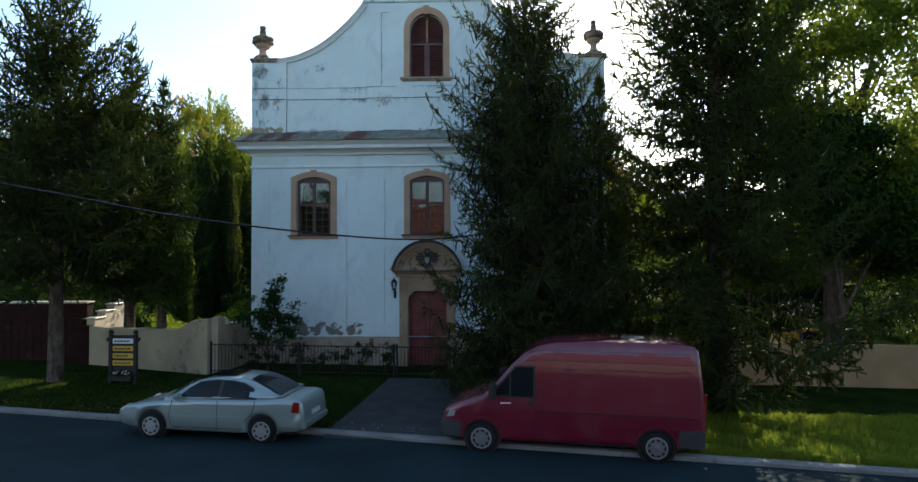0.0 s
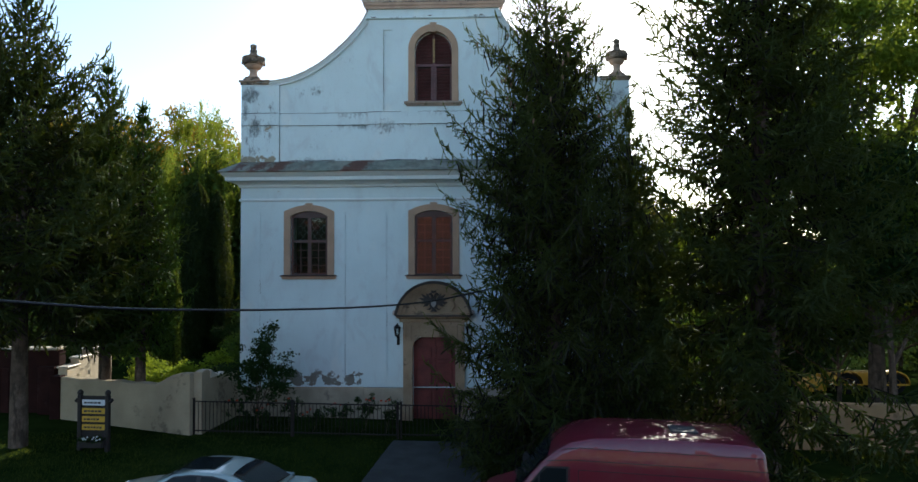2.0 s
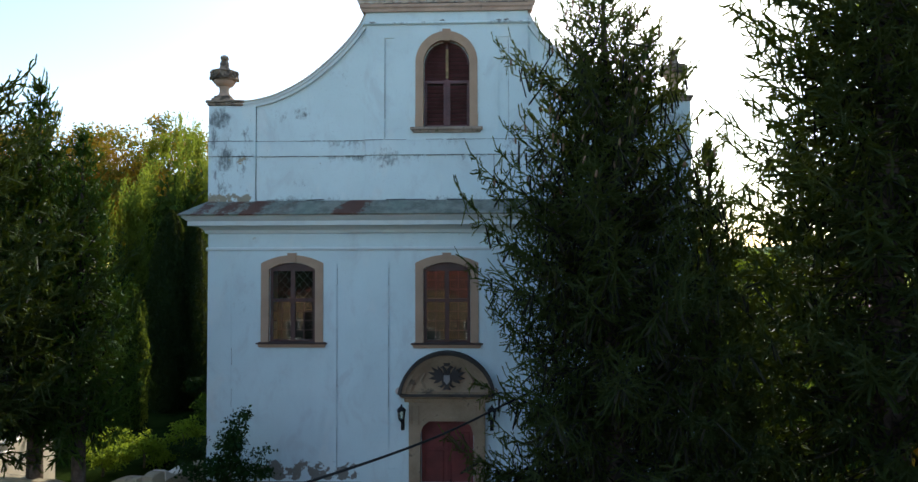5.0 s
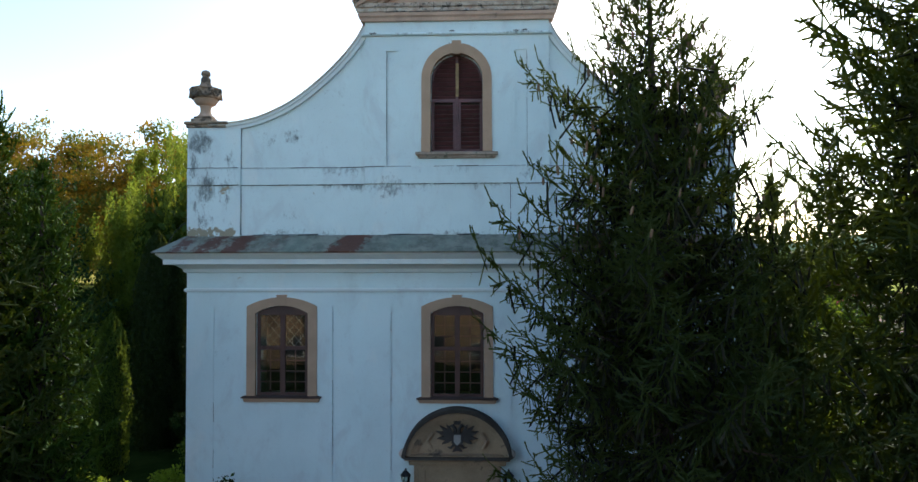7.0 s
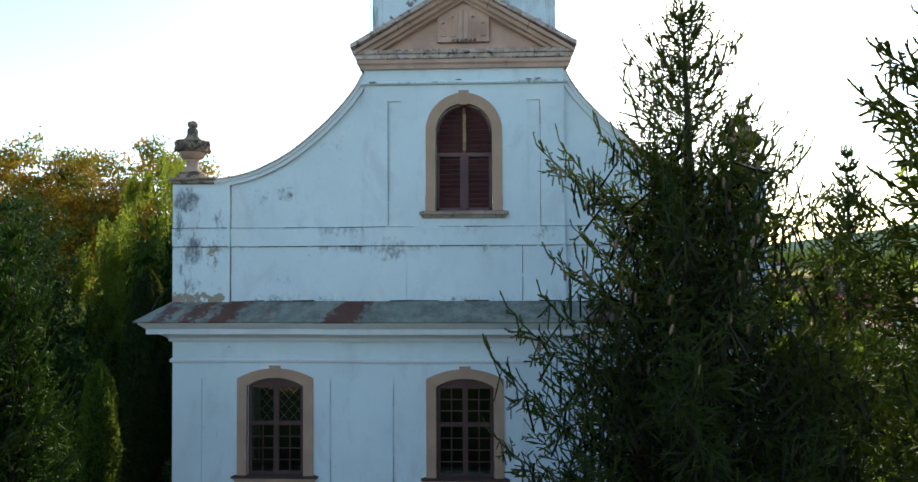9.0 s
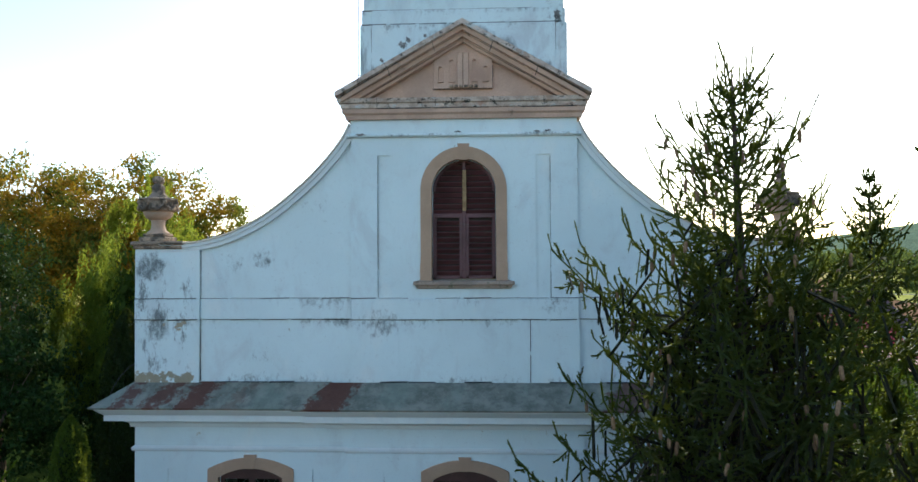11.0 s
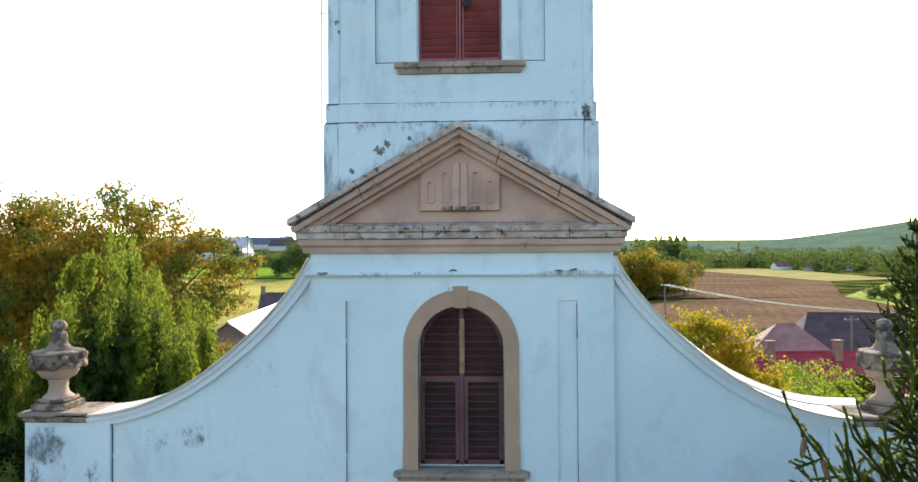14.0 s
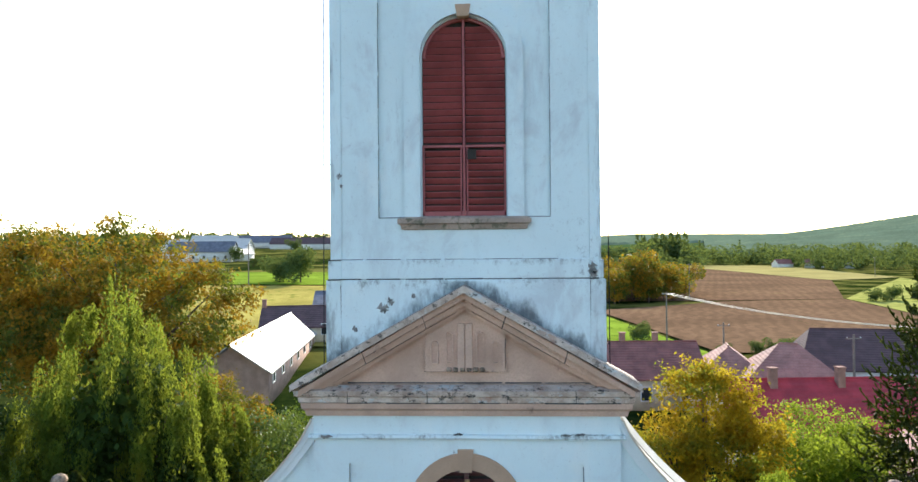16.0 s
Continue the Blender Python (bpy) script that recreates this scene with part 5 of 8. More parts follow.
for i, (z, m) in enumerate(((1.36, M_SIGN_WHITE), (1.12, M_SIGN_YELLOW), (0.89, M_SIGN_YELLOW), (0.66, M_SIGN_YELLOW))):
    b = part("board", box(-0.35, 0.35, -0.035, 0.0, z - 0.075, z + 0.085, 0.006), m, sign, "white name board" if i == 0 else "yellow direction board")
    x = -0.28
    while x < 0.2:
        w = random.uniform(0.05, 0.11)
        part("lettering", box(x, min(x + w, 0.26), -0.038, -0.034, z - 0.025, z + 0.03), M_INK, b)
        x += w + 0.025
part("flower_trough", box(-0.36, 0.36, -0.16, 0.05, 0.10, 0.30, 0.02), M_SIGN_WOOD, sign)

# Overhead service cable across the front lawn.
cable_pts = curve([(-15.5, -3.5, 7.4), (-10.6, 3.7, 6.05), (-6.95, 9.47, 5.35), (-5.4, 11.8, 5.02), (-3.6, 14.6, 4.82), (-2.0, 17.15, 4.76), (-0.74, 19.2, 4.88), (0.9, 21.4, 5.2)], 8)
solid("overhead_cable", tube(cable_pts, 0.019, 6), M_IRON, "black overhead cable slung across the church front", "cable")

# Yellow wheel loader parked behind the garden wall.
M_YELLOW = painted("machine_yellow", (0.72, 0.36, 0.02), 0.4, 0.3)
M_TYRE = worn("tyre_rubber", (0.018, 0.018, 0.018), 0.85, var=0.3, fine=60)
loader = thing("wheel_loader", pose(14.7, 31.0, float(land(14.7, 31.0))) @ Matrix.Diagonal((0.72, 0.72, 0.62, 1)), "yellow wheel loader parked behind the garden wall", "loader")


def lathe_y(profile, n, at):
    return moved(lathe(profile, n), Matrix.Translation(at) @ Matrix.Rotation(math.pi / 2, 4, "X"))


for x in (0.0, 2.6):
    for y in (0.0, 1.7):
        ty = part("wheel", lathe_y([(0.35, -0.2), (0.62, -0.22), (0.7, -0.15), (0.7, 0.15), (0.62, 0.22), (0.35, 0.2)], 28, (x, y, 0.7)), M_TYRE, loader, "black rubber loader tyre", True)
        part("rim", lathe_y([(0.1, -0.12), (0.36, -0.205), (0.36, 0.205), (0.1, 0.12)], 20, (x, y, 0.7)), M_YELLOW, ty)
    part("mudguard", slab(arch(x, 0.86, 0.7, 0.71, 0.86), [arch(x, 0.78, 0.6, 0.71, 0.78)], -0.3, 0.3), M_YELLOW, loader)
part("body", slab([(-0.6, 0.6), (1.6, 0.5), (3.2, 0.6), (3.5, 1.2), (2.4, 1.35), (0.8, 1.3), (-0.5, 1.2)], (), 0.3, 1.4), M_YELLOW, loader)
part("arm", moved(box(-1.4, 0.3, 0.7, 1.0, 0.75, 1.0, 0.03), Matrix.Rotation(0.15, 4, "Y")), M_YELLOW, loader)
part("bucket", slab([(-2.2, 0.2), (-1.3, 0.25), (-1.25, 1.0), (-1.5, 0.95), (-1.6, 0.45), (-2.2, 0.3)], (), -0.3, 2.0), M_YELLOW, loader)

# ---- parked vehicles ----
CUTS = [((x, 0, 0), (1, 0, 0)) for x in np.arange(0.2, 5.6, 0.3)] + [((0, 0, z), (0, 0, 1)) for z in (0.5, 0.7, 0.85, 1.0, 1.04, 1.2, 1.35, 1.5, 1.8, 2.05, 2.25)]


def pillow(outline, half, edge, width=lambda x, z: 1.0, rows=6):
    """A body shell: a side outline (x, z) blown out to both sides, with rounded shoulders and a plan that narrows by width()."""
    pts = np.array(outline, float)
    d = np.roll(pts, -1, 0) - np.roll(pts, 1, 0)
    nrm = np.stack([-d[:, 1], d[:, 0]], 1) / np.maximum(np.linalg.norm(d, axis=1)[:, None], 1e-6)
    area = 0.5 * np.sum(pts[:, 0] * np.roll(pts[:, 1], -1) - np.roll(pts[:, 0], -1) * pts[:, 1])
    if area < 0:
        nrm = -nrm
    bm = bmesh.new()
    levels = []
    for k in range(rows + 1):
        a = math.pi / 2 * k / rows
        levels.append((half - edge * (1 - math.sin(a)), edge * (1 - math.cos(a))))
    half_flat = levels[-1][0]
    ys = [(-y, o) for y, o in levels[::-1]] + [(y, o) for y, o in levels]
    rings = []
    for y, o in ys:
        rings.append([bm.verts.new((p[0] + n[0] * o, y * width(p[0], p[1]), p[1] + n[1] * o)) for p, n in zip(pts, nrm)])
    n = len(pts)
    for r, s in zip(rings, rings[1:]):
        for j in range(n):
            bm.faces.new((r[j], r[(j + 1) % n], s[(j + 1) % n], s[j]))
    for r in (rings[0], rings[-1]):
        edges = [bm.edges.get((r[j], r[(j + 1) % n])) for j in range(n)]
        made = bmesh.ops.triangle_fill(bm, edges=edges, use_beauty=True)
        cap = [f for f in made["geom"] if isinstance(f, bmesh.types.BMFace)]
        sgn = -1 if r is rings[0] else 1
        old = set(v for ring in rings for v in ring)
        for co, no in CUTS:
            geom = list(cap) + list({e for f in cap for e in f.edges}) + list({v for f in cap for v in f.verts})
            cut = bmesh.ops.bisect_plane(bm, geom=geom, plane_co=co, plane_no=no, dist=1e-5)
            cap = [f for f in cut["geom"] if isinstance(f, bmesh.types.BMFace)]
        for v in {v for f in cap for v in f.verts} - old:
            v.co.y = sgn * half_flat * width(v.co.x, v.co.z)
    bmesh.ops.recalc_face_normals(bm, faces=bm.faces[:])
    return bm


def arch_pts(cx, r, z0, n=14):
    """The lower edge over a wheel, from its front to its rear."""
    a0 = math.asin(max(-1, min(1, (z0 - 0.33) / r)))
    return [(cx + r * math.cos(a), 0.33 + r * math.sin(a)) for a in np.linspace(math.pi - a0, a0, n)]


def side_plate(pts, width, lift=0.004, thick=0.012, sign=-1):
    """A thin plate on a vehicle's flank; width(x, z) gives the flank's distance from the middle."""
    bm = slab(pts, (), 0.0, 1.0)
    for co, no in CUTS:
        bmesh.ops.bisect_plane(bm, geom=bm.verts[:] + bm.edges[:] + bm.faces[:], plane_co=co, plane_no=no, dist=1e-5)
    for v in bm.verts:
        y = width(v.co.x, v.co.z)
        v.co.y = sign * (y + lift - (thick if v.co.y > 0.5 else 0.0))
    bmesh.ops.recalc_face_normals(bm, faces=bm.faces[:])
    return bm


def cross_plate(rows, lift=0.018):
    """A pane across the vehicle: rows of (x, z, half width)."""
    bm = bmesh.new()
    rings = [[bm.verts.new((x - 0.03 * (1 - s * s) * sgn + lift * sgn, s * w, z + lift + 0.02 * (1 - s * s))) for s in np.linspace(-1, 1, 9)] for x, z, w, sgn in rows]
    for r, q in zip(rings, rings[1:]):
        for j in range(8):
            bm.faces.new((r[j], r[j + 1], q[j + 1], q[j]))
    return bm


M_SILVER = painted("silver_green_paint", (0.31, 0.385, 0.37), 0.28, 0.9, 0.45)
M_RED_VAN = painted("dark_red_paint", (0.145, 0.004, 0.022), 0.38, 1.0, 0.0)
M_CAR_GLASS = Nodes("car_glass")
M_CAR_GLASS.p.inputs["Specular IOR Level"].default_value = 0.16
M_CAR_GLASS = M_CAR_GLASS.colour((0.012, 0.016, 0.018), 0.03)
M_BLACK = worn("black_plastic", (0.02, 0.02, 0.021), 0.6, var=0.2)
M_BUMPER = worn("grey_bumper_plastic", (0.04, 0.043, 0.047), 0.65, var=0.12)
M_LAMP_RED = painted("tail_lamp_red", (0.22, 0.010, 0.010), 0.15, 0.8)
M_LAMP_CLEAR = painted("headlamp_clear", (0.32, 0.35, 0.36), 0.1, 0.9)
M_HUB = worn("wheel_silver", (0.32, 0.33, 0.34), 0.45, 0.3, var=0.15)
M_STEEL = worn("wheel_steel", (0.20, 0.21, 0.22), 0.45, 0.5, var=0.2)
M_PLATE = worn("plate_white", (0.7, 0.7, 0.68), 0.5, var=0.05)


def wheel(parent, x, y, r, wide, hub_mat, spokes, side):
    tyre = part("wheel", lathe_y([(r * 0.62, -wide / 2), (r * 0.9, -wide / 2), (r, -wide / 2 + 0.04), (r, wide / 2 - 0.04), (r * 0.9, wide / 2), (r * 0.62, wide / 2)], 36, (x, y, r)), M_TYRE, parent, "black rubber tyre", True)
    f = side * wide / 2
    rim = part("rim", lathe_y([(0.02, -0.015), (r * 0.55, -0.02), (r * 0.66, 0.0), (r * 0.66, 0.012), (0.02, 0.02)], 30, (x, y + f * 0.96, r)), hub_mat, tyre, "silver wheel trim")
    for k in range(spokes):
        a = 2 * math.pi * k / spokes
        c = (x + r * 0.49 * math.cos(a), y + f + side * 0.004, r + r * 0.49 * math.sin(a))
        part("trim_slot", moved(lathe([(r * 0.10, -0.02), (r * 0.10, 0.02)], 8), Matrix.Translation(c) @ Matrix.Rotation(-a, 4, "Y") @ Matrix.Rotation(math.pi / 2, 4, "X") @ Matrix.Diagonal((0.8, 1.35, 1, 1))), M_BLACK, rim)
    ring = [(x + r * 0.645 * math.cos(q), y + f + side * 0.006, r + r * 0.645 * math.sin(q)) for q in np.linspace(0, 2 * math.pi, 31)]
    part("rim_ring", tube(ring, r * 0.035, 6), M_HUB, rim)
    part("hub_cap", lathe_y([(0.01, -0.03), (r * 0.16, -0.02), (r * 0.2, 0.0), (r * 0.2, 0.02), (0.01, 0.03)], 16, (x, y + f, r)), hub_mat, rim)
    return tyre


def seam(line, width, parent, sign=-1, w=0.010, lift=0.006, material=None):
    """A narrow dark joint along points (x, z) of a flank."""
    bms = []
    for a, b in zip(line, line[1:]):
        a, b = np.array(a), np.array(b)
        d = (b - a) / np.linalg.norm(b - a)
        q = np.array([-d[1], d[0]]) * w / 2
        bms.append(side_plate([tuple(a - q), tuple(b - q), tuple(b + q), tuple(a + q)], width, lift, 0.01, sign))
    return part("panel_joint", join(*bms), material or M_BLACK, parent)


def car(m):
    c = thing("car", m, "silver-green four-door saloon car parked at the kerb", "car")

    def plan(x, z):
        return 1.0 - 0.16 * max(0, (0.7 - x) / 0.7) ** 2 - 0.10 * max(0, (x - 3.9) / 0.7) ** 2 - 0.05 * max(0, (0.45 - z) / 0.3)
    low = [(0.10, 0.30), (0.02, 0.42), (0.0, 0.55), (0.05, 0.66), (0.22, 0.74), (0.55, 0.82), (0.95, 0.885), (1.25, 0.92), (1.9, 0.965), (2.8, 0.985), (3.6, 1.005), (4.0, 1.035), (4.35, 1.04), (4.50, 1.01), (4.56, 0.93), (4.60, 0.72), (4.62, 0.55), (4.56, 0.38), (4.45, 0.30)]
    bottom = [(4.1, 0.28)] + arch_pts(3.63, 0.35, 0.24)[::-1] + [(3.1, 0.22), (1.5, 0.22)] + arch_pts(0.93, 0.35, 0.24)[::-1] + [(0.45, 0.26)]
    part("body", pillow(low + bottom, 0.885, 0.11, plan), M_SILVER, c, "silver-green painted body", True)

    def flank(x, z):
        return 0.885 * plan(x, z)

    def cabin_w(x, z):
        t = (z - 0.95) / 0.5
        return 0.80 - 0.17 * max(0, t) ** 1.3 - 0.06 * max(0, (x - 3.2)) * (1 if x > 3.2 else 0)
    roof = [(1.20, 0.90), (1.45, 1.07), (1.75, 1.26), (2.02, 1.385), (2.35, 1.44), (2.75, 1.455), (3.1, 1.43), (3.4, 1.36), (3.7, 1.23), (3.98, 1.07), (4.05, 1.03), (3.5, 0.98), (2.5, 0.93)]
    part("cabin", pillow(roof, 1.0, 0.09, cabin_w), M_SILVER, c, "", True)
    win_w = lambda x, z: cabin_w(x, z)
    for s in (-1, 1):
        front_win = part("side_window", side_plate([(1.62, 1.00), (1.82, 1.20), (2.05, 1.335), (2.40, 1.385), (2.55, 1.388), (2.50, 1.01)], win_w, 0.006, 0.02, s), M_CAR_GLASS, c, "dark tinted side window")
        part("side_window", side_plate([(2.60, 1.01), (2.64, 1.388), (2.85, 1.38), (3.12, 1.335), (3.32, 1.24), (3.42, 1.12), (3.42, 1.03)], win_w, 0.006, 0.02, s), M_CAR_GLASS, c, "dark tinted side window")
        part("window_surround", side_plate([(1.50, 0.965), (1.80, 1.21), (2.04, 1.355), (2.40, 1.405), (2.85, 1.402), (3.14, 1.355), (3.36, 1.25), (3.47, 1.11), (3.47, 0.995)], win_w, 0.002, 0.02, s), M_BLACK, c)
        seam([(1.42, 0.36), (1.38, 0.62), (1.45, 0.95)], flank, c, s)
        seam([(2.55, 0.30), (2.56, 0.97)], flank, c, s)
        seam([(3.22, 0.52), (3.42, 0.72), (3.47, 0.99)], flank, c, s)
        seam([(1.42, 0.33), (3.15, 0.33)], flank, c, s)
        seam([(1.42, 0.57), (3.2, 0.60)], flank, c, s, 0.045, 0.012, M_SILVER)
        for x in (2.32, 3.18):
            part("door_handle", side_plate([(x - 0.1, 0.835), (x + 0.1, 0.85), (x + 0.1, 0.89), (x - 0.1, 0.875)], flank, 0.03, 0.03, s), M_SILVER, c)
        part("mirror", moved(box(-0.09, 0.07, -0.1, 0.1, -0.07, 0.07, 0.04, 2), Matrix.Translation((1.62, s * 0.93, 1.02))), M_SILVER, c)
        part("tail_lamp", moved(box(-0.12, 0.07, -0.13, 0.17, -0.11, 0.11, 0.05, 2), Matrix.Translation((4.48, s * 0.66, 0.86)) @ Matrix.Rotation(-0.1 * s, 4, "Z")), M_LAMP_RED, c, "red tail lamp")
        part("tail_lamp", side_plate([(4.33, 0.76), (4.50, 0.74), (4.50, 0.97), (4.37, 0.99)], flank, 0.012, 0.04, s), M_LAMP_RED, c, "red tail lamp")
        part("headlamp", side_plate([(0.10, 0.58), (0.50, 0.66), (0.58, 0.75), (0.22, 0.70)], flank, 0.010, 0.05, s), M_LAMP_CLEAR, c, "clear headlamp")
        part("headlamp", moved(box(-0.16, 0.12, -0.13, 0.15, -0.075, 0.075, 0.05, 2), Matrix.Translation((0.27, s * 0.60, 0.635)) @ Matrix.Rotation(0.35, 4, "Y")), M_LAMP_CLEAR, c, "clear headlamp")
        for x in (0.93, 3.63):
            well = part("wheel_arch", lathe_y([(0.05, -0.14), (0.365, -0.14), (0.365, 0.14), (0.05, 0.14)], 28, (x, s * 0.66, 0.33)), M_BLACK, c)
            wheel(c, x, s * 0.765, 0.315, 0.2, M_HUB, 8, s)
    part("windscreen", cross_plate([(1.22, 0.925, 0.70, -1), (1.46, 1.10, 0.69, -1), (1.76, 1.29, 0.62, -1), (1.98, 1.385, 0.57, -1)]), M_CAR_GLASS, c, "dark windscreen", True)
    part("rear_window", cross_plate([(3.22, 1.405, 0.54, 1), (3.42, 1.355, 0.58, 1), (3.72, 1.225, 0.61, 1), (3.97, 1.085, 0.62, 1)]), M_CAR_GLASS, c, "dark rear window", True)
    part("sunroof", moved(box(-0.36, 0.36, -0.40, 0.40, -0.006, 0.006, 0.004), Matrix.Translation((2.42, 0, 1.462)) @ Matrix.Rotation(-0.03, 4, "Y")), M_CAR_GLASS, c, "dark glass sunroof")
    part("number_plate", box(4.60, 4.625, -0.26, 0.26, 0.60, 0.71, 0.004), M_PLATE, c)
    part("rear_bumper", box(4.50, 4.66, -0.78, 0.78, 0.36, 0.56, 0.05, 2), M_SILVER, c)
    part("grille", box(-0.02, 0.1, -0.34, 0.34, 0.50, 0.63, 0.02), M_BLACK, c)
    part("underside", box(0.3, 4.3, -0.6, 0.6, 0.2, 0.3), M_BLACK, c)
    return c


def van(m):
    v = thing("van", m, "dark red high-roof panel van parked at the kerb", "van")

    def plan(x, z):
        return 1.0 - 0.15 * max(0, (0.8 - x) / 0.8) ** 2 - 0.025 * max(0, (z - 1.02)) - 0.07 * max(0, (z - 1.9) / 0.6) ** 1.4 - 0.11 * max(0, 1.02 - z) ** 1.1
    top = [(0.08, 0.32), (0.0, 0.45), (0.0, 0.66), (0.06, 0.86), (0.18, 0.98), (0.55, 1.14), (0.92, 1.26), (1.10, 1.40), (1.35, 1.70), (1.60, 1.99), (1.85, 2.22), (2.15, 2.40), (2.55, 2.49), (3.2, 2.53), (4.2, 2.54), (5.2, 2.52), (5.45, 2.48), (5.54, 2.38), (5.60, 1.9), (5.66, 1.3), (5.68, 0.8), (5.68, 0.45), (5.62, 0.36)]
    bottom = [(5.2, 0.36)] + arch_pts(4.68, 0.42, 0.32)[::-1] + [(4.1, 0.32), (1.5, 0.30)] + arch_pts(0.93, 0.42, 0.32)[::-1] + [(0.4, 0.30)]
    part("body", pillow(top + bottom, 0.985, 0.09, plan), M_RED_VAN, v, "dark red painted body", True)

    def flank(x, z):
        return 0.985 * plan(x, z)
    for s in (-1, 1):
        part("window_rubber", side_plate([(1.10, 1.27), (1.38, 1.62), (1.66, 1.96), (2.10, 1.98), (2.10, 1.26)], flank, 0.002, 0.02, s), M_BLACK, v)
        part("quarter_window", side_plate([(1.18, 1.31), (1.38, 1.56), (1.54, 1.76), (1.54, 1.31)], flank, 0.007, 0.02, s), M_CAR_GLASS, v)
        part("side_window", side_plate([(1.58, 1.30), (1.58, 1.81), (1.70, 1.93), (2.06, 1.94), (2.06, 1.30)], flank, 0.007, 0.02, s), M_CAR_GLASS, v, "dark door window")
        seam([(1.10, 0.75), (1.06, 1.22), (1.18, 1.33)], flank, v, s)
        seam([(2.12, 0.36), (2.12, 1.96), (1.66, 1.94)], flank, v, s, 0.012)
        seam([(2.28, 0.40), (2.28, 1.93), (5.40, 1.93), (5.50, 1.80), (5.55, 0.85)], flank, v, s, 0.010)
        seam([(1.70, 2.06), (2.2, 2.10), (5.55, 2.10)], flank, v, s, 0.012)
        seam([(1.95, 2.28), (2.3, 2.32), (5.50, 2.32)], flank, v, s, 0.010)
        seam([(2.30, 1.03), (5.55, 1.03)], flank, v, s, 0.05, 0.018, M_RED_VAN)
        seam([(2.30, 0.99), (5.55, 0.99)], flank, v, s, 0.012, 0.010)
        seam([(0.9, 0.76), (5.5, 0.76)], flank, v, s, 0.03, 0.010, M_RED_VAN)
        seam([(3.95, 0.36), (3.95, 1.93)], flank, v, s, 0.006)
        part("door_handle", side_plate([(1.96, 1.10), (2.09, 1.10), (2.09, 1.22), (1.96, 1.22)], flank, 0.02, 0.03, s), M_BLACK, v)
        part("badge", side_plate([(1.35, 1.12), (1.58, 1.13), (1.58, 1.155), (1.35, 1.145)], flank, 0.004, 0.01, s), M_PLATE, v)
        part("mirror", moved(box(-0.08, 0.08, -0.10, 0.10, -0.19, 0.19, 0.04, 2), Matrix.Translation((1.18, s * 1.10, 1.42))), M_BLACK, v, "black plastic wing mirror")
        part("rear_corner_bumper", side_plate([(5.12, 0.36), (5.66, 0.36), (5.66, 0.74), (5.14, 0.74)], flank, 0.012, 0.05, s), M_BUMPER, v, "grey plastic rear bumper corner")
        part("front_corner_bumper", side_plate([(0.06, 0.34), (0.44, 0.34), (0.50, 0.66), (0.02, 0.68)], flank, 0.03, 0.06, s), M_BUMPER, v, "grey plastic front bumper corner")
        part("headlamp", moved(box(-0.12, 0.12, -0.15, 0.15, -0.11, 0.11, 0.05, 2), Matrix.Translation((0.24, s * 0.68, 0.84)) @ Matrix.Rotation(0.3, 4, "Y") @ Matrix.Rotation(s * 0.35, 4, "Z")), M_LAMP_CLEAR, v, "clear headlamp")
        part("headlamp", side_plate([(0.12, 0.75), (0.30, 0.79), (0.34, 0.92), (0.20, 0.90)], flank, 0.012, 0.04, s), M_LAMP_CLEAR, v, "clear headlamp")
        part("tail_lamp", moved(box(-0.03, 0.03, -0.06, 0.06, -0.26, 0.26, 0.02), Matrix.Translation((5.66, s * 0.88, 1.25))), M_LAMP_RED, v, "red tail lamp")
        for x in (0.93, 4.68):
            part("wheel_arch", lathe_y([(0.05, -0.15), (0.415, -0.15), (0.415, 0.15), (0.05, 0.15)], 28, (x, s * 0.72, 0.345)), M_BLACK, v)
            lip = [(x + r * math.cos(a), 0.33 + r * math.sin(a)) for r, aa in ((0.475, np.linspace(0, math.pi, 16)), (0.42, np.linspace(math.pi, 0, 16))) for a in aa]
            part("arch_lip", side_plate(lip, flank, 0.014, 0.03, s), M_RED_VAN, v)
            wheel(v, x, s * 0.86, 0.34, 0.22, M_STEEL, 9, s)
    part("windscreen", cross_plate([(1.02, 1.31, 0.80, -1), (1.30, 1.64, 0.80, -1), (1.58, 1.97, 0.76, -1), (1.72, 2.10, 0.74, -1)]), M_CAR_GLASS, v, "dark windscreen", True)
    part("front_bumper", box(-0.05, 0.3, -0.80, 0.80, 0.34, 0.64, 0.06, 2), M_BUMPER, v, "grey plastic front bumper")
    part("grille", box(-0.01, 0.2, -0.5, 0.5, 0.72, 0.86, 0.03), M_BLACK, v)
    part("roof_rail_bar", box(4.0, 4.5, -0.25, 0.25, 2.53, 2.565, 0.012), M_BUMPER, v)
    part("underside", box(0.3, 5.4, -0.7, 0.7, 0.25, 0.36), M_BLACK, v)
    return v


def parked(make, wheel_x, wheel_y, front, deg, sink=0.02):
    """Puts a vehicle so that its near front wheel stands at a place on the road."""
    r = Matrix.Rotation(radians(deg), 4, "Z")
    off = r @ Vector((wheel_x, wheel_y, 0))
    ob = make(Matrix())
    z = float(land(front[0] + 1.4, front[1])) + sink
    ob.matrix_basis = Matrix.Translation((front[0] - off.x, front[1] - off.y, z)) @ r @ Matrix.Rotation(radians(1.0), 4, "Y")
    return ob


parked(car, 0.93, -0.865, (-7.76, 15.55), -5.6)
parked(van, 0.93, -0.97, (-0.06, 15.02), -8.2)

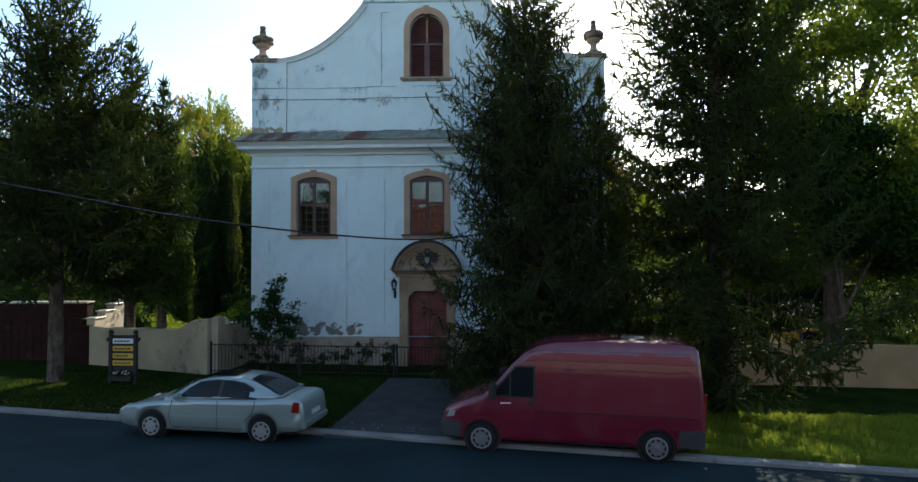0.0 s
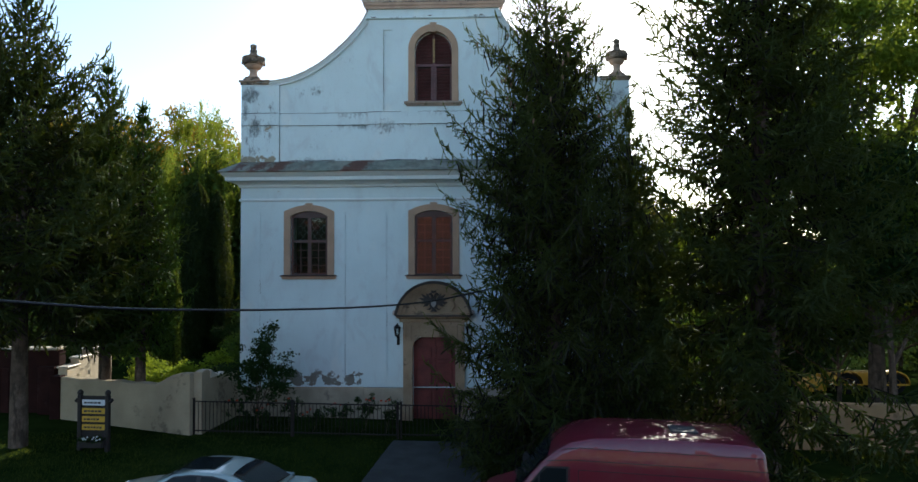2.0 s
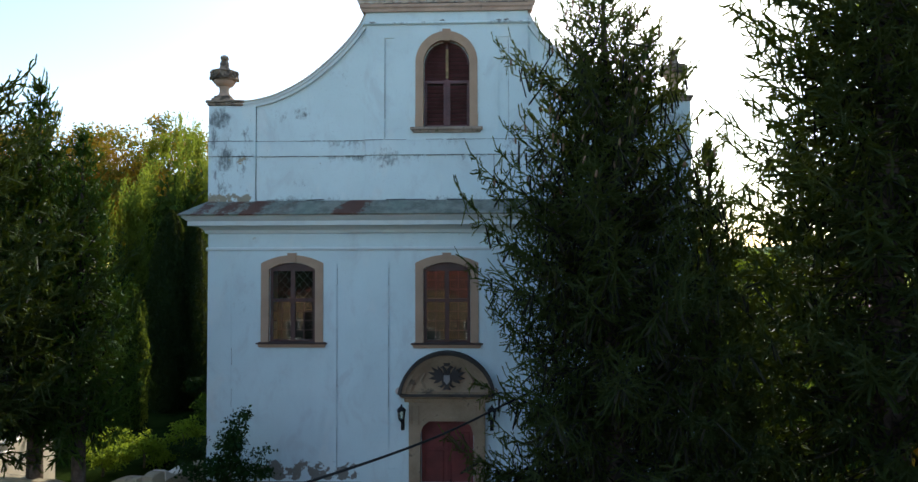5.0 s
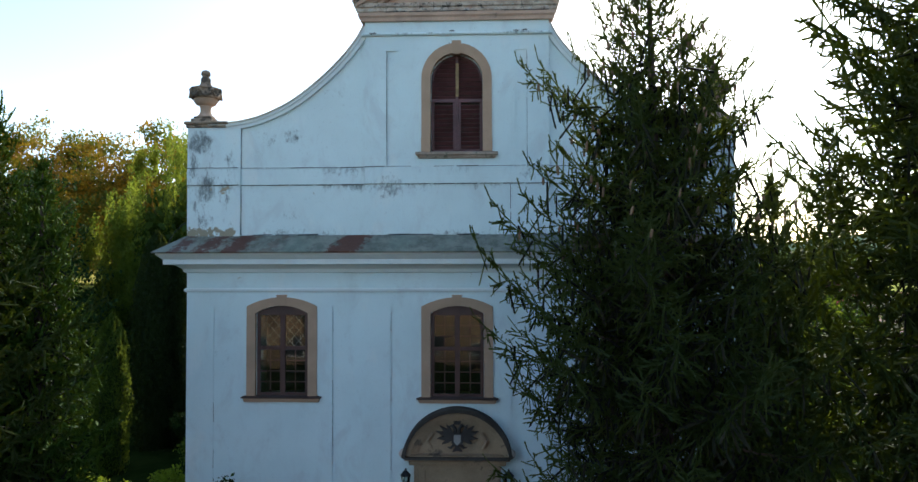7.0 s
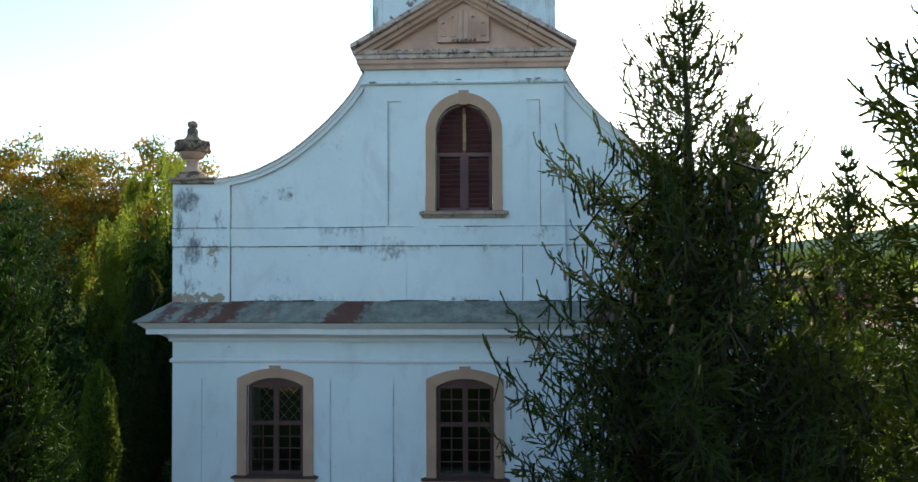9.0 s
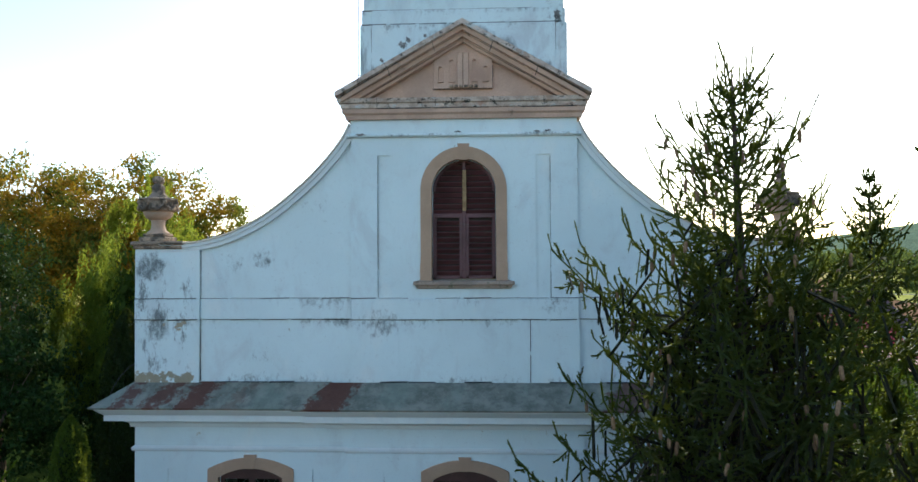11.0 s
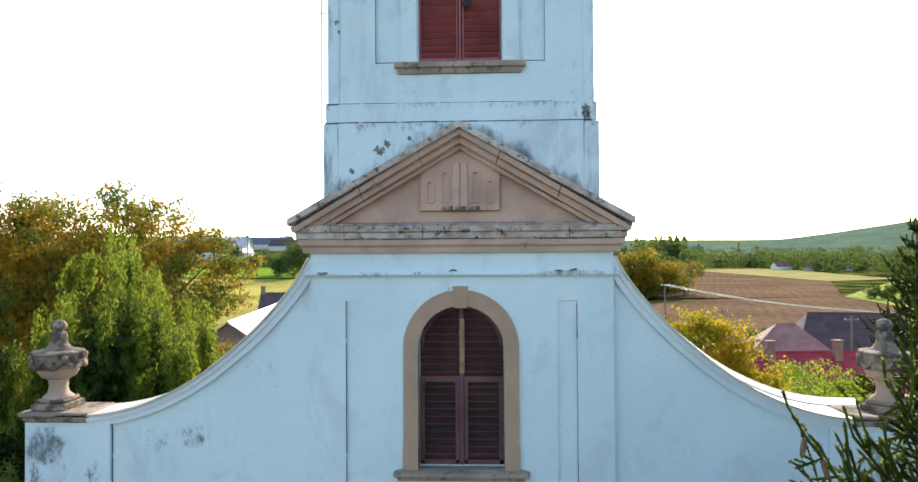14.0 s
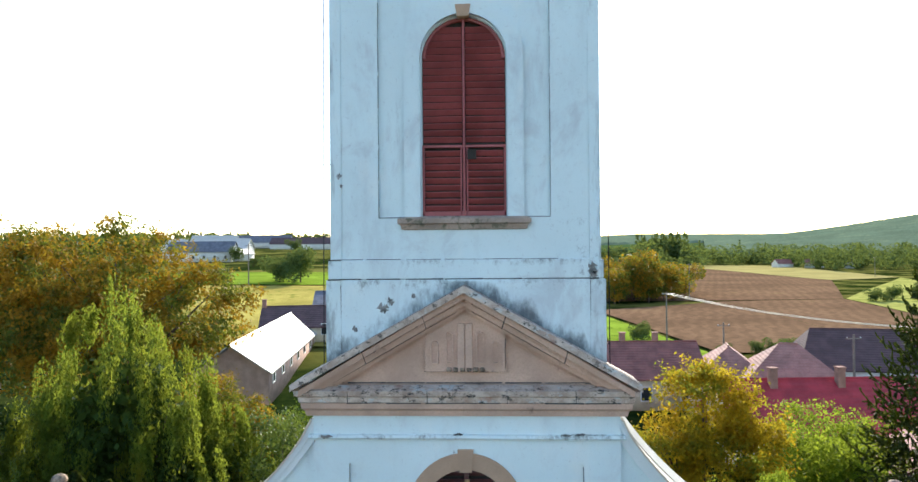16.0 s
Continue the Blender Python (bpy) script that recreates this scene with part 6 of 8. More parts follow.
# ---- trees ----
def unit(v):
    return v / np.maximum(np.linalg.norm(v, axis=-1, keepdims=True), 1e-9)


def brushes(rng, start, way, length, per_m, nl, nw, top=None):
    """Needles all round twigs, as triangles."""
    if top:
        per_m = per_m * np.where(start[:, 2] > top, 1.8, 0.3)
    count = np.floor(length * per_m + rng.random(len(length))).astype(int)
    idx = np.repeat(np.arange(len(start)), count)
    n = len(idx)
    s = rng.random(n)
    d = unit(way[idx])
    r = rng.normal(size=(n, 3))
    r = unit(r - d * (r * d).sum(1, keepdims=True))
    base = start[idx] + way[idx] * (length[idx] * s)[:, None]
    nd = unit(d * rng.uniform(0.3, 0.9, (n, 1)) + r)
    side = unit(np.cross(nd, rng.normal(size=(n, 3)))) * (nw * rng.uniform(0.7, 1.2, (n, 1)))
    tip = base + nd * (nl * rng.uniform(0.7, 1.2, (n, 1)))
    return np.stack([base - side, base + side, tip], 1)


def fingers(rng, start, way, length, r):
    """The body of needled twigs: slim three-sided rods with a short point."""
    n = len(start)
    d = unit(way)
    u = unit(np.cross(d, rng.normal(size=(n, 3))))
    v = np.cross(d, u)
    rr = (r * rng.uniform(0.7, 1.2, n))[:, None]
    end = start + d * np.maximum(length - r * 1.6, length * 0.6)[:, None]
    lo = [start + (u * math.cos(a) + v * math.sin(a)) * rr * 0.8 for a in (0.0, 2.094, 4.189)]
    hi = [end + (u * math.cos(a) + v * math.sin(a)) * rr for a in (0.0, 2.094, 4.189)]
    tip = start + d * (length * 1.03)[:, None]
    tris = []
    for i in range(3):
        j = (i + 1) % 3
        tris += [np.stack([lo[i], lo[j], hi[j]], 1), np.stack([lo[i], hi[j], hi[i]], 1), np.stack([hi[i], hi[j], tip], 1)]
    return np.concatenate(tris)


def stems(start, way, length, w):
    """Thin twig wood, as narrow three-cornered slivers."""
    end = start + way * length[:, None]
    side = unit(np.cross(way, np.array([0.3, 0.2, 1.0]))) * np.reshape(w, (-1, 1))
    up = np.array([0, 0, 1.0]) * np.reshape(w, (-1, 1))
    a = np.stack([start - side, start + side, end], 1)
    b = np.stack([start - up, start + up, end], 1)
    return np.concatenate([a, b])


def spruce(name, at, H, prof, seed, label, per_m=10, nl=0.05, nw=0.008, spacing=0.24, low=0.05, thick=0.02, cones=0, step=0.11, hang=0.6, lean=(0, 0), rise=1.0, material=None, inner=0.9, gap=None, reach=None):
    """A spruce: whorls of boughs with side twigs and upturned shoots; prof gives the crown's radius by height."""
    rng = np.random.default_rng(seed)
    t = thing(name, pose(*at), label, "tree")
    trunk_pts = [(lean[0] * u * u, lean[1] * u * u, H * u) for u in np.linspace(0, 1, 12)]
    part("trunk", tube([(0, 0, -0.3)] + trunk_pts, [0.022 * H * 1.15] + [0.0185 * H * (1 - u) ** 0.9 + 0.008 for u in np.linspace(0, 1, 12)], 10), M_BARK, t, smooth=True)
    P, D, L, core = [], [], [], []
    wood, cone_at = [], []
    up = np.array([0, 0, 1.0])
    pu, pr = zip(*prof)
    z = low * H
    while z < H - 0.12:
        u = z / H
        n = rng.integers(6, 9) if u < 0.84 else 6
        a0 = rng.uniform(0, 6.28)
        for k in range(n):
            az = a0 + 6.283 * k / n + rng.normal(0, 0.2)
            if gap and u < gap[2] and abs((az - gap[0] + 3.1416) % 6.2832 - 3.1416) < gap[1]:
                continue
            bl = (float(np.interp(u, pu, pr)) * rng.uniform(0.66, 1.12) + 0.1) * (1.28 if rng.random() < 0.08 else 1.0)
            for way, half, z0, z1, far in reach or ():
                if z0 < z < z1 and abs((az - way + 3.1416) % 6.2832 - 3.1416) < half:
                    bl *= far
            el = math.radians(float(np.interp(u, [0, 0.35, 0.55, 0.75, 0.9, 1], [-14, -6, 6, 22, 40, 62])) * rise + rng.normal(0, 6))
            out = np.array([math.cos(az), math.sin(az), 0.0])
            m = max(6, int(bl / step))
            s = np.linspace(0, 1, m + 1)
            droop = -0.22 * bl * np.sin(np.pi * s * 0.85) * (1 - u) + 0.24 * bl * s ** 3.2
            pts = np.array([lean[0] * u * u, lean[1] * u * u, z]) + out * (bl * math.cos(el) * s)[:, None]
            pts[:, 2] += bl * math.sin(el) * s + droop
            pts += rng.normal(0, 0.014, pts.shape) * s[:, None]
            seg = np.diff(pts, axis=0)
            sl = np.linalg.norm(seg, axis=1)
            dirs = seg / sl[:, None]
            wood.append(stems(pts[:-1], dirs, sl * 1.05, (0.006 + 0.012 * bl * (1 - s[:-1])) * 0.7))
            far = s[:-1] > 0.4
            P.append(pts[:-1][far]); D.append(dirs[far]); L.append(sl[far] * 1.1)
            # An upturned shoot at the bough's end.
            P.append(pts[-1:]); D.append(unit(dirs[-1:] * 0.8 + up * rng.uniform(0.4, 1.0) + rng.normal(0, 0.12, 3))); L.append(np.array([rng.uniform(0.10, 0.26) * (0.6 + 0.6 * u)]))
            lat = np.array([-out[1], out[0], 0.0])
            for sgn in (-1, 1):
                q = s[:-1] > 0.10 + 0.12 * rng.random()
                pp, dd, ss = pts[:-1][q], dirs[q], s[:-1][q]
                tl = np.minimum((0.32 * bl * (1 - ss) ** 0.7 + 0.15) * rng.uniform(0.5, 1.25, len(ss)), 0.55)
                # Side twigs stand out all round the bough, drooping low down and rising near the top.
                w = unit(dd * rng.uniform(0.35, 0.8, (len(ss), 1)) + lat * sgn * rng.uniform(0.35, 1.0, (len(ss), 1)) + up * (rng.normal(-0.25, 0.5, (len(ss), 1)) + 1.0 * (u - 0.40)))
                P.append(pp); D.append(w); L.append(tl)
                for f in (0.3, 0.55, 0.8):
                    sub = tl > (0.15 if cones and u < 0.92 else 0.22)
                    if sub.any():
                        p2 = pp[sub] + w[sub] * (tl[sub] * f)[:, None]
                        w2 = unit(w[sub] + dd[sub] * rng.uniform(0.3, 1.0, (sub.sum(), 1)) * rng.choice([-1, 1], (sub.sum(), 1)) + up * rng.normal(-0.1, 0.35, (sub.sum(), 1)))
                        P.append(p2); D.append(w2); L.append(np.maximum(tl[sub] * rng.uniform(0.3, 0.5, sub.sum()), 0.09))
            if u < 0.86:
                q = rng.random(m) < hang
                pp = pts[:-1][q]
                hl = rng.uniform(0.12, 0.5, len(pp)) * min(1, bl / 1.8 + 0.2)
                P.append(pp); D.append(unit(rng.normal(0, 0.18, (len(pp), 3)) - up)); L.append(hl)
                # Dense twigs fill the crown's inside, coloured dark for its shade.
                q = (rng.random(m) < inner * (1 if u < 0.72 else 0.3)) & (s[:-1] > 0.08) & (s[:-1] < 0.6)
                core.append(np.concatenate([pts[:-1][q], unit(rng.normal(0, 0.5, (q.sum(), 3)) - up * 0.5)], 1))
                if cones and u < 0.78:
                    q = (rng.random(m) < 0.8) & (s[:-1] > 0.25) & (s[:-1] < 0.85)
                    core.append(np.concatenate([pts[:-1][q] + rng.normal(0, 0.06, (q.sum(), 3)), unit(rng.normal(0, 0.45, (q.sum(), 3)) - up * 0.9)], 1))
            if cones and 0.60 < u < 0.93 and rng.random() < 0.8:
                for _ in range(rng.integers(1, 4)):
                    cone_at.append(pts[rng.integers(m // 2, m)])
        z += spacing * rng.uniform(0.75, 1.25) * (1.0 if u < 0.80 else 1.5)
    for k in range(4):
        P.append(np.array([[lean[0], lean[1], H - 0.2 - 0.2 * k]])); D.append(unit(np.array([[rng.normal(0, 0.3), rng.normal(0, 0.3), 1.0]]))); L.append(np.array([0.55 - 0.05 * k]))
    P, D, L = np.concatenate(P), np.concatenate(D), np.concatenate(L)
    core = np.concatenate(core)
    cl = rng.uniform(0.25, 0.6, len(core))
    tagged(part("bough_wood", poly_mesh("bough_wood", np.concatenate(wood), 3), M_TWIG, t), kind="stuff")
    mt = material or M_SPRUCE
    tagged(part("needles", poly_mesh("needles", np.concatenate([fingers(rng, P, D, L, thick), brushes(rng, P, D, L, per_m, nl, nw, 0.58 * H if cones else None)]), 3), mt, t), kind="stuff")
    tagged(part("inner_foliage", poly_mesh("inner_foliage", fingers(rng, core[:, :3], core[:, 3:], cl, 0.022), 3), M_SPRUCE_SHADE, t), kind="stuff")
    if cones and cone_at:
        c0 = lathe([(0.006, -0.15), (0.020, -0.13), (0.024, -0.07), (0.020, -0.02), (0.006, 0.0)], 6)
        me = bm_mesh(c0, "cone")
        me.materials.append(M_CONE)
        rng.shuffle(cone_at)
        for c in cone_at[:cones]:
            o = new("cone", me)
            o.parent, o.location = t, c
            o.rotation_euler = (rng.normal(0, 0.12), rng.normal(0, 0.12), 0)
            o.scale = (1, 1, rng.uniform(0.75, 1.15))
    return t


def leaves(rng, centre, size, aspect=0.5, hang=0.0, bias=None):
    """Pointed four-cornered leaves at centres."""
    n = len(centre)
    a = rng.normal(size=(n, 3)) + np.array([0, 0, -hang * 3.0])
    if bias is not None:
        a = a + bias
    a = unit(a)
    b = unit(np.cross(a, rng.normal(size=(n, 3))))
    l = size * rng.uniform(0.65, 1.25, (n, 1))
    return np.stack([centre - a * l * 0.5, centre + b * l * aspect * 0.5, centre + a * l * 0.5, centre - b * l * aspect * 0.5], 1)


def limbs(rng, foot, top, balls, r):
    """A trunk and one limb for each clump of the crown."""
    bms = [tube([(0, 0, -0.3), (rng.normal(0, 0.05), rng.normal(0, 0.05), top * 0.5), (0, 0, top)], [r, r * 0.8, r * 0.6], 8)]
    for c, rad in balls:
        c = np.array(c)
        s = np.array([0, 0, top * rng.uniform(0.75, 1.0)])
        mid = (s + c) / 2 + np.array([0, 0, 0.12 * np.linalg.norm(c - s)])
        bms.append(tube([tuple(s), tuple(mid), tuple(c), tuple(c + (c - mid) * 0.6)], [r * 0.5, r * 0.33, r * 0.18, r * 0.04], 6))
        for _ in range(4):
            e = c + rng.normal(size=3) * np.array(rad) * 0.38
            bms.append(tube([tuple(mid), tuple((mid + e) / 2 + rng.normal(0, 0.1, 3)), tuple(e)], [r * 0.2, r * 0.12, r * 0.03], 5))
    return join(*bms)


def leaf_tree(name, at, balls, count, size, material, seed, label, trunk=0.25, bole=2.5, aspect=0.55, clump=0.34, ragged=0.35, shell=0.5):
    """A broadleaf tree: clumps (centre, radii) filled with bunches of leaves."""
    rng = np.random.default_rng(seed)
    t = thing(name, pose(*at), label, "tree")
    part("trunk", limbs(rng, at, bole, balls, trunk), M_BARK, t)
    vol = np.array([np.prod(r) ** (2 / 3) for _, r in balls])
    vol = vol / vol.sum()
    per = 36
    parts = []
    for (c, r), v in zip(balls, vol):
        nb = max(4, int(count * v / per))
        d = unit(rng.normal(size=(nb, 3)))
        wob = 1 + ragged * (np.sin(d[:, 0] * 5 + seed) + np.sin(d[:, 1] * 6 + d[:, 2] * 4)) * 0.5
        rad = (shell + (1 - shell) * rng.random((nb, 1)) ** 0.6) * wob[:, None] * rng.uniform(0.85, 1.12, (nb, 1))
        rad = np.minimum(rad, 1.12)
        # Bunches gather into sprays, so that the crown has lit heads and dark gaps.
        ns = max(5, int(7 * (np.prod(r) ** (1 / 3)) ** 1.3))
        head = unit(rng.normal(size=(ns, 3))) * rng.uniform(0.55, 1.0, (ns, 1))
        pick = rng.integers(0, ns, nb)
        loose = rng.random((nb, 1)) < 0.34
        spray = head[pick] + rng.normal(0, 0.17, (nb, 3)) * np.array([1, 1, 0.7])
        bunch = np.array(c) + np.where(loose, d * rad, spray) * np.array(r)
        k = np.repeat(np.arange(nb), per)
        parts.append(leaves(rng, bunch[k] + rng.normal(0, clump * 0.72, (nb * per, 3)) * np.array([1, 1, 0.75]), size, aspect, 0.25, d[k] * 0.4))
    tagged(part("crown", poly_mesh("crown", np.concatenate(parts), 4), material, t), kind="stuff")
    return t


def weeping_tree(name, at, balls, strands, size, material, seed, label, drop=(1.2, 3.6), trunk=0.3, bole=4.0, inner=9000):
    rng = np.random.default_rng(seed)
    t = thing(name, pose(*at), label, "tree")
    part("trunk", limbs(rng, at, bole, balls, trunk), M_BARK, t)
    vol = np.array([np.prod(r) ** (2 / 3) for _, r in balls])
    vol = vol / vol.sum()
    cs, core = [], []
    for (c, r), v in zip(balls, vol):
        nb = int(strands * v)
        nc = max(4, nb // 20)
        dc = unit(rng.normal(size=(nc, 3)))
        dc[:, 2] = np.abs(dc[:, 2]) * 1.1 - 0.1
        rc = rng.uniform(0.7, 1.12, nc)
        pick = rng.integers(0, nc, nb)
        d = unit(dc[pick] + rng.normal(0, 0.055, (nb, 3)))
        p = np.array(c) + d * np.array(r) * rc[pick][:, None] * rng.uniform(0.88, 1.05, (nb, 1))
        ln = rng.uniform(*drop, nc)[pick] * rng.uniform(0.6, 1.15, nb)
        m = 26
        s = np.linspace(0, 1, m)
        out = d.copy()
        out[:, 2] = 0
        pts = p[:, None] + out[:, None] * (0.35 * np.sin(s * 2.2))[None, :, None] + np.array([0, 0, -1.0]) * (ln[:, None] * s ** 1.15)[:, :, None]
        cs.append((pts + rng.normal(0, 0.055, pts.shape)).reshape(-1, 3))
        # Darker leaves are packed in here to paint the gaps between strands.
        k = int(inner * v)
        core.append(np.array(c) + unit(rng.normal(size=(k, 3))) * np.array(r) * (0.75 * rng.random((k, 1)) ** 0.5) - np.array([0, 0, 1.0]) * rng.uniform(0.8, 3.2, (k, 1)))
    tagged(part("crown", poly_mesh("crown", leaves(rng, np.concatenate(cs), size, 0.32, 0.8), 4), material, t), kind="stuff")
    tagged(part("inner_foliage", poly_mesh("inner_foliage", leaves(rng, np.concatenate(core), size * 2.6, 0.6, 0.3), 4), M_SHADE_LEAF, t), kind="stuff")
    return t


def column_tree(name, at, H, r, count, seed, label, size=0.12, material=None):
    """A clipped-looking columnar conifer of dense upright sprays."""
    rng = np.random.default_rng(seed)
    t = thing(name, pose(*at), label, "tree")
    part("trunk", tube([(0, 0, -0.3), (0, 0, H * 0.9)], [0.12, 0.03], 8), M_BARK, t)
    u = rng.random(count) ** 0.85
    prof = r * np.interp(u, [0, 0.08, 0.5, 0.8, 0.94, 1.0], [0.72, 0.92, 1.0, 0.8, 0.42, 0.04])
    az = rng.uniform(0, 6.283, count)
    lump = 1 + 0.10 * np.sin(az * 5 + u * 14) + 0.07 * np.sin(az * 9 - u * 31)
    rr = prof * lump * (1 - 0.35 * rng.random(count) ** 2.5)
    c = np.stack([rr * np.cos(az), rr * np.sin(az), u * H], 1)
    k = np.stack([np.cos(az) * 0.35, np.sin(az) * 0.35, np.full(count, 1.3)], 1)
    tagged(part("crown", poly_mesh("crown", leaves(rng, c, size, 0.45, 0.0, k * 1.4), 4), material or M_THUJA, t), kind="stuff")
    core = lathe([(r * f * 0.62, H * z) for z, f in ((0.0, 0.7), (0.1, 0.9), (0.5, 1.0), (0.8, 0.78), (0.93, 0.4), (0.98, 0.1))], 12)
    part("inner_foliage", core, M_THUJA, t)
    return t


def at_land(x, y):
    return (x, y, float(land(x, y)))


# The great spruces before the church and the group by the gateway.
BROAD = ((0.0, 3.1), (0.12, 3.2), (0.3, 2.8), (0.48, 2.45), (0.62, 2.05), (0.76, 1.55), (0.86, 1.05), (0.94, 0.48), (1.0, 0.06))
TALL = ((0.0, 4.2), (0.15, 4.4), (0.4, 3.5), (0.62, 2.4), (0.8, 1.4), (0.93, 0.6), (1.0, 0.1))
SPIRE = ((0.0, 1.5), (0.25, 1.6), (0.5, 1.5), (0.72, 1.05), (0.9, 0.5), (1.0, 0.08))
SLIM = ((0.0, 1.5), (0.4, 1.5), (0.7, 1.1), (0.88, 0.6), (1.0, 0.1))
NARROW = ((0.0, 1.2), (0.35, 1.3), (0.5, 1.15), (0.72, 0.85), (0.9, 0.4), (1.0, 0.08))
DOME = ((0.0, 3.6), (0.25, 4.3), (0.5, 3.7), (0.7, 2.5), (0.85, 1.4), (0.95, 0.6), (1.0, 0.1))
spruce("spruce_tree", at_land(1.46, 20.0), 13.84, BROAD, 11, "tall dark spruce with hanging cones before the church", 24, 0.036, 0.008, 0.25, 0.06, 0.0125, 300, 0.12, 0.75, inner=1.0, lean=(-0.22, 0), reach=((3.2, 0.6, 1.2, 4.2, 1.12), (3.2, 0.25, 6.7, 7.5, 1.22)))
spruce("spruce_tree", at_land(3.7, 21.2), 9.75, SLIM, 12, "slim spruce crowded between two taller ones", 8, 0.045, 0.009, 0.33, 0.08, 0.017, 0, 0.13, 0.5, rise=1.5, inner=0.35)
spruce("spruce_tree", at_land(7.15, 20.8), 20.0, TALL, 23, "tall dark spruce beside the church front", 3, 0.055, 0.014, 0.27, 0.085, 0.022, 0, 0.17, 0.6, rise=1.15, inner=1.0, gap=(0.75, 1.5, 0.27))
spruce("spruce_tree", at_land(-13.95, 21.6), 13.4, DOME, 37, "broad dark spruce beside the gateway wall", 5, 0.055, 0.012, 0.28, 0.30, 0.021, 0, 0.16, 0.6, rise=1.3)
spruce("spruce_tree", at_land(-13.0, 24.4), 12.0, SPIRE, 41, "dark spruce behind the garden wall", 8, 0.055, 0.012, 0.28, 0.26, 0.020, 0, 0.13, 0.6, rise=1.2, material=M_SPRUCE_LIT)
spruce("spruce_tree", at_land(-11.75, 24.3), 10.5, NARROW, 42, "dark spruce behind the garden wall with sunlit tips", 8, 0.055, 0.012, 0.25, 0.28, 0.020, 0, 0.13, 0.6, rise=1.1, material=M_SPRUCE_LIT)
spruce("spruce_tree", at_land(17.2, 46.0), 15.6, TALL, 43, "dark spruce in a back garden", 2, 0.12, 0.03, 0.46, 0.08, 0.045, 0, 0.32, 0.8)

# Columnar thujas and cypress in the garden.
column_tree("thuja_tree", at_land(-15.3, 37.0), 9.1, 0.95, 24000, 3, "tall dark columnar thuja in the church garden")
column_tree("thuja_tree", at_land(-14.4, 37.4), 8.7, 0.75, 16000, 4, "tall dark columnar thuja in the church garden")
column_tree("cypress_tree", at_land(-15.3, 33.6), 5.9, 0.66, 14000, 5, "slim cypress in the church garden, lightened for its sunlit edge", 0.10, M_CYPRESS)

# Broadleaf trees behind, west side.
birch_lobes = [((0.2, 0, 10.2), (3.4, 3.0, 4.6)), ((-2.6, 0.4, 7.6), (2.6, 2.5, 3.6)), ((2.4, -0.3, 7.0), (2.3, 2.3, 3.2)), ((0.3, -1.6, 6.2), (3.2, 2.0, 3.2))]
weeping_tree("weeping_birch", at_land(-17.6, 44.0), birch_lobes, 1900, 0.18, M_WILLOW, 51, "yellowing weeping birch with long hanging branches", (1.1, 3.4), inner=11000)
weeping_tree("weeping_birch", at_land(-13.9, 45.5), [((0, 0, 7.6), (1.3, 1.3, 1.8)), ((1.0, -0.4, 6.0), (1.4, 1.3, 1.6)), ((-1.2, 0, 8.2), (1.2, 1.2, 1.6))], 900, 0.14, M_WILLOW, 52, "small yellow-green weeping birch", (0.8, 2.4), 0.16, 3.0, 3000)
leaf_tree("walnut_tree", at_land(-27.0, 60.0), [((0, 0, 13.6), (4.6, 4.2, 4.0)), ((-5.2, 1, 12.6), (4.4, 4.0, 4.2)), ((5.0, 0.5, 11.2), (3.6, 3.4, 3.4)), ((-1.5, -2.5, 9.6), (4.6, 3.6, 3.8))], 46000, 0.30, M_WALNUT, 61, "large walnut tree turning orange in early autumn", 0.45, 5.0, 0.5, 0.45)
leaf_tree("walnut_tree", at_land(-37.0, 62.0), [((0, 0, 13.2), (4.6, 4.2, 4.4)), ((-4.2, -1, 11.6), (4.2, 4.0, 4.2)), ((2.5, -2, 9.0), (4.0, 3.6, 3.6))], 32000, 0.30, M_WALNUT, 62, "large walnut tree turning orange in early autumn", 0.45, 5.0, 0.5, 0.45)
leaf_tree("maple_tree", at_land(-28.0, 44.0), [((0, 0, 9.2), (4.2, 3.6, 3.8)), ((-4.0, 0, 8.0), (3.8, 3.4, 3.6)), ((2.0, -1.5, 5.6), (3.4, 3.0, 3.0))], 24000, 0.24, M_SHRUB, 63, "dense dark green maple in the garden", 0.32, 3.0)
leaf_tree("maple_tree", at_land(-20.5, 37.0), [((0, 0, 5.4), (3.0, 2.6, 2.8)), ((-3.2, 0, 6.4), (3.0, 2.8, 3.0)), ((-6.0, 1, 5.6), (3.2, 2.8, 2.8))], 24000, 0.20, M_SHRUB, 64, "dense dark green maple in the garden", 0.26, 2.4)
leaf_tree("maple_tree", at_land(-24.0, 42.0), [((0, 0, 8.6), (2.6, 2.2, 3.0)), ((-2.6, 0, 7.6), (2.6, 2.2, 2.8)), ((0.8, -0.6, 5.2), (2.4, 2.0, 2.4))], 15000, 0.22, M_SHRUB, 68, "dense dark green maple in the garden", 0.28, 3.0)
leaf_tree("plum_tree", at_land(-11.4, 46.5), [((0, 0, 6.6), (2.2, 2.0, 2.2)), ((2.2, -0.6, 6.8), (2.0, 1.8, 2.0)), ((1.0, -1.4, 4.6), (2.4, 2.0, 2.0))], 21000, 0.16, M_SILVER_LEAF, 65, "round silvery-green plum tree behind the nave", 0.2, 2.5)
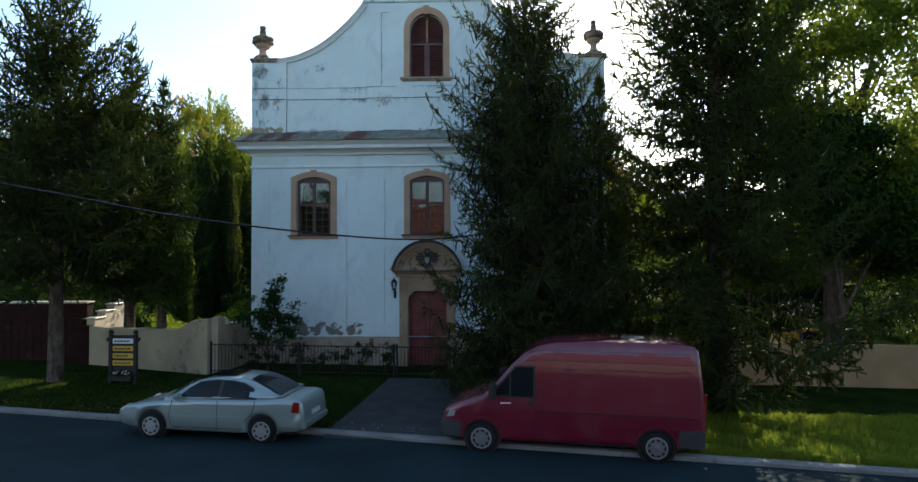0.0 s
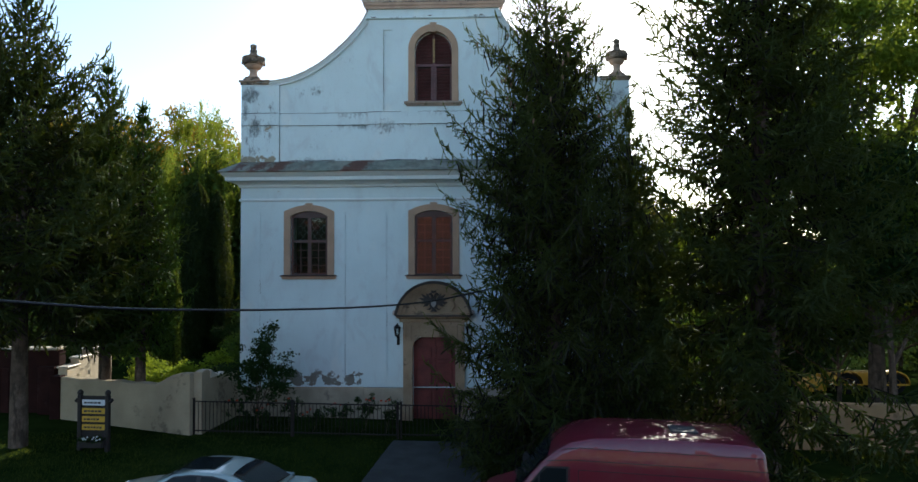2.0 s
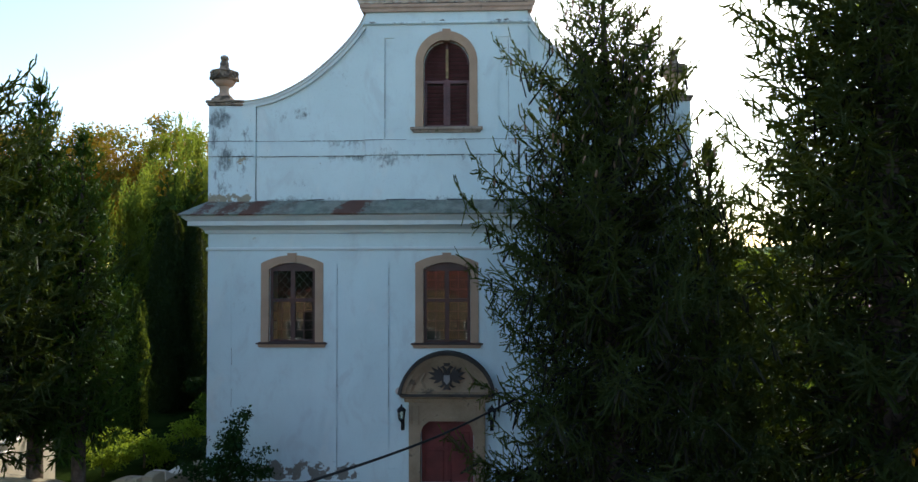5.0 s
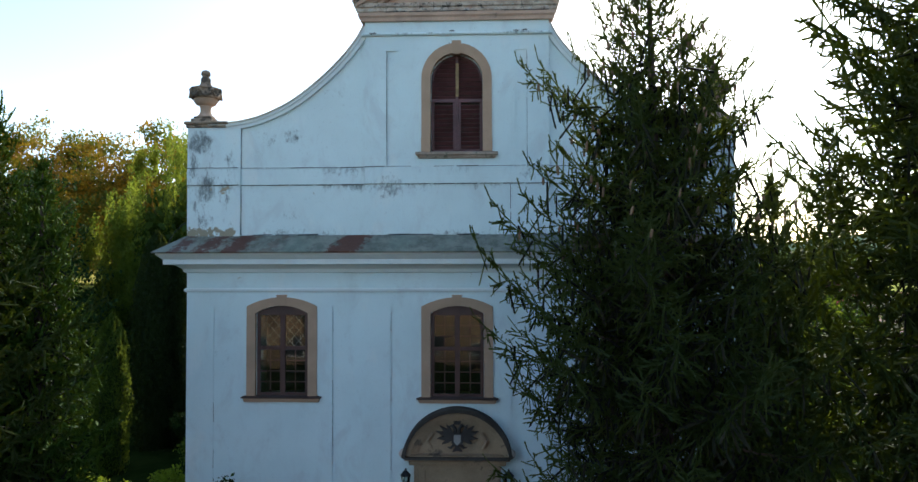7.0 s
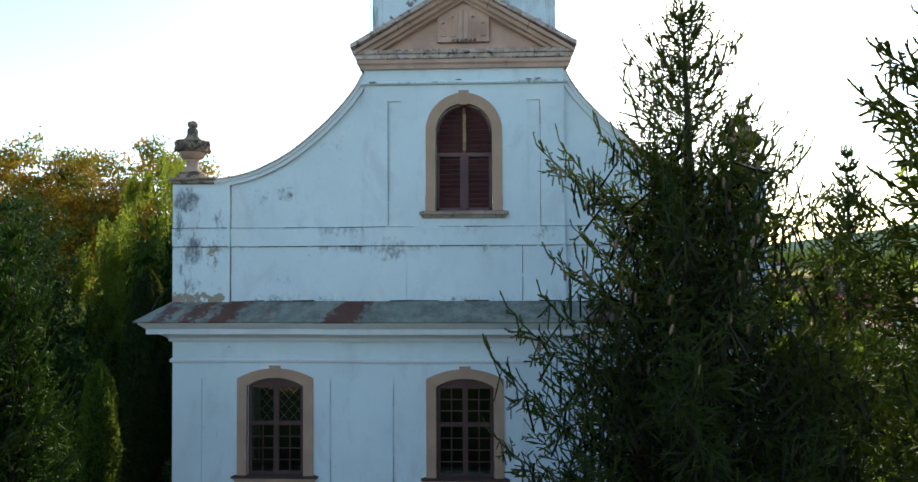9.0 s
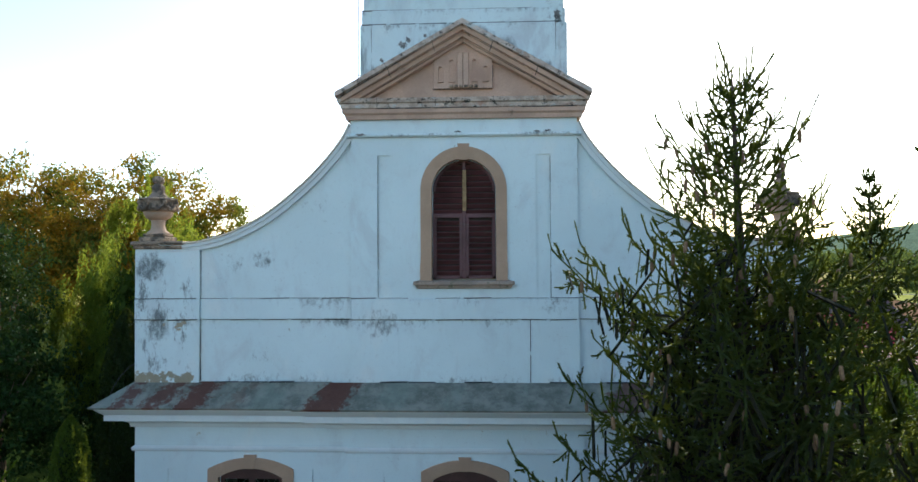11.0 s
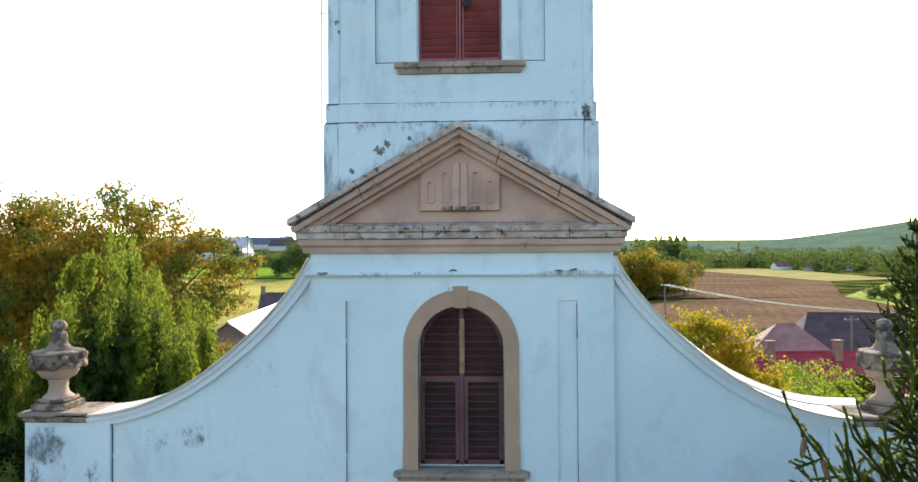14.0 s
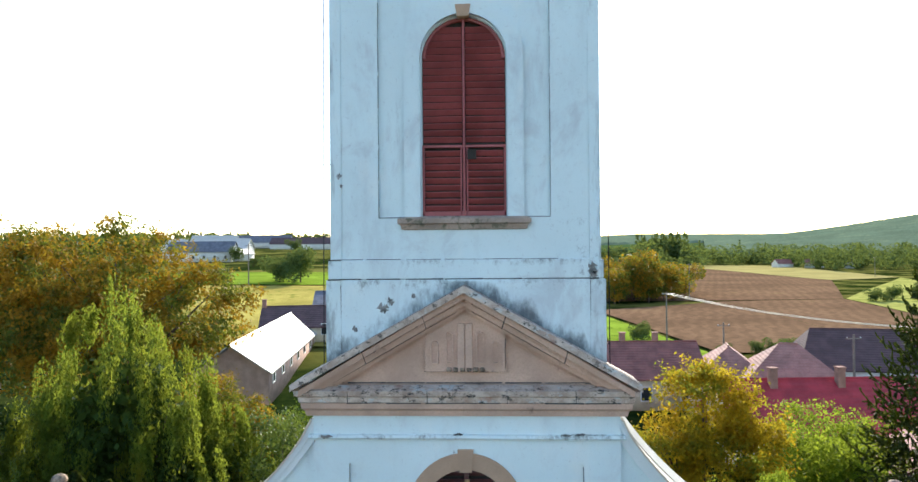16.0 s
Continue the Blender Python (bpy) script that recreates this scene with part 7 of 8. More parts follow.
leaf_tree("plum_tree", at_land(-9.6, 52.0), [((0, 0, 6.0), (2.4, 2.2, 2.2)), ((-2.2, -0.6, 5.6), (2.2, 2.0, 2.2))], 14000, 0.17, M_GREEN, 66, "sunlit green plum tree behind the nave", 0.2, 2.5)
leaf_tree("pear_tree", at_land(-18.2, 60.0), [((0, 0, 4.6), (1.6, 1.7, 1.7)), ((-2.6, 0, 5.6), (2.2, 2.0, 2.2)), ((1.7, 0, 3.6), (1.5, 1.6, 1.5))], 12000, 0.20, M_WALNUT, 67, "golden pear tree beside the long house", 0.2, 2.5)

# East side, behind the garden wall.
leaf_tree("lime_tree", at_land(13.4, 26.5), [((0, 0, 11.2), (3.4, 3.2, 3.4)), ((-2.4, -0.8, 12.6), (2.8, 2.4, 2.8)), ((1.8, -1.0, 7.8), (3.2, 2.6, 2.8)), ((2.5, 0.5, 13.6), (2.6, 2.4, 2.6)), ((3.8, -1, 5.0), (2.6, 2.2, 2.2)), ((0.9, 0.2, 5.4), (2.0, 1.6, 1.7)), ((-2.2, 0.5, 9.4), (1.9, 1.8, 1.8)), ((0.3, -0.5, 6.6), (2.3, 1.8, 1.8)), ((4.6, -1.2, 7.0), (2.4, 2.0, 2.2))], 64000, 0.18, M_LIME, 71, "tall lime tree with sunlit green leaves beside the wall", 0.34, 4.0, 0.7, 0.32, 0.4, 0.25)
leaf_tree("lime_tree", at_land(18.4, 25.8), [((0, 0, 9.0), (3.0, 2.8, 3.4)), ((-1.4, 0, 5.6), (2.4, 2.2, 2.4)), ((1.4, 0.3, 12.6), (3.0, 2.6, 2.8)), ((-1.6, -1.0, 2.6), (1.6, 1.4, 2.2)), ((-3.0, -0.6, 7.2), (1.8, 1.6, 1.9))], 36000, 0.17, M_LIME, 72, "dark lime tree beside the wall", 0.3, 3.0, 0.7, 0.32, 0.4, 0.25)
leaf_tree("elder_bush", at_land(13.6, 29.5), [((0, 0, 4.6), (1.6, 1.4, 1.6)), ((-2.6, 0.6, 4.0), (1.5, 1.4, 1.4)), ((2.2, 0.2, 4.4), (1.6, 1.4, 1.6))], 12000, 0.15, M_GREEN, 82, "sunlit elder bushes behind the wall", 0.1, 1.6)
leaf_tree("elder_tree", at_land(13.2, 25.3), [((0, 0, 6.2), (2.3, 1.6, 1.9)), ((2.4, 0.3, 5.4), (2.0, 1.5, 1.8)), ((-0.6, 0.2, 8.2), (2.0, 1.5, 1.6))], 30000, 0.19, M_SHRUB, 87, "dense dark elder tree beside the garden wall", 0.16, 2.6)
leaf_tree("linden_bush", at_land(8.4, 27.5), [((0, 0, 2.6), (1.6, 1.2, 1.8)), ((-1.2, 1.0, 3.4), (1.6, 1.4, 1.4))], 9000, 0.13, M_GREEN, 73, "green bush behind the garden wall", 0.1, 0.8)
leaf_tree("golden_tree", at_land(8.0, 47.0), [((0, 0, 8.9), (2.1, 2.0, 2.6)), ((-1.7, -0.3, 7.2), (1.8, 1.6, 2.0)), ((1.9, -0.2, 7.4), (1.9, 1.7, 2.0))], 26000, 0.19, M_GOLD, 74, "golden-yellow tree in a back garden", 0.22, 3.0)
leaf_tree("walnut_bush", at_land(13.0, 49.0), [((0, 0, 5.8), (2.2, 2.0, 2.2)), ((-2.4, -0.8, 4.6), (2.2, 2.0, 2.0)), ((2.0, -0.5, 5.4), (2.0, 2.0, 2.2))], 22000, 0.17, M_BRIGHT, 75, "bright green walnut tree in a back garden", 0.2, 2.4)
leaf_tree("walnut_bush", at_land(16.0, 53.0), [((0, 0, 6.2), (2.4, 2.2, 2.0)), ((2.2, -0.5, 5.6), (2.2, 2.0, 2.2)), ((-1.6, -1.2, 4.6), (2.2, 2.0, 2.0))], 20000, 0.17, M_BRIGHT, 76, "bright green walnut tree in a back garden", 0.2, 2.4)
weeping_tree("weeping_willow", at_land(8.2, 40.0), [((0, 0, 7.0), (1.8, 1.8, 1.6)), ((1.6, -0.4, 6.6), (1.6, 1.6, 1.4))], 900, 0.13, M_BRIGHT, 77, "small weeping willow behind the church", (0.8, 2.2), 0.14, 3.0)
leaf_tree("plum_tree", at_land(12.5, 41.0), [((0, 0, 4.0), (2.4, 2.2, 2.4)), ((3.0, 0.4, 4.4), (2.4, 2.2, 2.4))], 16000, 0.15, M_BRIGHT, 78, "bright green plum tree behind the church", 0.2, 2.0)

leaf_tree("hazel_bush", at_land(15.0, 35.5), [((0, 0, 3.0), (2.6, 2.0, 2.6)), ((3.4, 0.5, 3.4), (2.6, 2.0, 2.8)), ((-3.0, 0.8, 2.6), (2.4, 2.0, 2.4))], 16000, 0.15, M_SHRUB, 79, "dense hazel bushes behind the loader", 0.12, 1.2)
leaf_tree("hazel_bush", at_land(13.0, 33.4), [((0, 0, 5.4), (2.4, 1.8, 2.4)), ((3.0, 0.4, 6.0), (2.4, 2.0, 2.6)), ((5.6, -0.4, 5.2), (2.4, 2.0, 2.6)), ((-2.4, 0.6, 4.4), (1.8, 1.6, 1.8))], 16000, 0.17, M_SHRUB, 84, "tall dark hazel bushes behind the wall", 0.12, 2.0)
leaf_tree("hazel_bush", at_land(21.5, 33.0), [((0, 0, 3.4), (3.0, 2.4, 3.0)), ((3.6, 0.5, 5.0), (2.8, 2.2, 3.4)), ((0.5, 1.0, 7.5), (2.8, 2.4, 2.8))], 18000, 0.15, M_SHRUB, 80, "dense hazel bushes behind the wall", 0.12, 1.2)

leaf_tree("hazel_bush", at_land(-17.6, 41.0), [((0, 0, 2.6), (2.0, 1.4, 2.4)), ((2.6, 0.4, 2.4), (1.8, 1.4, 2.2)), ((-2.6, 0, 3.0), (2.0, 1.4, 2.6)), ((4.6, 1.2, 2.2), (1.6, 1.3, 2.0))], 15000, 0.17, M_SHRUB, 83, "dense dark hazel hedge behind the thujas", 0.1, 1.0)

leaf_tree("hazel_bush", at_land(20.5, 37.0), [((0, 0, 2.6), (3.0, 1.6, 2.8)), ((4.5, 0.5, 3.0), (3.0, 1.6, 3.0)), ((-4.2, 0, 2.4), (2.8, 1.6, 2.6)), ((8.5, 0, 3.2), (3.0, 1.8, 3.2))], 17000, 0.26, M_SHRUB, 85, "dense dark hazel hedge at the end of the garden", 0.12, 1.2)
leaf_tree("hazel_bush", at_land(-20.0, 29.5), [((0, 0, 2.8), (2.4, 1.4, 2.2)), ((3.6, 0, 2.4), (1.8, 1.2, 1.8)), ((-4.0, 0, 3.2), (2.6, 1.6, 2.4))], 12000, 0.16, M_GREEN, 86, "leafy hazel bushes behind the gateway", 0.1, 1.2)

# Shrubs in the garden and before the church.
def shrub(at, balls, count, size, material, seed, label, name="shrub"):
    return leaf_tree(name, at, balls, count, size, material, seed, label, 0.05 if name == "shrub" else 0.012, 0.5 if name == "shrub" else 0.04, 0.55, 0.14 if name == "shrub" else 0.06, 0.3, 0.35)


shrub(at_land(-7.75, 24.0), [((0, 0, 2.0), (0.7, 0.55, 0.9)), ((0.35, 0, 2.9), (0.3, 0.3, 0.6)), ((-0.5, 0, 1.5), (0.6, 0.5, 0.7)), ((0.8, -0.1, 2.0), (0.45, 0.35, 0.5)), ((0.5, -0.1, 1.3), (0.6, 0.4, 0.5))], 5200, 0.105, M_SHRUB, 81, "dark green leafy shrub against the church corner")
for i, (x, y, h, mt) in enumerate(((-13.6, 28.6, 1.3, M_BRIGHT), (-12.6, 29.4, 1.1, M_BRIGHT), (-11.6, 30.2, 1.4, M_BRIGHT), (-10.7, 29.0, 1.2, M_SHRUB), (-14.8, 30.5, 1.2, M_BRIGHT), (-10.2, 31.5, 1.8, M_SHRUB), (-11.9, 33.0, 1.6, M_GREEN), (-13.2, 36.0, 2.2, M_SHRUB), (-10.6, 35.5, 3.2, M_GREEN), (-17.5, 31.0, 1.7, M_SHRUB), (-17.4, 27.8, 1.4, M_GREEN), (-20.5, 29.0, 2.4, M_SHRUB))):
    shrub(at_land(x, y), [((0, 0, h * 0.62), (0.7, 0.7, h * 0.42)), ((0.5, 0.2, h * 0.45), (0.6, 0.5, h * 0.35))], 2600, 0.10, mt, 90 + i, "low garden shrub in the churchyard garden")
M_ROSE = leafy("red_rose_petals", (0.40, 0.02, 0.02), (0.55, 0.05, 0.04), 0.3)
rose_rng = np.random.default_rng(7)
for i, (x, h) in enumerate(((-8.3, 0.95), (-7.5, 0.8), (-6.7, 1.15), (-5.8, 0.8), (-5.0, 0.9), (-4.2, 1.2), (-3.5, 1.1), (-0.6, 1.0), (0.2, 0.8), (1.3, 1.0), (2.6, 0.9))):
    y = 23.75 + 0.12 * (i % 3)
    b = shrub(at_land(x, y), [((0, 0, h * 0.45), (0.45, 0.3, h * 0.4)), ((0.2, 0, h * 0.75), (0.25, 0.2, h * 0.28))], 1300, 0.06, M_SHRUB, 120 + i, "dark rose bush with red blooms behind the fence", "rose_bush")
    for k in range(3):
        bloom = lathe([(0.01, -0.02), (0.035, -0.01), (0.045, 0.015), (0.03, 0.035), (0.008, 0.04)], 8)
        part("bloom", moved(bloom, Matrix.Translation((rose_rng.normal(0, 0.22), rose_rng.uniform(-0.25, 0.0), h * rose_rng.uniform(0.7, 1.05)))), M_ROSE, b, "red rose bloom")
flower_rng = np.random.default_rng(8)
M_WHITE_PETAL = leafy("white_petals", (0.7, 0.7, 0.66), (0.8, 0.8, 0.76), 0.3)
flower_tuft = shrub((-11.57, 21.22, float(land(-11.57, 21.2)) + 0.3), [((-0.18, 0, 0.06), (0.16, 0.06, 0.08)), ((0.18, 0, 0.06), (0.16, 0.06, 0.08))], 420, 0.06, M_SHRUB, 140, "small white flowers in the sign's trough", "potted_flowers")
for k in range(16):
    c = ((-1) ** k * flower_rng.uniform(0.08, 0.3), flower_rng.uniform(-0.09, -0.03), flower_rng.uniform(0.03, 0.15))
    part("flower", moved(lathe([(0.005, -0.008), (0.028, 0.0), (0.02, 0.012), (0.005, 0.015)], 7), Matrix.Translation(c) @ Matrix.Rotation(0.9, 4, "X")), M_WHITE_PETAL, flower_tuft)

# Grass on the verge.
def grass(name, n, x0, x1, y0, y1, h, seed, label, material):
    rng = np.random.default_rng(seed)
    x = rng.uniform(x0, x1, n)
    y = rng.uniform(0, 1, n) * (y1 - y0) + y0
    lo = kerb_y(x) + 0.05
    y = np.maximum(y, lo + rng.random(n) * 0.4)
    keep = ~((np.abs(x + 1.95) < 1.95 - 0.11 * (y - 15)) & (y < 23))
    x, y = x[keep], y[keep]
    z = land(x, y) - 0.005
    p = np.stack([x, y, z], 1)
    up = unit(np.stack([rng.normal(0, 0.35, len(x)), rng.normal(0, 0.35, len(x)), np.ones(len(x))], 1))
    hh = h * rng.uniform(0.4, 1.2, (len(x), 1)) * (0.7 + 0.5 * np.sin(x * 2.1 + y * 1.7)[:, None] ** 2)
    side = unit(np.cross(up, rng.normal(size=(len(x), 3)))) * 0.006
    me = poly_mesh(name, np.stack([p - side, p + side, p + up * hh], 1), 3)
    return tagged(solid(name, me, material, label, "grass"), kind="stuff")


# Verge blades carry sunlight in their colour, for the bright patch behind the van.
M_GRASS_LIT = leafy("sunlit_grass_blades", (0.08, 0.15, 0.018), (0.30, 0.34, 0.045), 0.55, gloss=0.08)
grass("grass", 90000, 3.0, 12.0, 13.5, 18.6, 0.14, 1, "short verge grass, coloured bright for a sunlit patch", M_GRASS_LIT)
# Lawn blades repeat the grass in near-black, with shade in the colour.
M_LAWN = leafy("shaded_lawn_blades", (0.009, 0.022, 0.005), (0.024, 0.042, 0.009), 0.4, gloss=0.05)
grass("lawn", 45000, -15.0, 4.0, 15.0, 23.0, 0.09, 2, "short grass before the church, coloured dark for shade", M_LAWN)
M_DEAD = leafy("fallen_leaves", (0.22, 0.15, 0.06), (0.35, 0.27, 0.12), 0.2)
dead_rng = np.random.default_rng(5)
dx = dead_rng.uniform(-15, 12, 900)
dy = kerb_y(dx) + np.abs(dead_rng.normal(0, 0.5, 900)) - 0.35
dz = land(dx, dy) + 0.075
tagged(solid("fallen_leaves", poly_mesh("fallen_leaves", leaves(dead_rng, np.stack([dx, dy, dz], 1), 0.05, 0.7) * np.array([1, 1, 1.0]), 4), M_DEAD, "scattered dry leaves along the kerb", "leaves"), kind="stuff")

# ---- village and fields beyond ----
def field(name, corners, lift, material, label, n=24):
    """A patch of land between four corners, laid on the ground."""
    a, b, c, d = (np.array(p, float) for p in corners)
    vs, fs = [], []
    for i in range(n + 1):
        for j in range(n + 1):
            u, v = i / n, j / n
            p = (a * (1 - u) + b * u) * (1 - v) + (d * (1 - u) + c * u) * v
            vs.append((p[0], p[1], float(land(*p)) + lift))
    for i in range(n):
        for j in range(n):
            k = i * (n + 1) + j
            fs.append((k, k + n + 1, k + n + 2, k + 1))
    me = bpy.data.meshes.new(name)
    me.from_pydata(vs, [], fs)
    bm = bmesh.new()
    bm.from_mesh(me)
    bmesh.ops.recalc_face_normals(bm, faces=bm.faces[:])
    bpy.data.meshes.remove(me)
    return solid(name, bm, material, label, "field", kind="structure")


def furrowed(name, base, dark, weeds):
    """Ploughed soil: furrows that run away over the field, clods and weedy patches."""
    n = Nodes(name)
    mp = n.t.nodes.new("ShaderNodeMapping")
    mp.inputs["Rotation"].default_value = (0, 0, 0.32)
    n.link(n.co, mp.inputs[0])
    w = n.t.nodes.new("ShaderNodeTexWave")
    w.wave_type, w.bands_direction = "BANDS", "X"
    for k, v in (("Scale", 0.11), ("Distortion", 7.0), ("Detail", 6.0), ("Detail Scale", 1.5)):
        w.inputs[k].default_value = v
    n.link(mp.outputs[0], w.inputs["Vector"])
    clod = n.noise(0.7, 7.0, 0.8)
    broad = n.noise(0.03, 4.0, 0.6)
    c = n.mix(n.ramp(broad, 0.35, 0.65), shade(base, 0.8), shade(base, 1.15))
    c = n.mix(n.ramp(w.outputs["Fac"], 0.2, 0.8, 0.0, 0.22), c, dark)
    c = n.mix(n.ramp(clod, 0.5, 0.7, 0.0, 0.6), c, dark)
    c = n.mix(n.ramp(n.noise(0.06, 6.0, 0.7), 0.60, 0.70, 0.0, 0.5), c, weeds)
    n.bump(clod, 0.8, 0.2)
    return n.colour(c, 0.95)


M_PLOUGHED = furrowed("ploughed_soil", (0.185, 0.115, 0.068), (0.065, 0.040, 0.024), (0.19, 0.15, 0.055))
M_STUBBLE = worn("dry_meadow", (0.40, 0.33, 0.085), 0.95, var=0.25, scale=0.09, fine=1.4, bump=0.8, dirt=(0.17, 0.19, 0.035), dirt_at=0.52, dirt_scale=0.25, dist=0.2)
M_MEADOW = worn("green_meadow", (0.21, 0.30, 0.035), 0.95, var=0.22, scale=0.08, fine=1.2, bump=0.8, dirt=(0.08, 0.13, 0.016), dirt_at=0.52, dirt_scale=0.2, dist=0.2)
M_WEEDY = worn("weedy_fallow", (0.33, 0.33, 0.09), 0.95, var=0.2, scale=0.06, fine=0.8, bump=0.8, dirt=(0.12, 0.15, 0.03), dirt_at=0.5, dirt_scale=0.12, dist=0.2)
M_STRAW = worn("straw_field", (0.34, 0.29, 0.11), 0.95, var=0.15, scale=0.05, fine=1.0, bump=0.4, dist=0.1)
field("ploughed_field", ((24.5, 186), (33, 119), (62, 119), (66, 212)), 0.25, M_PLOUGHED, "brown ploughed field beyond the village", 30)
field("ploughed_field", ((66.2, 212), (62.2, 119), (92, 150), (100, 214)), 0.25, M_PLOUGHED, "brown ploughed field beyond the village", 24)
field("ploughed_field", ((30, 214), (100, 214.2), (154, 330), (132, 548)), 0.3, M_PLOUGHED, "brown ploughed field running to the tree line", 30)
field("stubble_field", ((132.5, 550), (154.5, 331), (197, 352), (205, 540)), 0.35, M_STRAW, "pale straw-coloured stubble strip before the woods", 16)
field("meadow", ((100.5, 214), (92.5, 150), (150, 200), (197, 351)), 0.3, M_WEEDY, "weedy yellow-green fallow beside the ploughed field", 20)
field("dry_meadow", ((-60, 100), (-8, 100), (-20, 158), (-78, 158)), 0.25, M_STUBBLE, "dry yellow meadow behind the houses", 20)
field("green_meadow", ((-80, 160), (-10, 160), (-20, 200), (-95, 200)), 0.3, M_MEADOW, "bright green meadow below the barns", 20)
field("near_garden", ((17, 112), (32.5, 108), (31.5, 119), (23, 186)), 0.2, M_MEADOW, "green back gardens beside the field", 12)


def house(name, at, deg, length, depth, eave, ridge, wall_mat, roof_mat, label, hip=0.0, chimneys=(), windows=0, over=0.35):
    """A village house: walls, pitched or hipped roof, chimneys and windows. Its long side lies along local x."""
    h = thing(name, pose(at[0], at[1], float(land(at[0], at[1])), 0, 0, deg), label, "house")
    L, D = length / 2, depth / 2
    wall = part("wall", slab([(-D, -0.8), (D, -0.8), (D, eave), (0, ridge - 0.15) if not hip else (0.1, eave), (-D, eave)], (), -L, L), wall_mat, h)
    wall.data.transform(Matrix.Rotation(math.pi / 2, 4, "Z"))
    bm = bmesh.new()
    z0 = eave - 0.15
    o = over
    for s in (-1, 1):
        pts = [(-L - o, s * (D + o), z0), (L + o, s * (D + o), z0), (L + o - hip * D, 0, ridge), (-L - o + hip * D, 0, ridge)]
        lo = [bm.verts.new(p) for p in pts]
        hi = [bm.verts.new((p[0], p[1], p[2] + 0.14)) for p in pts]
        for q in (lo, hi):
            bm.faces.new(q)
        for j in range(4):
            bm.faces.new((lo[j], lo[(j + 1) % 4], hi[(j + 1) % 4], hi[j]))
    if hip:
        for s in (-1, 1):
            pts = [(s * (L + o), -D - o, z0 + 0.13), (s * (L + o), D + o, z0 + 0.13), (s * (L + o - hip * D), 0, ridge + 0.135)]
            bm.faces.new([bm.verts.new(p) for p in pts])
    bmesh.ops.recalc_face_normals(bm, faces=bm.faces[:])
    roof = part("roof", bm, roof_mat, h)
    part("ridge", tube([(-L - o + hip * D, 0, ridge + 0.13), (L + o - hip * D, 0, ridge + 0.13)], 0.10, 6), roof_mat, roof)
    for cx, cy in chimneys:
        top = ridge + 1.0
        ch = part("chimney", box(cx - 0.28, cx + 0.28, cy - 0.28, cy + 0.28, ridge - 0.9, top, 0.02), M_CHIMNEY, roof)
        part("chimney_cap", box(cx - 0.34, cx + 0.34, cy - 0.34, cy + 0.34, top, top + 0.1, 0.02), M_CHIMNEY, ch)
    for s in (-1, 1):
        for k in range(windows):
            x = -L + length * (k + 0.5) / windows
            w = part("window", box(x - 0.5, x + 0.5, s * D - 0.05, s * D + 0.05, 1.0, 2.3, 0.01), M_WIN_DARK, h)
            part("frame", slab(rect(x - 0.6, x + 0.6, 0.9, 2.4), [rect(x - 0.5, x + 0.5, 1.0, 2.3)], s * D - 0.07, s * D + 0.07), M_PLATE, w)
    return h


def tiled(name, base, course=0.35, dirt=(0.1, 0.06, 0.05)):
    """Roof covering with courses that run along the slope."""
    n = Nodes(name)
    grain = n.noise(9.0, 5.0, 0.7)
    broad = n.noise(0.8, 4.0)
    w = n.t.nodes.new("ShaderNodeTexWave")
    w.wave_type, w.bands_direction = "BANDS", "Z"
    w.inputs["Scale"].default_value = 1.0 / course * 0.5
    w.inputs["Distortion"].default_value = 0.3
    n.link(n.co, w.inputs["Vector"])
    c = n.mix(n.ramp(broad, 0.3, 0.7), shade(base, 0.75), shade(base, 1.2))
    c = n.mix(n.ramp(grain, 0.5, 0.75, 0.0, 0.6), c, dirt)
    n.bump(n.math("ADD", w.outputs["Fac"], grain), 0.6, 0.05)
    return n.colour(c, 0.8)


M_CHIMNEY = worn("chimney_brick", (0.36, 0.20, 0.15), 0.9, var=0.2)
M_WIN_DARK = worn("dark_house_window", (0.03, 0.035, 0.04), 0.15, var=0.1)
M_ROOF_RED = tiled("bright_red_sheet_roof", (0.40, 0.035, 0.045), 0.5, (0.30, 0.03, 0.035))
M_ROOF_OLD = tiled("old_tile_roof", (0.27, 0.105, 0.085))
M_ROOF_PINK = tiled("faded_tile_roof", (0.36, 0.18, 0.14))
M_ROOF_DARK = tiled("dark_tile_roof", (0.10, 0.055, 0.055))
M_ROOF_SLATE = tiled("grey_slate_roof", (0.13, 0.14, 0.17))
M_ROOF_WHITE = worn("white_sheet_roof", (0.56, 0.53, 0.47), 0.45, 0.1, var=0.08, dirt=(0.5, 0.45, 0.4))
M_WHITE_WALL = worn("white_house_wall", (0.70, 0.68, 0.62), 0.9, var=0.1)

M_PINK_WALL = worn("pinkish_house_wall", (0.50, 0.34, 0.27), 0.9, var=0.15, dirt=(0.3, 0.2, 0.16), dirt_at=0.6)
house("long_house", (-26.6, 89.6), 96.3, 30.0, 6.8, 2.2, 4.6, M_PINK_WALL, M_ROOF_WHITE, "long white-roofed farmhouse among trees", 0, (), 7)
house("farmhouse", (-25.6, 106.0), 12, 13.0, 7.5, 2.0, 4.3, M_CREAM, M_ROOF_DARK, "farmhouse with a dark tiled roof behind the long house", 0, ((-6.5, 0),), 4)
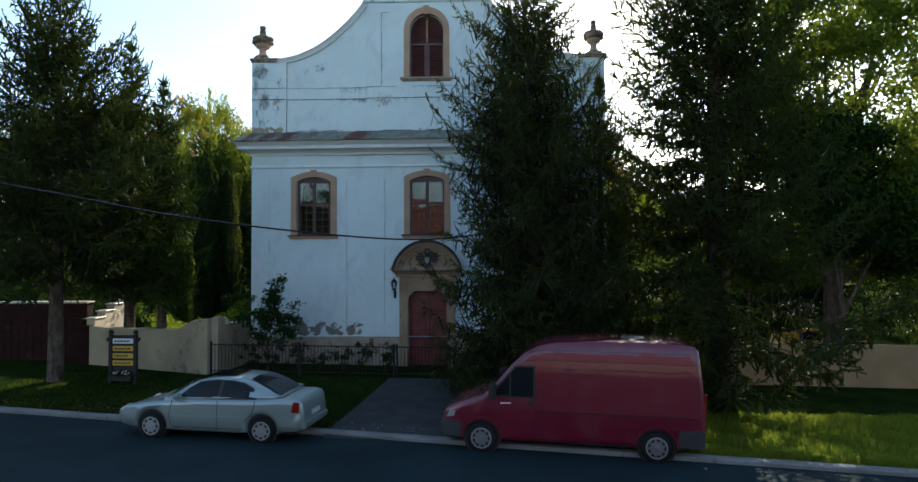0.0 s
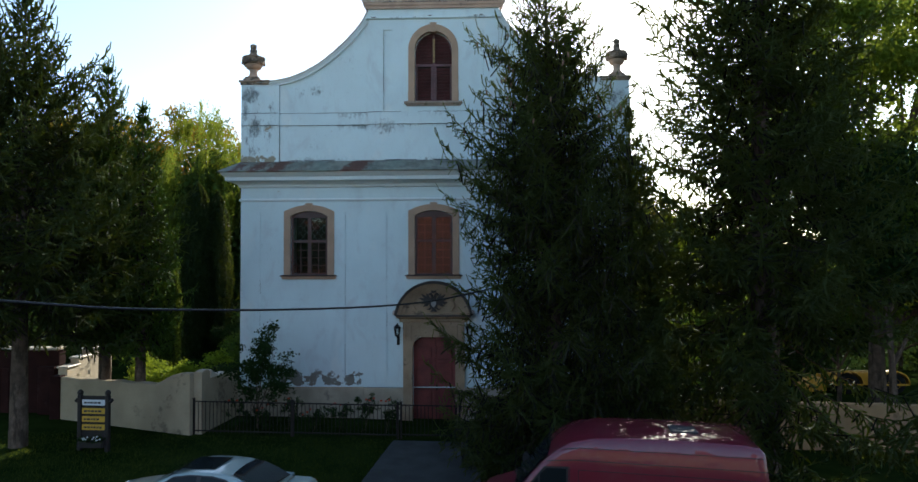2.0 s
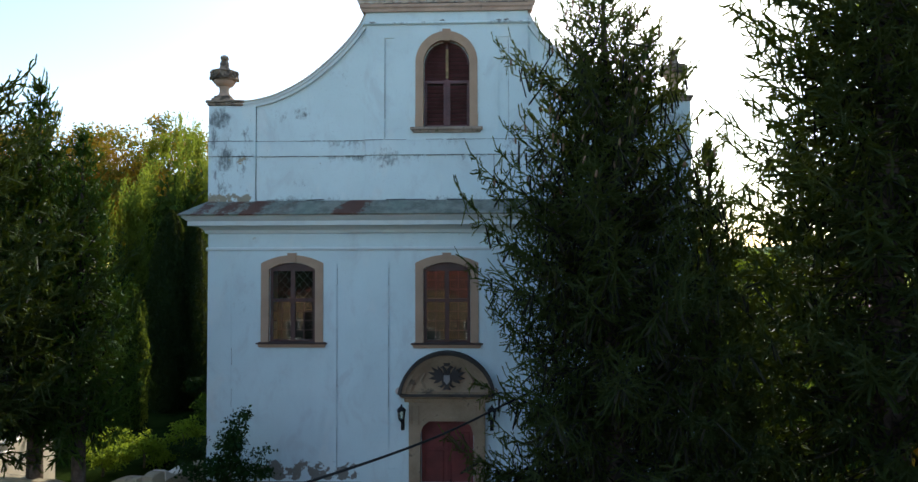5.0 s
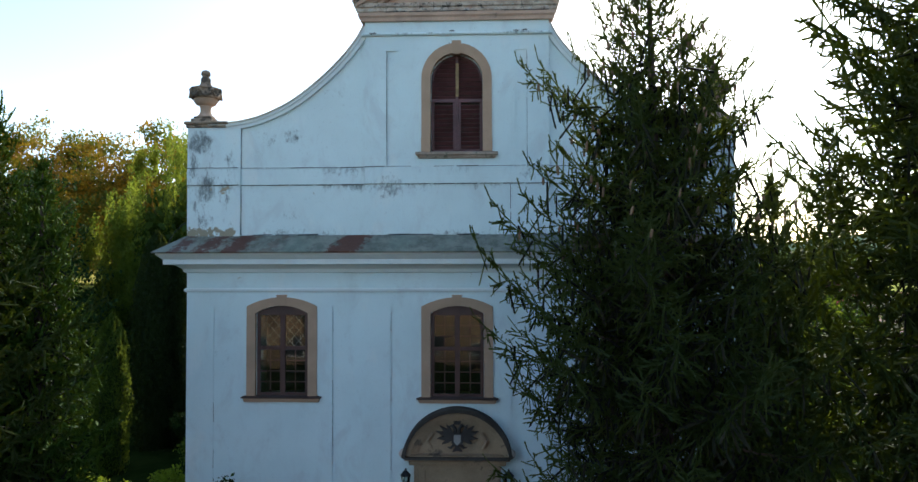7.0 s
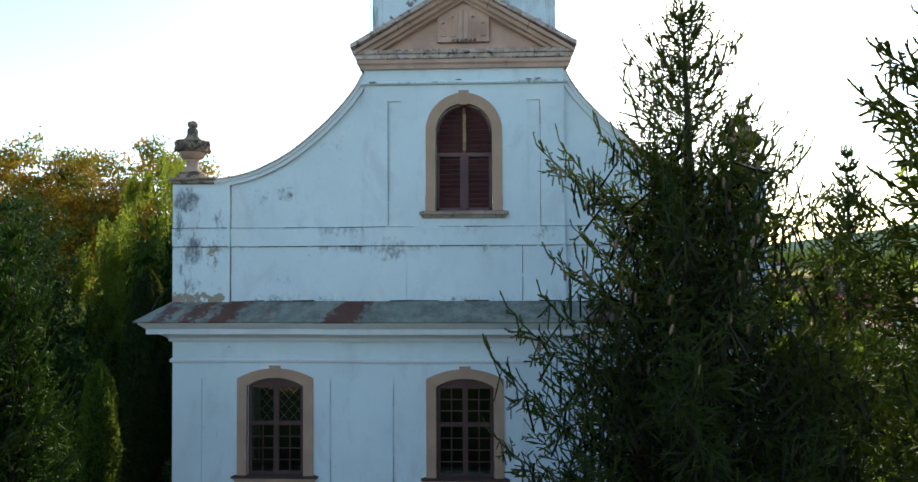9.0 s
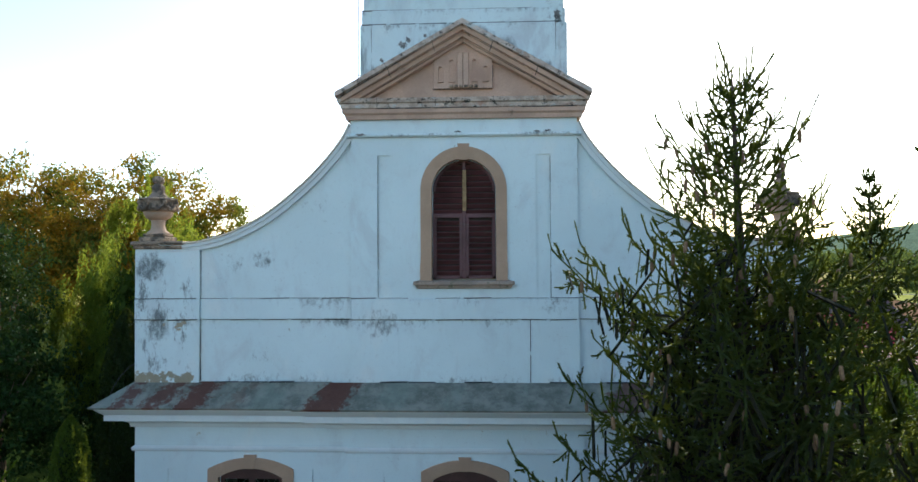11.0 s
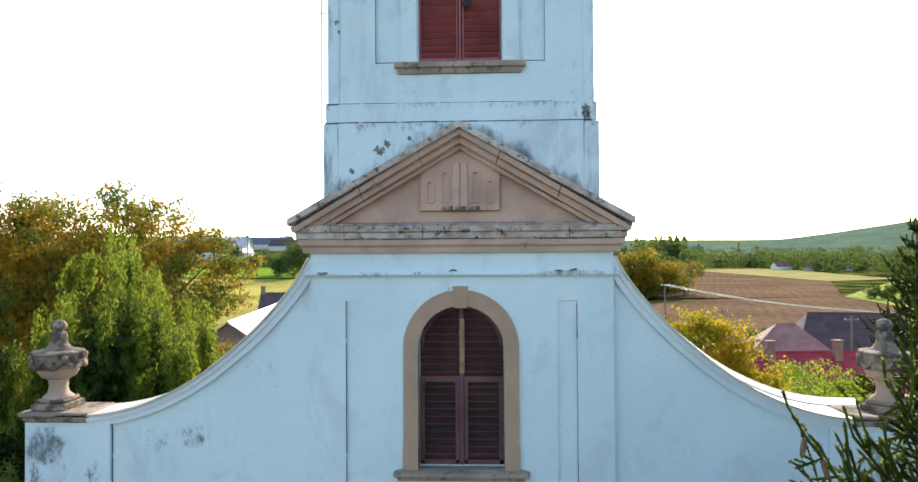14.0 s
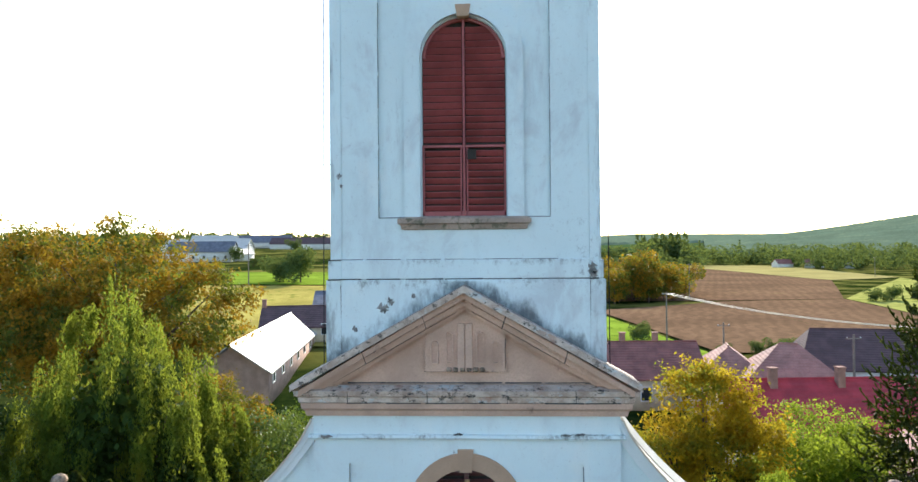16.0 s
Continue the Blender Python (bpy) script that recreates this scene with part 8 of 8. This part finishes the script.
house("farmhouse", (-22.6, 120.0), 8, 12.0, 8.0, 2.4, 4.4, M_CREAM, M_ROOF_SLATE, "farmhouse with a grey slate roof", 0, (), 4)
house("red_house", (23.2, 68.5), 4, 15.0, 8.0, 3.2, 6.4, M_CREAM, M_ROOF_RED, "village house with a bright red sheet roof", 0, ((-3.6, -0.5), (1.6, -0.5)), 5)
house("hip_house", (27.0, 82.0), -12, 10.0, 9.5, 3.3, 7.0, M_CREAM, M_ROOF_PINK, "village house with a faded hipped tile roof", 0.95, (), 3)
house("hip_house", (22.6, 86.0), 78, 9.0, 8.0, 3.0, 6.3, M_CREAM, M_ROOF_PINK, "village house wing with a faded hipped tile roof", 0.95, (), 2)
house("dark_house", (39.0, 93.0), -10, 13.0, 9.0, 3.2, 6.9, M_WHITE_WALL, M_ROOF_DARK, "large village house with a dark tiled roof", 0.5, (), 4)
house("low_house", (13.8, 88.0), 2, 12.0, 7.5, 3.2, 6.3, M_CREAM, M_ROOF_OLD, "low village house with an old red tile roof", 0, ((-1.5, 0.2), (2.0, 0.2)), 3)
house("corner_house", (23.0, 55.0), 60, 9.0, 7.0, 3.4, 5.6, M_CREAM, M_ROOF_OLD, "cream house with an old tile roof among the gardens", 0, (), 3)
for i, (x, y, d, L, w, e, r, wm, rm) in enumerate(((-111, 268, 4, 24, 10, 3.6, 7.4, M_WHITE_WALL, M_ROOF_SLATE), (-118, 290, 2, 34, 11, 4.0, 8.2, M_WHITE_WALL, M_ROOF_WHITE), (-165, 500, 2, 38, 14, 4.0, 9.0, M_WHITE_WALL, M_ROOF_SLATE), (-128, 480, 3, 50, 14, 3.6, 8.0, M_WHITE_WALL, M_ROOF_DARK), (-190, 470, 6, 30, 12, 4, 9, M_WHITE_WALL, M_ROOF_WHITE), (-99, 276, 80, 8, 6, 2.6, 4.2, M_WHITE_WALL, M_ROOF_WHITE))):
    house("barn", (x, y), d, L, w, e, r, wm, rm, "long farm barn on the rise beyond the fields", 0, (), 6 if i == 0 else 0, 0.5)
for x, y, d in ((196, 480, 10), (216, 478, -30), (236, 470, 60)):
    house("far_house", (x, y), d, 11, 7.5, 2.8, 5.6, M_WHITE_WALL, M_ROOF_OLD, "distant village house before the woods", 0, (), 0)

# Street houses behind the camera, seen only in the glass of windows and cars.
M_STREET_WALL = worn("apricot_house_wall", (0.36, 0.235, 0.14), 0.9, var=0.1, dirt=(0.42, 0.28, 0.18), dirt_at=0.62)
M_STREET_ROOF = tiled("street_tile_roof", (0.25, 0.075, 0.05))
for x, d, L, e, r in ((-17, -8, 15, 4.6, 9.3), (0.5, -8, 17, 5.0, 9.9), (20, -8, 14, 4.4, 9.0)):
    house("street_house", (x, -16.5 - 0.14 * x), d, L, 9.0, e, r, M_STREET_WALL, M_STREET_ROOF, "apricot village house with a red tile roof across the street", 0, ((2.0, 0.3),), 5)

leaf_tree("walnut_tree", at_land(-15.0, -9.5), [((0, 0, 8.2), (3.2, 2.6, 3.0)), ((2.6, 0, 6.6), (2.4, 2.2, 2.2)), ((-2.6, 0.4, 6.4), (2.6, 2.2, 2.4))], 9000, 0.3, M_SHRUB, 88, "dark walnut tree before the houses across the street", 0.3, 4.0)

# Poles and lines.
M_POLE = worn("grey_pole_wood", (0.22, 0.19, 0.16), 0.9, var=0.2)


def line_pole(x, y, h, label="grey wooden power-line pole with a crossarm"):
    p = thing("utility_pole", pose(*at_land(x, y)), label, "pole", "power-line poles")
    part("shaft", tube([(0, 0, -0.5), (0, 0, h)], [0.15, 0.10], 8), M_POLE, p)
    arm = part("crossarm", box(-0.75, 0.75, -0.05, 0.05, h - 0.45, h - 0.35, 0.01), M_POLE, p)
    for dx in (-0.65, 0.0, 0.65):
        part("insulator", moved(lathe([(0.02, 0), (0.05, 0.03), (0.04, 0.12), (0.02, 0.14)], 6), Matrix.Translation((dx, 0, h - 0.35))), M_PLATE, arm)
    return p


line_pole(28.1, 131.0, 8.6)
line_pole(58.5, 222.0, 11.0)
line_pole(-53.5, 158.0, 9.2)
line_pole(34.5, 84.5, 7.6)
line_pole(190.0, 360.0, 10.0)
line_pole(27.0, 100.0, 7.0)
for k, dx in enumerate((-0.65, 0.0, 0.65)):
    a, b = Vector((28.1 + dx, 131.0, float(land(28.1, 131.0)) + 8.4)), Vector((60.0 + dx, 88.0, 7.6))
    pts = [tuple(a.lerp(b, u) - Vector((0, 0, 1.6 * 4 * u * (1 - u)))) for u in np.linspace(0, 1, 13)]
    solid("power_line", tube(pts, 0.04, 4), M_COPING, "thin overhead power line across the field", "cable", "power lines")

# Scattered trees, hedges and woods.
def far_tree_mesh(seed, H, r, count, size, material, conifer=False):
    rng = np.random.default_rng(seed)
    if conifer:
        u = rng.random(count) ** 0.7
        az = rng.uniform(0, 6.283, count)
        rr = r * (1 - u) * rng.uniform(0.5, 1.1, count)
        c = np.stack([rr * np.cos(az), rr * np.sin(az), 0.1 * H + u * H * 0.9], 1)
    else:
        k = 9
        cen = np.stack([rng.normal(0, r * 0.42, k), rng.normal(0, r * 0.42, k), H * rng.uniform(0.26, 0.78, k)], 1)
        pick = rng.integers(0, k, count)
        d = unit(rng.normal(size=(count, 3)))
        c = cen[pick] + d * (r * 0.52 * rng.uniform(0.55, 1.05, (count, 1)))
        c[:, 2] = np.maximum(c[:, 2], 0.08 * H)
    me = poly_mesh("crown", leaves(rng, c, size, 0.7), 4)
    me.materials.append(material)
    return me


far_trunk = bm_mesh(tube([(0, 0, -0.5), (0, 0, 4.0)], [0.25, 0.12], 6), "trunk")
far_trunk.materials.append(M_BARK)
FAR_GREEN = [far_tree_mesh(200 + i, 9.0, 4.2, 2600, 0.55, M_FAR_TREE) for i in range(3)]
FAR_GOLD = [far_tree_mesh(210 + i, 9.0, 4.2, 2600, 0.5, M_WALNUT) for i in range(2)]


def far_tree(x, y, scale, meshes, label, k=0, squash=1.0):
    t = thing("field_tree", pose(x, y, float(land(x, y)) - 0.2, 0, 0, (k * 77) % 360) @ Matrix.Diagonal((scale * squash, scale * squash, scale, 1)), label, "tree")
    for nm, me in (("trunk", far_trunk), ("crown", meshes[k % len(meshes)])):
        o = new(nm, me)
        o.parent = t
    return t


k = 0
for x, y, s in ((-44.5, 166, 1.0), (-49.5, 167, 0.8), (-62, 210, 0.5), (-96, 262, 0.7), (-70, 225, 0.45), (-78, 230, 0.4), (-140, 262, 1.2), (-160, 275, 1.3), (-200, 290, 1.3), (-130, 330, 0.8), (-120, 420, 1.0), (-60, 420, 1.2), (-90, 460, 1.1)):
    far_tree(x, y, s, FAR_GREEN, "round green tree in the meadow", k)
    k += 1
for x, y, s in ((36, 214, 1.3), (41, 218, 1.6), (46, 222, 1.75), (53, 226, 1.3), (32, 222, 1.5), (33.5, 208, 1.2), (44, 212, 1.15), (60, 231, 1.25), (50, 219, 1.2)):
    far_tree(x, y, s, FAR_GOLD, "autumn-brown tree in a clump beside the field", k)
    k += 1
for x, y, s in ((38, 240, 1.9), (44, 246, 2.1), (33, 240, 1.8), (30, 250, 1.6), (50, 250, 1.9), (56, 258, 1.7), (63, 262, 1.4), (26, 140, 0.32), (38, 118, 0.28), (41, 119, 0.3), (44, 121, 0.3), (47, 122, 0.28), (34, 120, 0.2), (24, 132, 0.35), (57, 118, 0.4), (104, 205, 0.5), (110, 208, 0.55), (116, 206, 0.5), (122, 212, 0.6), (130, 214, 0.55), (138, 220, 0.7)):
    far_tree(x, y, s, FAR_GREEN, "green bush or tree beside the field", k, 1.2)
    k += 1


def woods(name, n, region, seed, label, H=(8, 15), size=1.6, per=90, material=None, conifer=0.15):
    """A far wood in one mesh: many crowns of a few dozen leaf clumps each."""
    rng = np.random.default_rng(seed)
    x, y = region(rng, n)
    z = land(x, y)
    h = rng.uniform(*H, n)
    idx = np.repeat(np.arange(n), per)
    d = unit(rng.normal(size=(n * per, 3)))
    con = (rng.random(n) < conifer)[idx]
    u = rng.random(n * per)
    c = np.stack([x[idx], y[idx], z[idx]], 1)
    r = (h * 0.36)[idx]
    round_off = d * np.stack([r, r, h[idx] * 0.42], 1) + np.stack([0 * r, 0 * r, h[idx] * 0.55], 1)
    taper = np.stack([d[:, 0] * r * 0.7 * (1 - u), d[:, 1] * r * 0.7 * (1 - u), u * h[idx] * 1.15], 1)
    c = c + np.where(con[:, None], taper, round_off)
    me = poly_mesh(name, leaves(rng, c, size * 1.0, 0.8), 4)
    return tagged(solid(name, me, material or M_FAR_TREE, label, "woods"), kind="stuff")


woods("woods", 420, lambda r, n: (r.uniform(150, 620, n), 560 + r.uniform(0, 160, n) - 0.15 * r.uniform(0, 400, n)), 301, "green belt of trees beyond the fields", (5, 18), 1.7, 110, None, 0.05)
woods("woods", 160, lambda r, n: (r.uniform(200, 420, n), r.uniform(395, 520, n)), 302, "bushy green trees before the hills", (5, 13), 1.2, 200, None, 0.0)
woods("woods", 90, lambda r, n: (150 + r.normal(0, 9, n), 600 + r.normal(0, 20, n)), 303, "dark clump of tall trees at the field's end", (16, 24), 2.2, 90, None, 0.6)
def canopy(name, a0, a1, d0, d1, na, nd, bump, seed, material, label):
    """Closed forest canopy on far hills: a sheet of rounded crowns over the land, between two bearings and two distances."""
    rng = np.random.default_rng(seed)
    A, Dd = np.meshgrid(np.linspace(a0, a1, na), np.geomspace(d0, d1, nd))
    A = A + rng.normal(0, (a1 - a0) / na * 0.15, A.shape)
    X, Y = Dd * np.sin(A), Dd * np.cos(A)
    Z = land(X, Y) + bump * (0.8 + 0.25 * rng.random(X.shape)) * np.where(rng.random(X.shape) < 0.06, 0.6, 1.0)
    Z[0] -= bump
    idx = np.arange(na * nd).reshape(nd, na)
    quads = np.stack([idx[:-1, :-1], idx[:-1, 1:], idx[1:, 1:], idx[1:, :-1]], -1).reshape(-1, 4)
    me = bpy.data.meshes.new(name)
    me.from_pydata(np.stack([X, Y, Z], -1).reshape(-1, 3).tolist(), [], quads.tolist())
    return tagged(solid(name, me, material, label, "woods", smooth=True), kind="stuff")


# Canopy colours are lightened and flattened to carry the haze of distance.
M_CANOPY = worn("hazy_forest_canopy", (0.120, 0.165, 0.110), 0.95, var=0.14, scale=0.02, fine=0.12, bump=0.6, dirt=(0.165, 0.21, 0.13), dirt_at=0.52, dirt_scale=0.015, dist=3.0)
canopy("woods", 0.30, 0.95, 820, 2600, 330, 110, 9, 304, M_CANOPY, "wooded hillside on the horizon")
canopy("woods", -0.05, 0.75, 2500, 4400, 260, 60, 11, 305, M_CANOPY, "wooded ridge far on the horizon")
woods("woods", 260, lambda r, n: (r.uniform(-520, -40, n), 560 + r.uniform(0, 260, n)), 306, "low tree line behind the barns", (6, 11), 2.2, 80)
